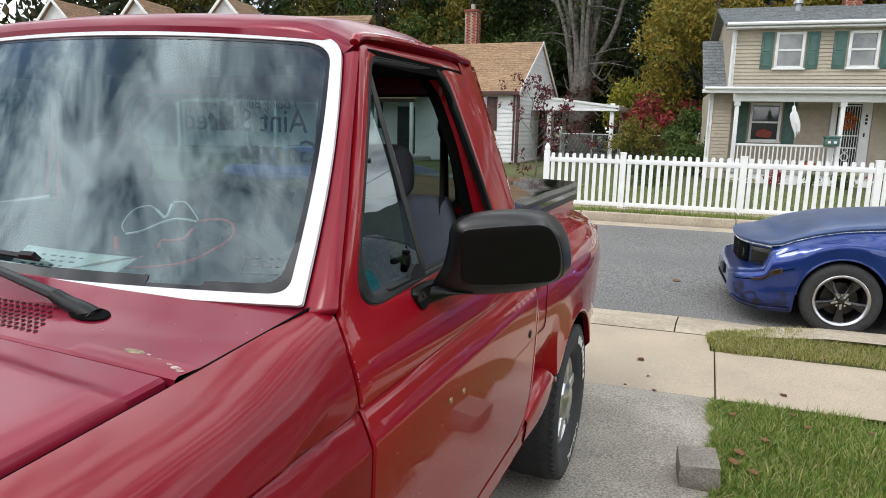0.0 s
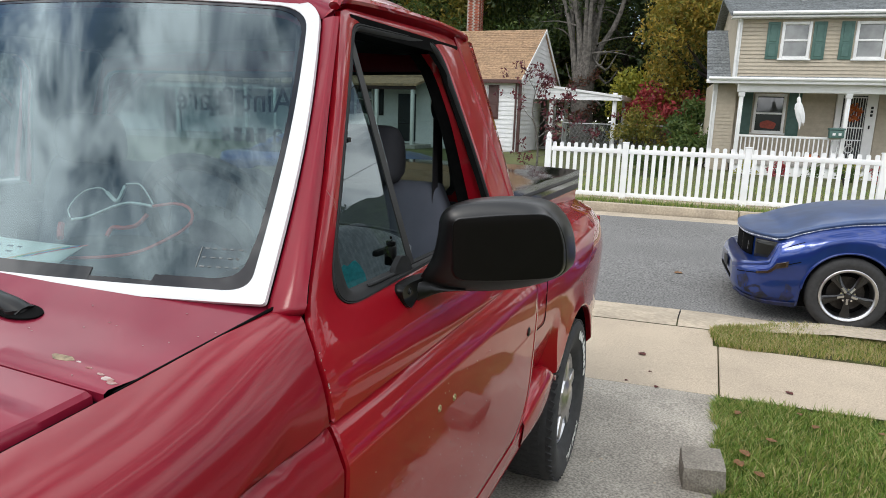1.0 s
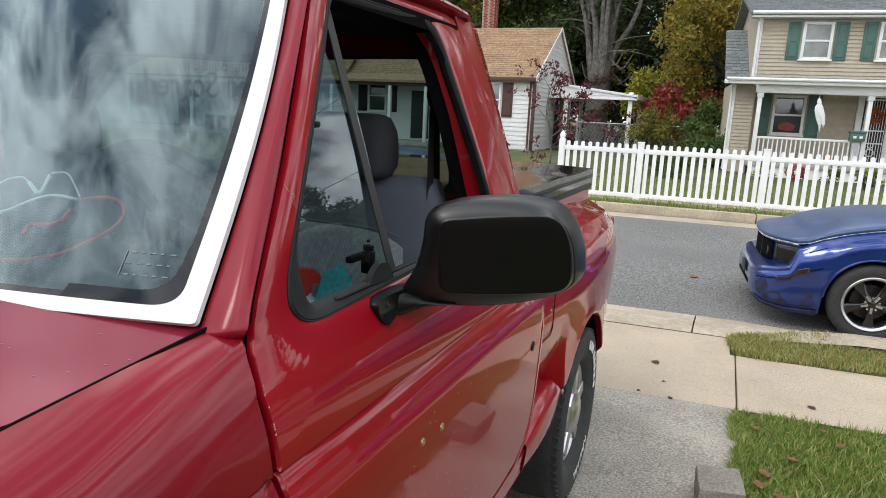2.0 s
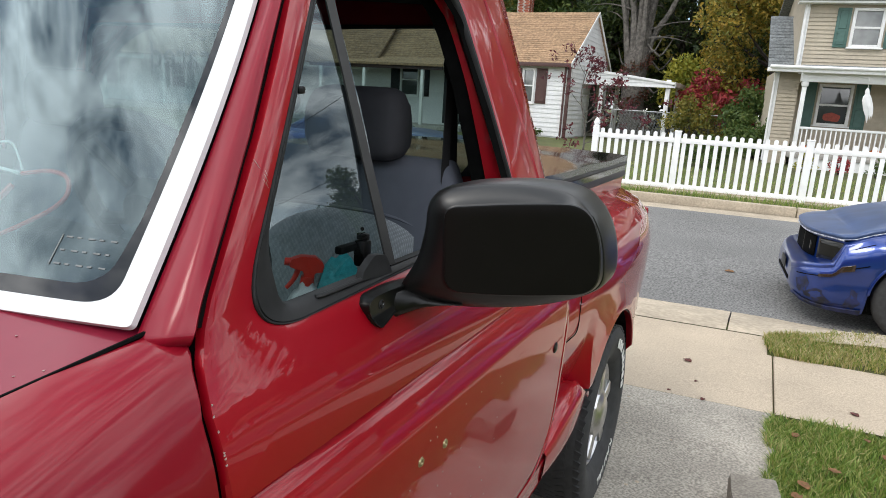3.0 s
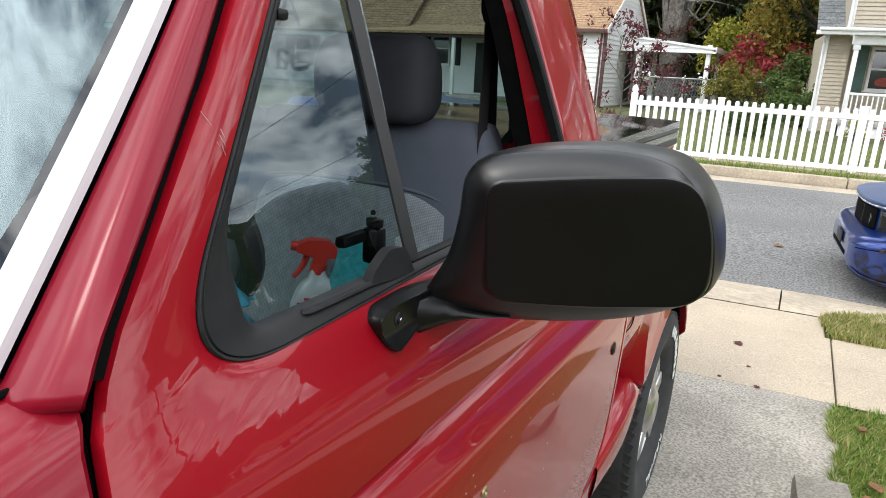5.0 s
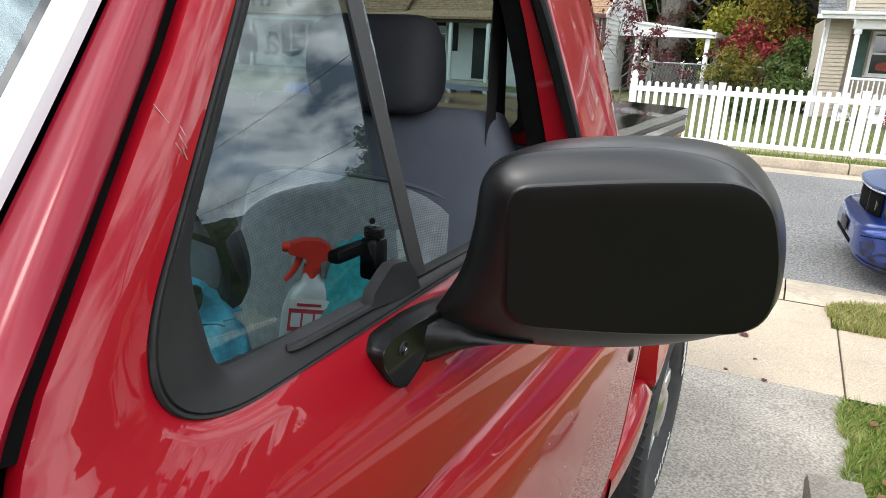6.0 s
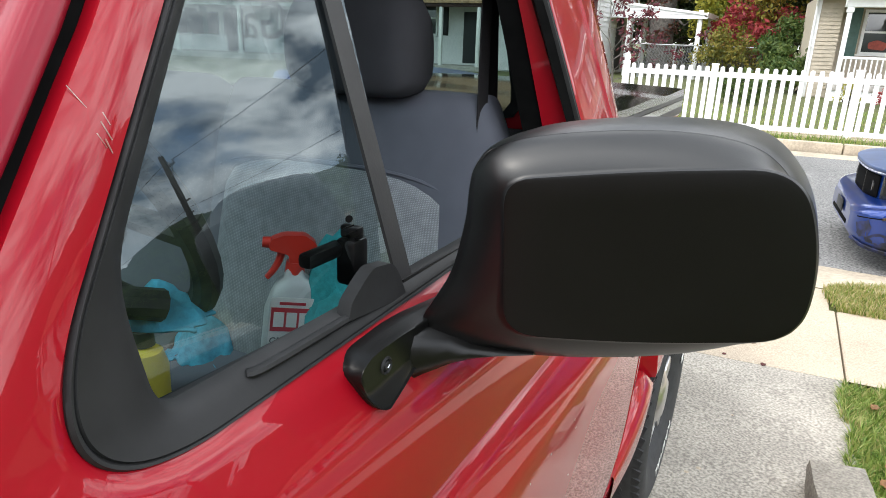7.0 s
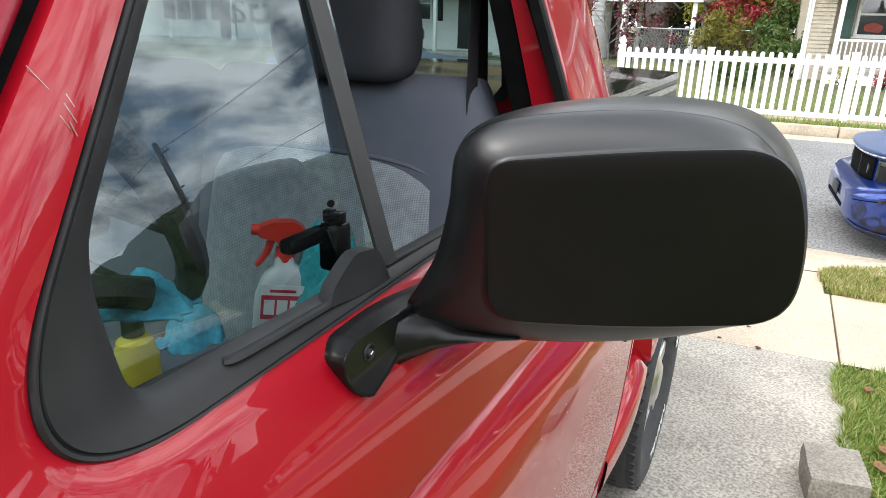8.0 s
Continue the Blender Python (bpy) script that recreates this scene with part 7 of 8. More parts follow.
def clapboards(parent, x0, x1, z0, z1, y, mat, step=0.125, holes=(), facing=-1, wall="wall", slope=None, along="x"):
    """A wall of lapped boards round rectangular holes (x0, x1, z0, z1); slope(z) gives the run for a gable."""
    n = int(round((z1 - z0) / step))
    back = []
    for i in range(n):
        a, b = z0 + (z1 - z0) * i / n, z0 + (z1 - z0) * (i + 1) / n
        runs = [slope((a + b) / 2) if slope else (x0, x1)]
        for h in holes:
            if h[2] < b - 0.02 and h[3] > a + 0.02:
                nxt = []
                for r in runs:
                    if h[0] > r[0]:
                        nxt.append((r[0], min(r[1], h[0])))
                    if h[1] < r[1]:
                        nxt.append((max(r[0], h[1]), r[1]))
                runs = [r for r in nxt if r[1] - r[0] > 0.01]
        for r in runs:
            if r[1] - r[0] < 0.02:
                continue
            d = facing
            pts = [(r[0], y, a), (r[1], y, a), (r[1], y + d * 0.030, a), (r[0], y + d * 0.030, a), (r[0], y, b), (r[1], y, b), (r[1], y + d * 0.004, b), (r[0], y + d * 0.004, b)]
            if along == "y":
                pts = [(p[1], p[0], p[2]) for p in pts]
            part("board", (pts, [(0, 1, 2, 3), (4, 7, 6, 5), (3, 2, 6, 7), (0, 4, 5, 1), (0, 3, 7, 4), (1, 5, 6, 2)]), mat, parent, smooth=0)


def house_window(house, x0, x1, z0, z1, y, recess=0.05, curtain=True, facing=-1, dark=False):
    w = new("window")
    w.parent = house
    f = 0.085
    for a, b, c, d in ((x0, x0 + f, z0, z1), (x1 - f, x1, z0, z1), (x0 + f, x1 - f, z1 - f, z1), (x0 + f, x1 - f, z0, z0 + f * .8)):
        part("frame", block(a, b, y - 0.05, y + 0.06, c, d, 0.008), TRIMWHITE, w)
    part("sill", block(x0 - 0.05, x1 + 0.05, y - 0.09, y + 0.02, z0 - 0.05, z0, 0.008), TRIMWHITE, w)
    zm = (z0 + z1) / 2
    part("meeting_rail", block(x0 + f, x1 - f, y - 0.015, y + 0.03, zm - 0.03, zm + 0.03, 0.006), TRIMWHITE, w)
    for a, b in ((z0 + f * .8, zm - 0.03), (zm + 0.03, z1 - f)):
        part("pane", block(x0 + f, x1 - f, y + 0.02, y + 0.03, a, b), HOUSEGLASS if dark else PANELIGHT, w)
    return w


PANELIGHT = material("window_pane_with_blind", (0.17, 0.18, 0.175), 0.06, 0.0, 0.35, 2.5, coat=1.0)


def shutter(house, x0, x1, z0, z1, y, mat):
    s = new("shutter")
    s.parent = house
    part("shutter_panel", block(x0, x1, y - 0.035, y, z0, z1, 0.006), mat, s)
    zm = z0 + (z1 - z0) * 0.45
    for a, b in ((z0 + 0.08, zm - 0.03), (zm + 0.03, z1 - 0.08)):
        part("raised_panel", block(x0 + 0.07, x1 - 0.07, y - 0.047, y - 0.03, a, b, 0.012, 1), mat, s)


def shingle_slope(house, p00, p10, p01, rows, cols, mat, name="roof", thick=0.08):
    """A roof slope with courses of shingles; p00-p10 along the eave, p00-p01 up the slope."""
    o, u, v = Vector(p00), Vector(p10) - Vector(p00), Vector(p01) - Vector(p00)
    nrm = u.cross(v).normalized()
    if nrm.z < 0:
        nrm = -nrm
    V = [o, o + u, o + u + v, o + v]
    V += [p - nrm * thick for p in V]
    r = part(name, (V, [(0, 1, 2, 3), (7, 6, 5, 4), (0, 4, 5, 1), (1, 5, 6, 2), (2, 6, 7, 3), (3, 7, 4, 0)]), mat, house, smooth=0)
    rng = random.Random(rows * 31 + cols)
    VV, FF = [], []
    for j in range(rows):
        cuts = sorted([0, 1] + [min(0.999, max(0.001, (k + rng.uniform(-.3, .3)) / cols)) for k in range(1, cols)])
        for a, b in zip(cuts, cuts[1:]):
            i = len(VV)
            lo, hi = j / rows, min(1.0, (j + 1.05) / rows)
            t = 0.012 + rng.uniform(0, 0.006)
            VV += [o + u * a + v * lo + nrm * 0.002, o + u * b + v * lo + nrm * 0.002, o + u * b + v * lo + nrm * t, o + u * a + v * lo + nrm * t, o + u * b + v * hi + nrm * 0.003, o + u * a + v * hi + nrm * 0.003]
            FF += [(0 + i, 1 + i, 2 + i, 3 + i), (3 + i, 2 + i, 4 + i, 5 + i)]
    tagged(part("shingles", (VV, FF), mat_island(mat), r, smooth=0), "overlapping asphalt shingles", kind="stuff")
    return r


ISLAND = {}


def mat_island(mat):
    """The same shingle, its tint changing from piece to piece of a joined mesh."""
    if mat.name not in ISLAND:
        m = mat.copy()
        n, l = m.node_tree.nodes, m.node_tree.links
        for nd in list(n):
            if nd.bl_idname == "ShaderNodeObjectInfo":
                g = n.new("ShaderNodeNewGeometry")
                for lk in list(nd.outputs["Random"].links):
                    l.new(g.outputs["Random Per Island"], lk.to_socket)
                n.remove(nd)
        ISLAND[mat.name] = m
    return ISLAND[mat.name]


def chimney(house, x, y, z0, z1, w):
    c = part("chimney", block(x - w / 2 + .01, x + w / 2 - .01, y - w / 2 + .01, y + w / 2 - .01, z0, z1), MORTAR, house, "red brick chimney")
    me = bpy.data.meshes.new("brick")
    b = block(-0.10, 0.10, -0.05, 0.05, -0.031, 0.031, 0.004, 1)
    b.to_mesh(me)
    b.free()
    me.materials.append(BRICK)
    n = int((z1 - z0) / 0.075)
    per = max(2, int(w / 0.21))
    for i in range(n):
        z = z0 + 0.04 + i * 0.075
        if n * per * 4 > 300 and z < z1 - 1.6:
            continue
        for k in range(per):
            off = -w / 2 + (k + 0.5 + (0.25 if i % 2 else -0.0)) * w / per - (0.02 if i % 2 else 0)
            for m in (pose(x + off, y - w / 2 + .04, z), pose(x + w / 2 - .04, y + off, z, 0, 0, 90), pose(x - w / 2 + .04, y + off, z, 0, 0, 90)):
                shared("brick", me, c, m)
    part("chimney_cap", block(x - w / 2 - .05, x + w / 2 + .05, y - w / 2 - .05, y + w / 2 + .05, z1, z1 + 0.12, 0.02), BRICK, house)
    part("chimney_pot", turned([(0, 0.12), (0.3, 0.10), (0.3, 0.08)], 12, "z", (x, y, z1 + .1)), MORTAR, house)


def make_tan_house():
    h = thing("tan_house", "two-storey tan clapboard house with porch and green shutters", "house",
              Matrix.Translation((0, 22, 0)) @ STREET)
    R = 9.4
    g = 0.25
    # upper storey
    part("wall", block(0.78, R, 0.03, 7.0, 3.05, 4.98), SIDING_TAN, h)
    wins = ((2.02, 2.84, 3.76, 4.84), (4.02, 4.84, 3.76, 4.84), (6.0, 6.82, 3.76, 4.84))
    clapboards(h, 0.90, R, 3.20, 4.92, 0.02, SIDING_TAN, 0.115, wins)
    part("corner_board", block(0.76, 0.90, -0.03, 0.05, 3.12, 4.95, 0.01), TRIMWHITE, h)
    for w in wins:
        house_window(h, *w, 0.0)
        shutter(h, w[0] - 0.40, w[0] - 0.05, w[2] - 0.02, w[3], 0.0, GREENPAINT)
        shutter(h, w[1] + 0.05, w[1] + 0.40, w[2] - 0.02, w[3], 0.0, GREENPAINT)
    part("fascia", block(0.55, R, -0.34, -0.28, 4.93, 5.08, 0.01), TRIMWHITE, h)
    part("soffit", block(0.55, R, -0.29, 0.05, 4.93, 4.97), TRIMWHITE, h)
    part("gutter", tube([(0.55, -0.36, 5.06), (R, -0.36, 5.06)], 0.055, 8), TRIMWHITE, h)
    part("downpipe", tube([(0.82, -0.33, 5.0), (0.80, -0.08, 4.85), (0.80, -0.08, 3.2)], 0.035, 8), TRIMWHITE, h)
    shingle_slope(h, (0.50, -0.38, 5.06), (R, -0.38, 5.06), (0.50, 3.4, 6.15), 22, 40, SHINGLE_GREY)
    shingle_slope(h, (0.50, 7.2, 5.06), (R, 7.2, 5.06), (0.50, 3.4, 6.15), 4, 8, SHINGLE_GREY)
    part("gable_wall", ([(0.80, 0.05, 4.9), (0.80, 7.0, 4.9), (0.80, 3.4, 6.1), (0.95, 0.05, 4.9), (0.95, 7, 4.9), (0.95, 3.4, 6.1)], [(0, 1, 2), (5, 4, 3), (0, 3, 4, 1), (1, 4, 5, 2), (2, 5, 3, 0)]), SIDING_TAN, h, smooth=0)
    chimney(h, 4.75, 3.4, 5.7, 7.0, 0.5)
    part("roof_vent", turned([(0, 0.10), (0.25, 0.10), (0.25, 0.17), (0.38, 0.12), (0.42, 0.001)], 12, "z", (2.9, 2.2, 5.78)), METALGREY, h)
    # porch: beam, roof edge, posts, floor, rail
    part("porch_beam", block(0.95, R, -0.25, 0.0, 2.74, 3.02, 0.01), TRIMWHITE, h)
    part("porch_fascia", block(0.10, R, -0.50, -0.42, 2.98, 3.14, 0.01), TRIMWHITE, h)
    part("porch_ceiling", block(0.95, R, -0.45, 2.0, 3.00, 3.05), TRIMWHITE, h)
    part("porch_gutter", tube([(0.05, -0.53, 3.12), (R, -0.53, 3.12)], 0.05, 8), TRIMWHITE, h)
    part("roof", block(0.9, R, -0.5, 0.03, 3.12, 3.20, 0.02), SHINGLE_GREY, h)
    part("porch_floor", block(0.95, R, -0.35, 2.0, 0.50, 0.66, 0.01), PORCHWOOD, h)
    part("porch_skirt", block(1.0, R, -0.30, -0.26, 0.05, 0.52), TRIMWHITE, h)
    for x in (1.08, 4.05, 7.2):
        p = new("porch_post")
        p.parent = h
        part("shaft", block(x - 0.06, x + 0.06, -0.22, -0.10, 0.66, 2.74, 0.012), TRIMWHITE, p)
        part("base", block(x - 0.08, x + 0.08, -0.24, -0.08, 0.66, 0.86, 0.01), TRIMWHITE, p)
        part("capital", block(x - 0.09, x + 0.09, -0.25, -0.07, 2.60, 2.74, 0.012), TRIMWHITE, p)
    rail = new("porch_railing")
    rail.parent = h
    for z in (0.78, 1.40):
        part("rail", block(1.14, 3.99, -0.20, -0.12, z - 0.035, z + 0.035, 0.01), TRIMWHITE, rail)
    bal = bpy.data.meshes.new("baluster")
    b = block(-0.018, 0.018, -0.018, 0.018, 0.0, 0.57, 0.004, 1)
    b.to_mesh(bal)
    b.free()
    bal.materials.append(TRIMWHITE)
    for i in range(22):
        shared("baluster", bal, rail, pose(1.22 + 0.129 * i, -0.16, 0.80))
    # lower wall under the porch
    part("wall", block(1.0, R, 1.83, 7.0, 0.1, 3.05), SIDING_TAN, h)
    pwin = (1.72, 2.70, 1.50, 2.78)
    door = (4.38, 5.02, 0.70, 2.78)
    clapboards(h, 1.0, R, 0.66, 3.0, 1.82, SIDING_TAN, 0.115, (pwin, (4.15, 5.40, 0.66, 2.9), (7.0, 8.0, 1.5, 2.78)))
    house_window(h, *pwin, 1.80, dark=True)
    house_window(h, 7.0, 8.0, 1.5, 2.78, 1.80, dark=True)
    shutter(h, 1.27, 1.66, 1.42, 2.82, 1.80, GREENPAINT)
    shutter(h, 2.76, 3.15, 1.42, 2.82, 1.80, GREENPAINT)
    # window sign: unreadable red shape
    part("window_decoration", slab(rounded([(1.98, 1.66), (2.42, 1.62), (2.48, 1.82), (2.2, 1.92), (1.96, 1.84)], 0.07, 4), 0.01, lambda a, c, d: Vector((a, 1.812 + d, c))), PUMPKINDIM, h)
    # entrance
    dr = new("entrance_door")
    dr.parent = h
    for a, b, c, d in ((4.18, 4.36, 0.66, 2.9), (5.06, 5.36, 0.66, 2.9), (4.36, 5.06, 2.78, 2.9)):
        part("door_surround", block(a, b, 1.74, 1.84, c, d, 0.01), TRIMWHITE, dr)
    part("door_leaf", block(4.36, 5.06, 1.80, 1.84, 0.66, 2.78), DARKDOOR, dr, "dark door behind white security grille")
    for x in [4.42 + 0.075 * i for i in range(9)]:
        part("grille_bar", block(x - 0.008, x + 0.008, 1.76, 1.775, 0.72, 2.74), TRIMWHITE, dr)
    for z in (0.74, 1.35, 1.75, 2.72):
        part("grille_bar", block(4.38, 5.04, 1.757, 1.773, z - 0.02, z + 0.02), TRIMWHITE, dr)
    part("grille_scroll", turned([(1.756, 0.10), (1.75, 0.115), (1.756, 0.13)], 18, "y", (4.71, 0, 1.05)), TRIMWHITE, dr)
    part("grille_scroll", turned([(1.756, 0.06), (1.75, 0.075), (1.756, 0.09)], 18, "y", (4.71, 0, 1.28)), TRIMWHITE, dr)
    # house number becomes plain bars
    for z in (2.40, 2.28, 2.16):
        part("number_bar", block(5.18, 5.25, 1.725, 1.742, z - 0.04, z + 0.04), BLACKPLASTIC, h)
    part("door_bell", block(5.17, 5.22, 1.72, 1.742, 1.72, 1.84, 0.01), BLACKPLASTIC, h)
    # left wing under its own grey slope
    part("wing_wall", block(0.40, 1.02, 0.75, 5.5, 0.05, 3.12), SIDING_TAN, h)
    clapboards(h, 0.42, 1.02, 0.25, 3.08, 0.74, SIDING_TAN, 0.115)
    part("corner_board", block(0.34, 0.44, 0.69, 0.80, 0.2, 3.08, 0.01), TRIMWHITE, h)
    shingle_slope(h, (0.06, 0.35, 3.10), (0.80, 0.35, 3.10), (0.10, 3.6, 5.05), 16, 5, SHINGLE_GREY)
    part("fascia", block(0.04, 0.95, 0.28, 0.36, 3.02, 3.14, 0.01), TRIMWHITE, h)
    part("downpipe", tube([(0.30, 0.45, 3.0), (0.32, 0.66, 2.8), (0.32, 0.66, 0.3)], 0.035, 8), TRIMWHITE, h)
    M = h.matrix_world.copy()

    # things on the porch
    def porch_thing(name, label, category):
        return thing(name, label, category, M.copy())
    gh = porch_thing("hanging_ghost", "white cloth figure hanging from the porch beam", "decoration")
    rows = []
    for z, r, dx in ((2.62, 0.015, 0), (2.58, 0.045, 0.0), (2.52, 0.060, 0.005), (2.45, 0.055, 0.02), (2.36, 0.105, 0.03), (2.24, 0.125, 0.05), (2.12, 0.120, 0.09), (2.00, 0.085, 0.14), (1.88, 0.060, 0.17)):
        f = (2.62 - z) / 0.74
        rows.append([Vector((2.66 + dx + r * (1 + 0.30 * f * math.sin(6 * a)) * math.cos(a), -0.42 + 0.5 * r * math.sin(a), z - 0.30 * f * f * max(0.0, noise.noise((3 * math.cos(a), 3 * math.sin(a), 1))) - 0.05 * f * math.sin(7 * a))) for a in [2 * math.pi * i / 36 for i in range(36)]])
    part("cloth", loft(rows, close_v=True), GHOSTCLOTH, gh)
    part("string", tube([(2.66, -0.42, 2.62), (2.66, -0.42, 2.98)], 0.006, 5), GHOSTCLOTH, gh)
    # green mailbox at the rail: lidded box with two latches
    mb = porch_thing("planter_box", "dark green mailbox on the porch rail", "planter")
    part("box", block(3.62, 4.02, -0.42, -0.20, 1.42, 1.66, 0.02), GREENPAINT, mb)
    part("box_lid", block(3.60, 4.04, -0.44, -0.18, 1.66, 1.72, 0.015), GREENPAINT, mb)
    for x in (3.74, 3.90):
        part("latch", block(x - .04, x + .04, -0.435, -0.415, 1.50, 1.57), TRIMWHITE, mb)
    wr = porch_thing("door_wreath", "orange autumn wreath on the entrance door", "wreath")
    rng = random.Random(2)
    V, F = [], []
    for i in range(260):
        a, rr = rng.uniform(0, 6.283), 0.17 + rng.gauss(0, 0.045)
        c = Vector((4.71 + rr * math.cos(a), 1.73 + rng.uniform(-.04, .02), 2.22 + rr * 1.15 * math.sin(a)))
        d, e = Vector((rng.uniform(-1, 1), rng.uniform(-.4, .4), rng.uniform(-1, 1))).normalized() * .045, Vector((rng.uniform(-1, 1), rng.uniform(-.4, .4), rng.uniform(-1, 1))).normalized() * .03
        i0 = len(V)
        V += [c - d, c + e, c + d, c - e]
        F.append((i0, i0 + 1, i0 + 2, i0 + 3))
    part("leaves", (V, F), leaves("wreath_leaves", (0.40, 0.08, 0.02), (0.55, 0.16, 0.03), (0.30, 0.05, 0.02)), wr, smooth=0)
    for x, z, s in ((1.45, 0.66, .13), (3.3, 0.66, .15), (3.55, 0.66, .11)):
        pk = porch_thing("pumpkin", "orange ribbed pumpkin on the porch floor", "pumpkin")
        rows = []
        for i in range(33):
            a = 2 * math.pi * i / 32
            rr = 1 + 0.10 * abs(math.sin(4 * a))
            rows.append([Vector((x + s * rr * math.sin(t) * math.cos(a), 0.3 + s * rr * math.sin(t) * math.sin(a), z + s * 0.8 * (1 - math.cos(t)))) for t in [math.pi * j / 10 for j in range(11)]])
        part("fruit", loft(rows), PUMPKIN, pk)
        part("stalk", tube([(x, .3, z + s * 1.55), (x + .02, .3, z + s * 1.9)], 0.016, 6), BROWNPAINT, pk)


def make_white_house():
    h = thing("white_house", "small white clapboard house with tan roof and carport", "house")
    X0, X1, Y0, Y1 = -20.0, -7.46, 27.0, 34.0
    eave, ridge = 3.42, 5.78
    part("wall", block(X0 + .05, X1 - .03, Y0 + .03, Y1, 0.1, eave), SIDING_WHITE, h)
    wins = ((-9.55, -8.98, 1.64, 3.10), (-15.6, -14.6, 1.64, 3.10))
    clapboards(h, X0, X1 - 0.1, 0.30, eave - .05, Y0 + 0.02, SIDING_WHITE, 0.19, wins)
    for w in wins:
        porch = w[0] < -12
        house_window(h, *w, Y0, dark=porch)
        shutter(h, w[0] - 0.52, w[0] - .04, w[2], w[3], Y0, BLACKPLASTIC if porch else BROWNPAINT)
        shutter(h, w[1] + 0.06, w[1] + 0.54, w[2], w[3], Y0, BLACKPLASTIC if porch else BROWNPAINT)
    # columned porch before the far half of the front
    part("porch_roof", ([(X0, 25.2, 3.02), (-11.6, 25.2, 3.02), (-11.6, 26.7, 3.36), (X0, 26.7, 3.36), (X0, 25.2, 2.92), (-11.6, 25.2, 2.92), (-11.6, 26.7, 3.26), (X0, 26.7, 3.26)], [(0, 1, 2, 3), (7, 6, 5, 4), (0, 4, 5, 1), (1, 5, 6, 2), (2, 6, 7, 3), (3, 7, 4, 0)]), SHINGLE_TAN, h, smooth=0)
    part("porch_beam", block(X0, -11.7, 25.35, 25.47, 2.78, 2.93, 0.01), BROWNPAINT, h)
    part("porch_floor", block(X0, -11.6, 25.2, 27.0, 0.1, 0.42, 0.02), PORCHWOOD, h)
    for x in (-19.0, -16.6, -13.6, -11.85):
        part("porch_post", block(x - .07, x + .07, 25.34, 25.48, 0.42, 2.78, 0.01), TRIMWHITE, h)
    part("entrance_door", block(-13.3, -12.4, Y0 - .03, Y0 + .01, 0.5, 2.65, 0.01), DARKDOOR, h)
    mid = (Y0 + Y1) / 2
    def run(z):
        if z < eave:
            return (Y0 + 0.02, Y1)
        k = (z - eave) / (ridge - eave)
        return (Y0 + (mid - Y0) * k, Y1 - (Y1 - mid) * k)
    clapboards(h, Y0, Y1, 0.30, ridge - 0.1, X1 - 0.02, SIDING_WHITE, 0.19, ((30.6, 31.7, 1.0, 2.9), (32.6, 33.4, 1.2, 2.7)), facing=1, slope=run, along="y")
    part("gable_wall", ([(X1 - .2, Y0 + .1, eave), (X1 - .2, Y1, eave), (X1 - .2, mid, ridge), (X1 - .03, Y0 + .1, eave), (X1 - .03, Y1, eave), (X1 - .03, mid, ridge)], [(0, 1, 2), (5, 4, 3), (0, 3, 4, 1), (1, 4, 5, 2), (2, 5, 3, 0)]), SIDING_WHITE, h, smooth=0)
    part("corner_board", block(X1 - 0.12, X1 + 0.01, Y0 - 0.02, Y0 + 0.10, 0.25, eave, 0.01), BROWNPAINT, h)
    part("downpipe", tube([(X1 - .2, Y0 - .25, eave - .02), (X1 - .2, Y0 - .06, eave - .25), (X1 - .2, Y0 - .06, 0.35)], 0.045, 8), BROWNPAINT, h)
    part("side_window", block(X1 - .02, X1 + .03, 32.6, 33.4, 1.2, 2.7), HOUSEGLASS, h)
    part("side_door", block(X1 - .02, X1 + .03, 30.6, 31.7, 0.4, 2.9), DARKDOOR, h)
    shingle_slope(h, (X0 - .3, Y0 - .35, eave - .10), (X1 + .10, Y0 - .35, eave - .10), (X0 - .3, mid, ridge + .05), 26, 34, SHINGLE_TAN)
    shingle_slope(h, (X0 - .3, Y1 + .35, eave - .10), (X1 + .10, Y1 + .35, eave - .10), (X0 - .3, mid, ridge + .05), 5, 8, SHINGLE_TAN)
    part("eave_board", block(X0 - .3, X1 + .10, Y0 - .37, Y0 - .32, eave - .26, eave - .10, 0.01), BROWNPAINT, h)
    for s, y in ((1, Y0 - .35), (-1, Y1 + .35)):
        part("rake_board", ribbon([(X1 + .11, y, eave - .16), (X1 + .11, mid, ridge - .02)], (0.03, 0, 0), (0, 0, 0.16)), TRIMWHITE, h)
    chimney(h, -11.1, mid + 0.4, 5.0, 7.35, 0.62)
    # carport: a thin sloping roof on posts
    c = new("carport")
    c.parent = h
    V = []
    xa, xb, ya, yb = X1 + .03, -3.55, 29.2, 32.8
    for t in (0.0, -0.10):
        V += [(xa, ya, 3.32 + t), (xb, ya, 2.84 + t), (xb, yb, 2.84 + t), (xa, yb, 3.32 + t)]
    part("carport_roof", (V, [(0, 1, 2, 3), (7, 6, 5, 4), (0, 4, 5, 1), (1, 5, 6, 2), (2, 6, 7, 3), (3, 7, 4, 0)]), TRIMWHITE, c, smooth=0)
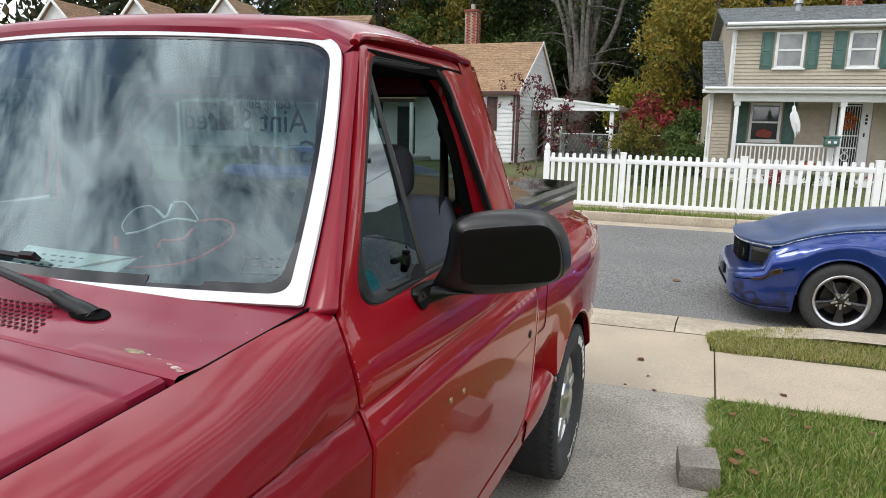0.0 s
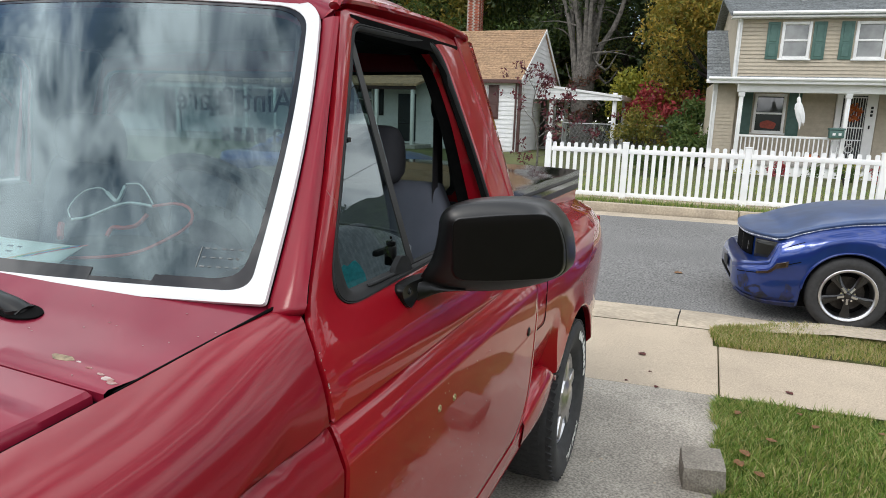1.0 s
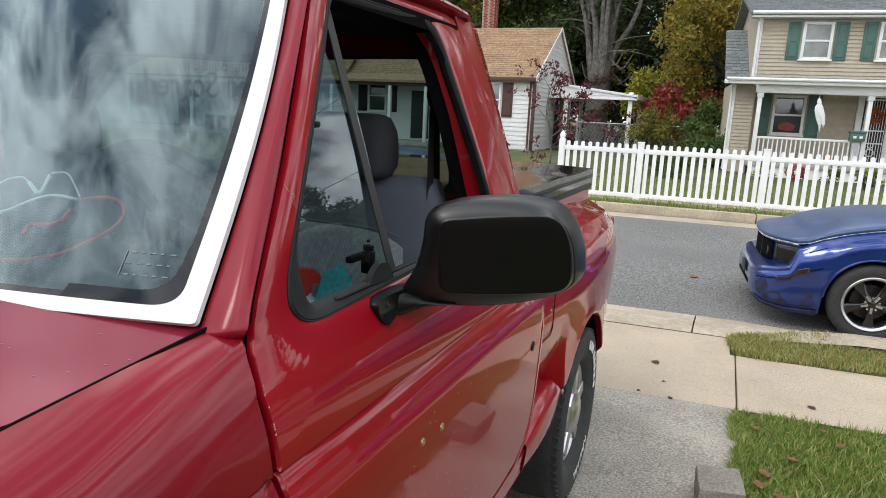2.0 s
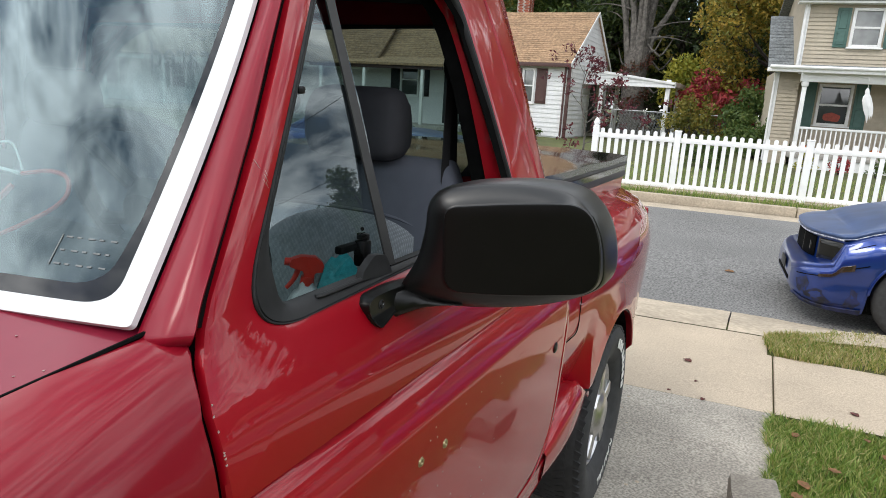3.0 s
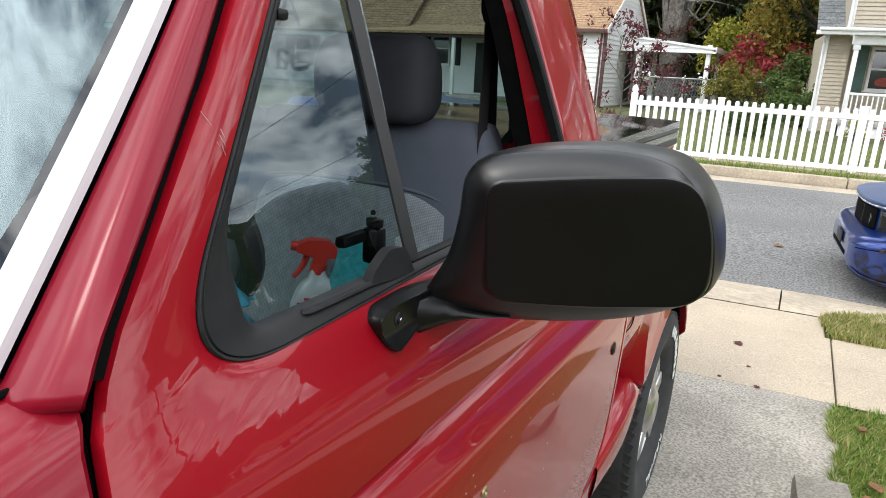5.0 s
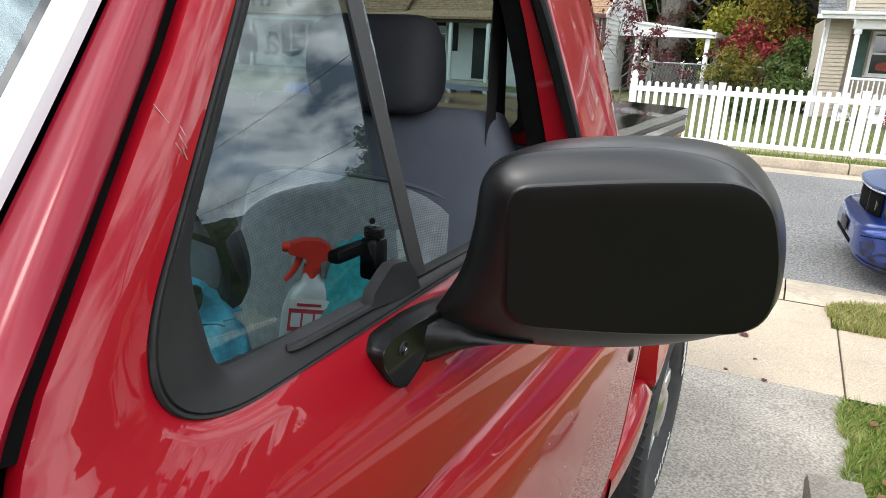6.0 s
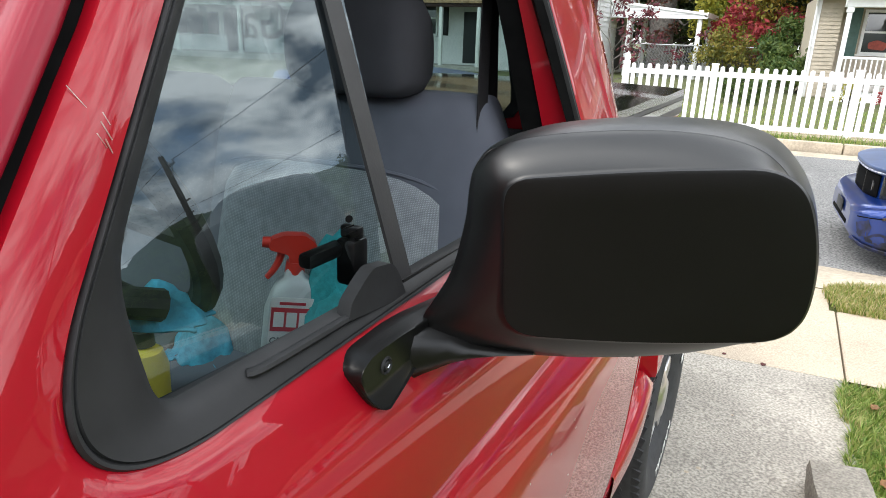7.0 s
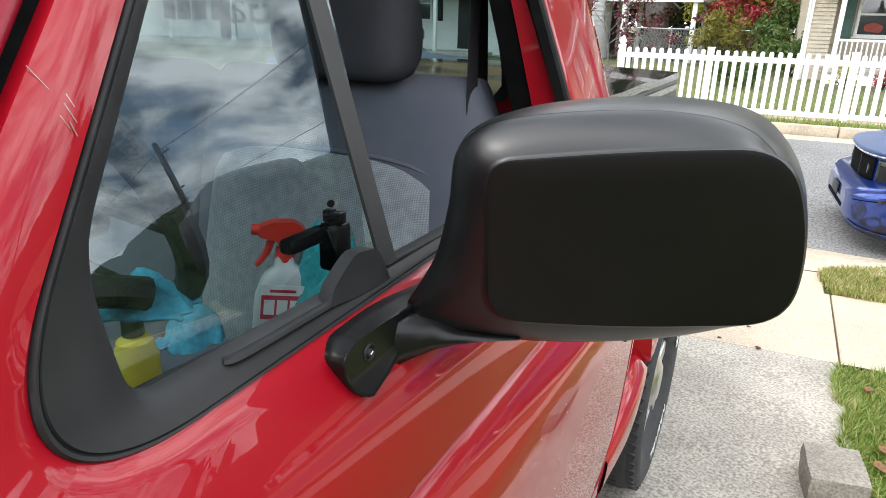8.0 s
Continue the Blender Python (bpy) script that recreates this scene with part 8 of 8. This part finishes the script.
    for r in range(5):
        z0, z1 = 2.66 + 0.12 * r, 2.66 + 0.12 * (r + 1)
        x1 = xa + (xb - xa) * min(1.0, max(0.02, (3.24 - z1) / (3.24 - 2.76)))
        x0 = xa + (xb - xa) * min(1.0, max(0.02, (3.24 - z0) / (3.24 - 2.76)))
        part("gable_board", ([Vector((xa, ya - 0.05, z0)), Vector((x0, ya - 0.05, z0)), Vector((x1, ya - 0.025, z1)), Vector((xa, ya - 0.025, z1)), Vector((xa, ya - 0.02, z0)), Vector((x0, ya - 0.02, z0))], [(0, 1, 2, 3), (4, 5, 1, 0)]), SIDING_WHITE, c, smooth=0)
    part("carport_fascia", ribbon([(xa, ya - .05, 3.26), (xb + .05, ya - .05, 2.78)], (0, 0.08, 0), (0, 0, 0.09)), TRIMWHITE, c)
    part("carport_beam", ribbon([(xa, ya - .03, 2.64), (xb + .05, ya - .03, 2.64)], (0, 0.08, 0), (0, 0, 0.06)), TRIMWHITE, c)
    part("carport_fascia", ribbon([(xb + .03, ya, 2.76), (xb + .03, yb, 2.76)], (0.05, 0, 0), (0, 0, 0.2)), TRIMWHITE, c)
    for x, y in ((xb - .25, ya + .15), (xb - .25, yb - .2), (xa + 0.8, ya + .15), (xa + 0.8, yb - .2)):
        part("carport_post", block(x - .09, x + .09, y - .09, y + .09, 0.2, 2.95, 0.01), TRIMWHITE, c)
    # garden steel fence
    f = thing("chain_link_fence", "grey chain-link fence behind the picket fence", "fence")
    for x in (-5.9, -4.5, -3.2, -1.9, -0.6):
        part("fence_post", tube([(x, 28.6, 0.2), (x, 28.6, 1.62)], 0.035, 8), METALGREY, f)
    part("top_rail", tube([(-5.9, 28.6, 1.58), (-0.6, 28.6, 1.58)], 0.025, 8), METALGREY, f)
    V, F = [], []
    for i in range(90):
        for sgn in (-1, 1):
            x = -5.9 + 5.3 * i / 90
            a, b = Vector((x, 28.6, 0.25)), Vector((x + sgn * 0.35, 28.6, 1.58))
            t = Vector((0.003, 0, 0))
            n = len(V)
            V += [a - t, a + t, b + t, b - t]
            F.append((n, n + 1, n + 2, n + 3))
    part("wire_mesh", (V, F), METALGREY, f, smooth=0)


def make_grey_house():
    h = thing("dormer_house", "white-sided house with brown roof, dormers and columned porch", "house", Matrix.Translation((-26.4, 26.6, 0)) @ pose(0, 0, 0, 0, 0, 10))
    W = 9.4
    wins = [(-7.6, -6.6, 1.3, 2.7), (-3.2, -2.2, 1.3, 2.7), (2.6, 3.6, 1.3, 2.7), (6.7, 7.7, 1.3, 2.7)]
    part("wall", block(-W, W, 0.03, 8.0, 0.1, 3.5), SIDING_WHITE, h)
    clapboards(h, -W, W, 0.5, 3.4, 0.02, SIDING_WHITE, 0.18, wins + [(-0.6, 0.5, 0.5, 2.7)])
    for w in wins:
        house_window(h, *w, 0.0, dark=True)
        shutter(h, w[0] - .5, w[0] - .05, w[2], w[3], 0.0, GREENPAINT)
        shutter(h, w[1] + .05, w[1] + .5, w[2], w[3], 0.0, GREENPAINT)
    part("door_leaf", block(-0.55, 0.45, 0.0, 0.05, 0.5, 2.65, 0.01), DARKDOOR, h)
    shingle_slope(h, (-W - .4, -2.6, 2.95), (W + .4, -2.6, 2.95), (-W - .4, 4.0, 7.7), 40, 64, SHINGLE_BROWN)
    shingle_slope(h, (-W - .4, 8.5, 3.4), (W + .4, 8.5, 3.4), (-W - .4, 4.0, 7.7), 5, 8, SHINGLE_BROWN)
    for s in (-1, 1):
        part("gable_wall", ([(s * W, 0.0, 3.3), (s * W, 8.0, 3.3), (s * W, 4.0, 7.5), (s * (W - .1), 0.0, 3.3), (s * (W - .1), 8, 3.3), (s * (W - .1), 4.0, 7.5)], [(0, 1, 2), (5, 4, 3), (0, 3, 4, 1), (1, 4, 5, 2), (2, 5, 3, 0)]), SIDING_WHITE, h, smooth=0)
    for x in (-7.4, -2.3, 2.9):
        d = new("dormer")
        d.parent = h
        part("dormer_wall", block(x - 0.85, x + 0.85, 0.6, 3.4, 4.6, 7.0), SIDING_WHITE, d)
        part("dormer_gable", ([(x - .95, .58, 7.0), (x + .95, .58, 7.0), (x, .58, 8.1), (x - .95, 3.6, 7.0), (x + .95, 3.6, 7.0), (x, 3.6, 8.1)], [(0, 1, 2), (5, 4, 3), (0, 2, 5, 3), (1, 4, 5, 2), (0, 3, 4, 1)]), SIDING_WHITE, d, smooth=0)
        house_window(d, x - .5, x + .5, 5.6, 6.8, 0.58, dark=True)
        for s in (-1, 1):
            shingle_slope(d, (x + s * 1.15, .35, 6.86), (x + s * 1.15, 3.8, 6.86), (x, .35, 8.2), 8, 8, SHINGLE_BROWN, "dormer_roof")
            part("rake_board", ribbon([(x + s * 1.17, .33, 6.82), (x, .33, 8.16)], (0, 0.06, 0), (0, 0, 0.2)), TRIMWHITE, d)
    part("porch_floor", block(-W, W, -2.4, 0.02, 0.15, 0.5), PORCHWOOD, h)
    part("porch_beam", block(-W, W, -2.4, -2.2, 2.7, 2.95, 0.01), TRIMWHITE, h)
    for x in (-9.2, -5.5, -1.8, 1.8, 5.5, 9.2):
        part("column", turned([(0.5, 0.13), (0.62, 0.13), (0.66, 0.10), (2.55, 0.085), (2.6, 0.12), (2.72, 0.12)], 14, "z", (x, -2.3, 0)), TRIMWHITE, h)



def make_home():
    # unseen house added behind the camera to keep sky out of the mirror
    h = thing("brick_house", "plain brick house added unseen at the driveway's head to darken reflections", "house")
    part("wall", block(-7.0, 8.0, -17.0, -8.2, 0.0, 3.4), BRICK, h)
    shingle_slope(h, (-7.5, -7.8, 3.3), (8.5, -7.8, 3.3), (-7.5, -12.6, 6.2), 12, 20, SHINGLE_GREY)
    shingle_slope(h, (-7.5, -17.4, 3.3), (8.5, -17.4, 3.3), (-7.5, -12.6, 6.2), 5, 8, SHINGLE_GREY)
    for x in (-7.0, 7.9):
        part("gable_wall", ([(x, -17.0, 3.3), (x, -8.2, 3.3), (x, -12.6, 6.0), (x + .1, -17.0, 3.3), (x + .1, -8.2, 3.3), (x + .1, -12.6, 6.0)], [(0, 1, 2), (5, 4, 3), (0, 3, 4, 1), (1, 4, 5, 2), (2, 5, 3, 0)]), BRICK, h, smooth=0)


make_home()
make_car()
far_car = copy_thing(bpy.data.objects["parked_car"], Matrix.Translation((-4.15, 11.55, -0.10)) @ STREET @ Matrix.Rotation(math.pi, 4, "Z"))
tagged(far_car, "dark blue coupe parked along the far kerb", "car")
make_tan_house()
make_white_house()
make_grey_house()
side_house = copy_thing(bpy.data.objects["white_house"], Matrix.Translation((52.0, 6.0, 0.0)) @ Matrix.Rotation(radians(-8), 4, "Z"))
tagged(side_house, "white clapboard house further along the street", "house")


# ---------------------------------------------------------------- trees and shrubs
BARK = material("grey_bark", (0.15, 0.135, 0.12), 0.95, 0.0, 0.45, 9, bump=0.02, bump_scale=14, stain=0.25, stain_scale=1.5)
PALEBARK = material("weathered_pale_bark", (0.15, 0.138, 0.122), 0.95, 0.0, 0.5, 6, bump=0.02, bump_scale=10, stain=0.25, stain_scale=1.2)
DARKBARK = material("dark_bark", (0.055, 0.045, 0.038), 0.95, 0.0, 0.45, 9, bump=0.02, bump_scale=14)
L_GREEN = leaves("green_leaves", (0.035, 0.070, 0.014), (0.070, 0.12, 0.022), (0.12, 0.16, 0.030))
L_DEEP = leaves("deep_green_leaves", (0.014, 0.030, 0.007), (0.035, 0.062, 0.013), (0.075, 0.10, 0.02))
L_OLIVE = leaves("olive_gold_leaves", (0.09, 0.11, 0.02), (0.19, 0.18, 0.03), (0.30, 0.23, 0.04))
L_GOLDOLIVE = leaves("olive_gold_needles", (0.13, 0.15, 0.022), (0.26, 0.22, 0.03), (0.36, 0.23, 0.03), (0.18, 0.18, 0.025))
L_RED = leaves("crimson_leaves", (0.24, 0.028, 0.03), (0.40, 0.05, 0.05), (0.30, 0.045, 0.07))
L_PLUM = leaves("plum_leaves", (0.075, 0.016, 0.028), (0.13, 0.028, 0.040), (0.18, 0.045, 0.05))
L_YELLOW = leaves("yellow_green_leaves", (0.26, 0.26, 0.03), (0.42, 0.38, 0.05), (0.17, 0.22, 0.03))
L_BUSH = leaves("shrub_leaves", (0.040, 0.085, 0.018), (0.085, 0.14, 0.030), (0.14, 0.18, 0.04))
# the woods' inner shade is put into these near-black leaf colours
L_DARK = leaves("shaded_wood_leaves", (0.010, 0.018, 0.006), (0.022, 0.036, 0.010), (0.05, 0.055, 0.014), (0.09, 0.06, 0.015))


def foliage(centres, n, size, rng, droop=0.0):
    """Small bent leaf clumps scattered round the given centres (point, radius)."""
    V, F = [], []
    for _ in range(n):
        c, r = centres[rng.randrange(len(centres))]
        d = Vector((rng.gauss(0, 1), rng.gauss(0, 1), rng.gauss(0, 0.8)))
        d = d.normalized() * r * rng.random() ** 0.45
        p = c + d
        a = Vector((rng.gauss(0, 1), rng.gauss(0, 1), rng.gauss(0, 1) - droop)).normalized()
        b = a.cross(Vector((rng.gauss(0, 1), rng.gauss(0, 1), rng.gauss(0, 1)))).normalized()
        s = size * rng.uniform(0.55, 1.35)
        m = a.cross(b) * s * 0.25
        i = len(V)
        V += [p - a * s, p - b * s * 0.5 + m, p + a * s, p + b * s * 0.5 + m]
        F += [(i, i + 1, i + 2), (i, i + 2, i + 3)]
    return V, F


def limb_tree(name, label, x, y, z, h, r, spread, bark, leaf, n, size, seed, first=0.35, lean=0.0, limbs=9, crown=True, forks=3, clump=None):
    rng = random.Random(seed)
    t = thing(name, label, "tree", Matrix.Translation((x, y, z)))
    trunk = smooth_line([(0, 0, -0.3), (lean * .2, 0, h * .25), (lean * .5 + rng.uniform(-.2, .2), rng.uniform(-.2, .2), h * .55), (lean, 0, h * .92)], 12)
    part("trunk", tube(trunk, r, 9, r * 0.22), bark, t)
    tips = [(Vector(trunk[-1]), spread * .4)]
    for i in range(limbs):
        f = first + (0.95 - first) * (i + rng.random() * .6) / limbs
        b = Vector(trunk[min(11, int(f * 11))])
        a = rng.uniform(0, 6.283)
        ln = spread * (1.15 - 0.55 * f) * rng.uniform(.7, 1.15)
        e = b + Vector((math.cos(a) * ln, math.sin(a) * ln, ln * rng.uniform(.35, .95)))
        mid = b.lerp(e, .5) + Vector((0, 0, -0.08 * ln))
        part("limb", tube(smooth_line([b, mid, e], 7), r * (0.42 - 0.25 * f), 6, r * 0.06), bark, t)
        tips.append((e, spread * .34))
        tips.append((mid.lerp(e, .4), spread * .30))
        for k in range(forks):
            q = e + Vector((rng.gauss(0, .4), rng.gauss(0, .4), rng.gauss(.1, .35))) * ln * .7
            part("branch", tube([mid.lerp(e, .5), mid.lerp(q, .7) + Vector((0, 0, .05 * ln)), q], r * 0.10, 4, r * 0.03), bark, t)
            tips.append((q, spread * .27))
    if crown:
        if clump:
            tips = [(c, clump) for c, _ in tips]
        part("crown", foliage(tips, n, size, rng), leaf, t, smooth=0)
    return t


def shrub(name, label, x, y, z, w, h, leaf, n, size, seed):
    rng = random.Random(seed)
    t = thing(name, label, "shrub", Matrix.Translation((x, y, z)))
    tips = []
    for i in range(14):
        a, k = rng.uniform(0, 6.283), rng.random() ** .5
        e = Vector((math.cos(a) * w * k, math.sin(a) * w * k, h * rng.uniform(.35, .95) * (1.15 - .5 * k)))
        part("stem", tube([(0, 0, -.05), e * .5 + Vector((0, 0, .1)), e], 0.02, 5, 0.006), DARKBARK, t)
        tips.append((e, w * .42))
    part("crown", foliage(tips, n, size, rng), leaf, t, smooth=0)
    return t


def bare_tree(x, y, z):
    """A stout trunk that splits into a sheaf of pale upright stems, with ivy round its foot."""
    rng = random.Random(4)
    t = thing("bare_grey_tree", "tall grey-barked tree with a sheaf of bare upright stems", "tree", Matrix.Translation((x, y, z)))
    part("trunk", tube(smooth_line([(0, 0, -0.3), (0.05, 0, 1.5), (-0.05, 0, 3.0), (0.1, 0, 4.6)], 10), 0.62, 12, 0.60), BARK, t)
    tips = []
    for i in range(13):
        a = i * 2.4
        e = Vector((math.cos(a), math.sin(a) * .7, 0)) * rng.uniform(0.4, 2.6)
        h = rng.uniform(11, 17)
        b = Vector((math.cos(a) * .34, math.sin(a) * .34, rng.uniform(2.8, 4.2)))
        pts = smooth_line([b, b + Vector((e.x * .15, e.y * .15, 2.2)), b + e * .45 + Vector((rng.gauss(0, .2), 0, 5)), Vector((e.x * 1.3, e.y * 1.3, h))], 14)
        part("stem", tube(pts, rng.uniform(0.16, 0.27), 8, 0.05), PALEBARK, t)
        for k in range(3):
            s0 = pts[rng.randrange(4, 12)]
            d = Vector((rng.gauss(0, 1), rng.gauss(0, .6), rng.uniform(-.2, .7))).normalized() * rng.uniform(1.0, 2.6)
            part("limb", tube(smooth_line([s0, s0 + d * .5 + Vector((0, 0, .15)), s0 + d], 7), 0.05, 5, 0.012), PALEBARK, t)
        tips.append((Vector(pts[-1]), 1.2))
    for k in range(7):
        s0 = Vector((0, 0, rng.uniform(1.5, 4.2)))
        d = Vector((rng.choice((-1, 1)) * rng.uniform(.6, 1), rng.gauss(0, .4), rng.uniform(-.1, .8))).normalized() * rng.uniform(1.2, 2.4)
        part("limb", tube(smooth_line([s0, s0 + d * .4 + Vector((0, 0, .5)), s0 + d * .7, s0 + d + Vector((0, 0, .6))], 9), 0.11, 6, 0.02), PALEBARK, t)
    part("ivy", foliage([(Vector((math.cos(k) * .55, math.sin(k) * .55, 0.4 + 0.28 * k)), 0.45) for k in range(14)], 1500, 0.10, rng), leaves("russet_ivy", (0.10, 0.03, 0.02), (0.16, 0.06, 0.04), (0.07, 0.06, 0.02)), t, smooth=0)
    part("crown", foliage(tips, 900, 0.12, rng), L_OLIVE, t, smooth=0)


def skyline(a):
    """Height of the wooded ridge by bearing: tallest beyond the street's right-hand end."""
    hill = 14.6 * math.exp(-((a - 0.76) / 0.44) ** 4)
    return 6 + hill + 3.5 * noise.noise((a * 3, 2, 0)) + 2.2 * noise.noise((a * 13, 5, 0)) + 1.2 * noise.noise((a * 47, 1, 0))


def make_trees():
    # big pale tree beside the carport
    bare_tree(-6.6, 36.5, 0.3)
    # golden conifer-like tree beside the tan house
    limb_tree("golden_tree", "large rusty-gold autumn tree behind the house", 0.2, 31.5, 0.3, 12, 0.30, 2.7, DARKBARK, L_GOLDOLIVE, 26000, 0.10, 12, first=0.10, limbs=26)
    limb_tree("golden_tree", "large rusty-gold autumn tree behind the house", 2.8, 38.0, 0.3, 15, 0.35, 4.0, DARKBARK, L_GOLDOLIVE, 18000, 0.13, 13, first=0.1, limbs=20)
    rng = random.Random(77)
    kinds = (L_GREEN, L_OLIVE, L_GREEN, L_GOLDOLIVE, L_GREEN, L_OLIVE)
    spots = [(-33, 44), (-27, 47), (-22, 42), (-18.5, 46), (-15, 41), (-12.5, 45), (-9.5, 42), (-5.5, 44), (-3, 41), (0.5, 46), (4, 44), (-38, 40), (-45, 44), (7.5, 41), (11, 44), (14.5, 40), (18.5, 44)]
    for i, (x, y) in enumerate(spots):
        near_gap = x in (-9.5, -5.5, -3)
        limb_tree("wood_tree", ("green and gold" if i % 2 else "dark green") + " leafy tree at the wood's edge", x, y, 0.3, rng.uniform(14, 20), 0.32, rng.uniform(3.6, 5.2), DARKBARK, L_DEEP if near_gap else kinds[i % 6], 11000, 0.16, 100 + i, first=0.10, limbs=15, forks=2)
    limb_tree("street_tree", "dark green leafy tree beyond the street", 29.5, 34.0, 0.3, 13.0, 0.30, 3.2, DARKBARK, L_GREEN, 9000, 0.16, 131, first=0.2, limbs=14, forks=2)
    for x, y, h, seed in ((7.6, 37.5, 22.0, 141), (11.6, 39.5, 23.0, 142)):
        limb_tree("wood_tree", "tall rusty-gold tree at the wood's edge", x, y, 0.3, h, 0.36, 4.6, DARKBARK, L_GOLDOLIVE, 12000, 0.17, seed, first=0.12, limbs=18, forks=2)
    # shrubs behind the fence
    shrub("yellow_shrub", "yellow-green autumn shrub by the carport", -3.4, 34.5, 0.3, 1.7, 3.9, L_YELLOW, 2600, 0.13, 21)
    shrub("red_shrub", "crimson autumn shrub beside the carport", -1.9, 31.5, 0.3, 1.5, 3.6, L_RED, 3000, 0.12, 22)
    shrub("green_shrub", "dense dark green shrub beside the house", -0.35, 27.2, 0.2, 1.05, 2.6, L_BUSH, 3400, 0.09, 23)
    shrub("green_shrub", "low green shrub beside the house", 0.0, 24.2, 0.2, 0.9, 1.3, L_BUSH, 2600, 0.08, 24)
    shrub("brown_shrub", "dry brown-green shrub behind the fence", -2.4, 27.5, 0.2, 1.1, 2.0, L_OLIVE, 1800, 0.08, 25)
    shrub("green_shrub", "rounded green shrub under the porch", -1.1, 19.2, 0.1, 0.7, 0.9, L_BUSH, 1600, 0.06, 26)
    # small plum-leaved tree in front of the white house
    limb_tree("plum_tree", "slender small tree with sparse plum-red leaves", -4.85, 20.0, 0.15, 3.4, 0.040, 1.35, BARK, L_PLUM, 850, 0.066, 31, first=0.12, limbs=11, forks=3, clump=0.20)
    # flower bed plants along the porch and house
    for i, (x, y, m) in enumerate(((1.4, 20.6, L_YELLOW), (2.3, 20.8, L_RED), (3.2, 20.7, L_BUSH), (4.2, 20.9, L_YELLOW), (5.0, 21.0, L_RED), (-8.6, 26.3, L_BUSH), (-9.6, 26.2, L_YELLOW), (3.9, 19.8, L_BUSH))):
        shrub("bed_plant", "small leafy plant in the flower bed", x, y, 0.15, 0.28, 0.6, m, 260, 0.05, 40 + i)
    # woods that close the view behind and round the street
    rng = random.Random(8)
    cs = []
    for i in range(150):
        a = rng.uniform(-0.95, 0.16)
        d = rng.uniform(50, 62)
        cs.append((Vector((math.sin(a) * d, math.cos(a) * d, rng.uniform(1, 15))), rng.uniform(2.5, 4.5)))
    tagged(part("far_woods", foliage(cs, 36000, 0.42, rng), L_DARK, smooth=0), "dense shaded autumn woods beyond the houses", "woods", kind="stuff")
    cs = []
    for i in range(700):
        a = rng.uniform(0.16, 2 * math.pi - 0.95)
        d = rng.uniform(86, 104)
        top = skyline(a)
        cs.append((Vector((math.sin(a) * d, math.cos(a) * d, top * min(1, .55 + (d - 90) * .035) * rng.uniform(.8, 1))), rng.uniform(1.0, 2.0)))
    ridge = []
    for i in range(361):
        a = 0.14 + (2 * math.pi - 1.04) * i / 360
        top = skyline(a)
        ridge.append([Vector((math.sin(a) * d, math.cos(a) * d, z)) for d, z in ((84, -0.5), (90, top * .55), (95, top * .85), (102, top), (120, top * .9), (140, 0))])
    tagged(part("distant_ridge", loft(ridge), material("wooded_ridge", (0.035, 0.055, 0.016), 1.0, 0.0, 0.7, 0.9, bump=0.6, bump_scale=0.8)), "low wooded ridge beyond the street", "hill", kind="structure")
    tagged(part("distant_treeline", foliage(cs, 60000, 0.32, rng), L_GREEN, smooth=0), "distant green treeline along the street", "woods", kind="stuff")


def make_pole():
    p = thing("utility_pole", "dark wooden utility pole with short crossarm and cables", "pole", Matrix.Translation((24.6, 15.4, 0)))
    part("mast", tube([(0, 0, -0.5), (0.05, 0, 5.0), (0, 0, 10.3)], 0.17, 10, 0.12), DARKBARK, p)
    part("crossarm", block(-0.75, 0.12, -0.05, 0.05, 9.55, 9.65, 0.01), DARKBARK, p)
    part("brace", tube([(-0.55, 0, 9.55), (-0.05, 0, 9.0)], 0.02, 6), METALGREY, p)
    for x in (-0.70, -0.35):
        part("insulator", turned([(9.65, 0.03), (9.73, 0.05), (9.80, 0.035), (9.86, 0.001)], 10, "z", (x, 0, 0)), METALGREY, p)
    part("bracket", block(-0.50, 0.05, -0.04, 0.04, 7.45, 7.53, 0.01), DARKBARK, p)
    part("bracket", block(-0.35, 0.05, -0.04, 0.04, 6.75, 6.82, 0.01), DARKBARK, p)
    for y, z, sag in ((0.0, 9.85, 0.9), (0.0, 7.1, 1.1)):
        for s in (-1, 1):
            part("cable", tube([(s * 40 * t, y + s * 40 * t * SLOPE, z - 4 * sag * t * (1 - t)) for t in [i / 12 for i in range(13)]], 0.012, 5), RUBBER, p)


def make_mailbox():
    b = thing("mailbox", "grey metal mailbox on a wooden post across the street", "mailbox", pose(-7.55, 13.0, 0.05, 0, 0, 4.6))
    part("post", block(-0.05, 0.05, -0.05, 0.05, -0.1, 1.16, 0.008), PORCHWOOD, b)
    o = [(-0.10, 0.0), (0.10, 0.0), (0.10, 0.13)] + [(0.10 * math.cos(a), 0.13 + 0.10 * math.sin(a)) for a in [math.pi * i / 10 for i in range(1, 10)]] + [(-0.10, 0.13)]
    part("box", slab(o, 0.48, lambda p, q, c: Vector((c - 0.24, p, 1.16 + q))), METALGREY, b)
    part("flag", block(-0.02, 0.02, -0.112, -0.102, 1.22, 1.36, 0.003), LEAFRED, b)


make_trees()
make_mailbox()
make_pole()
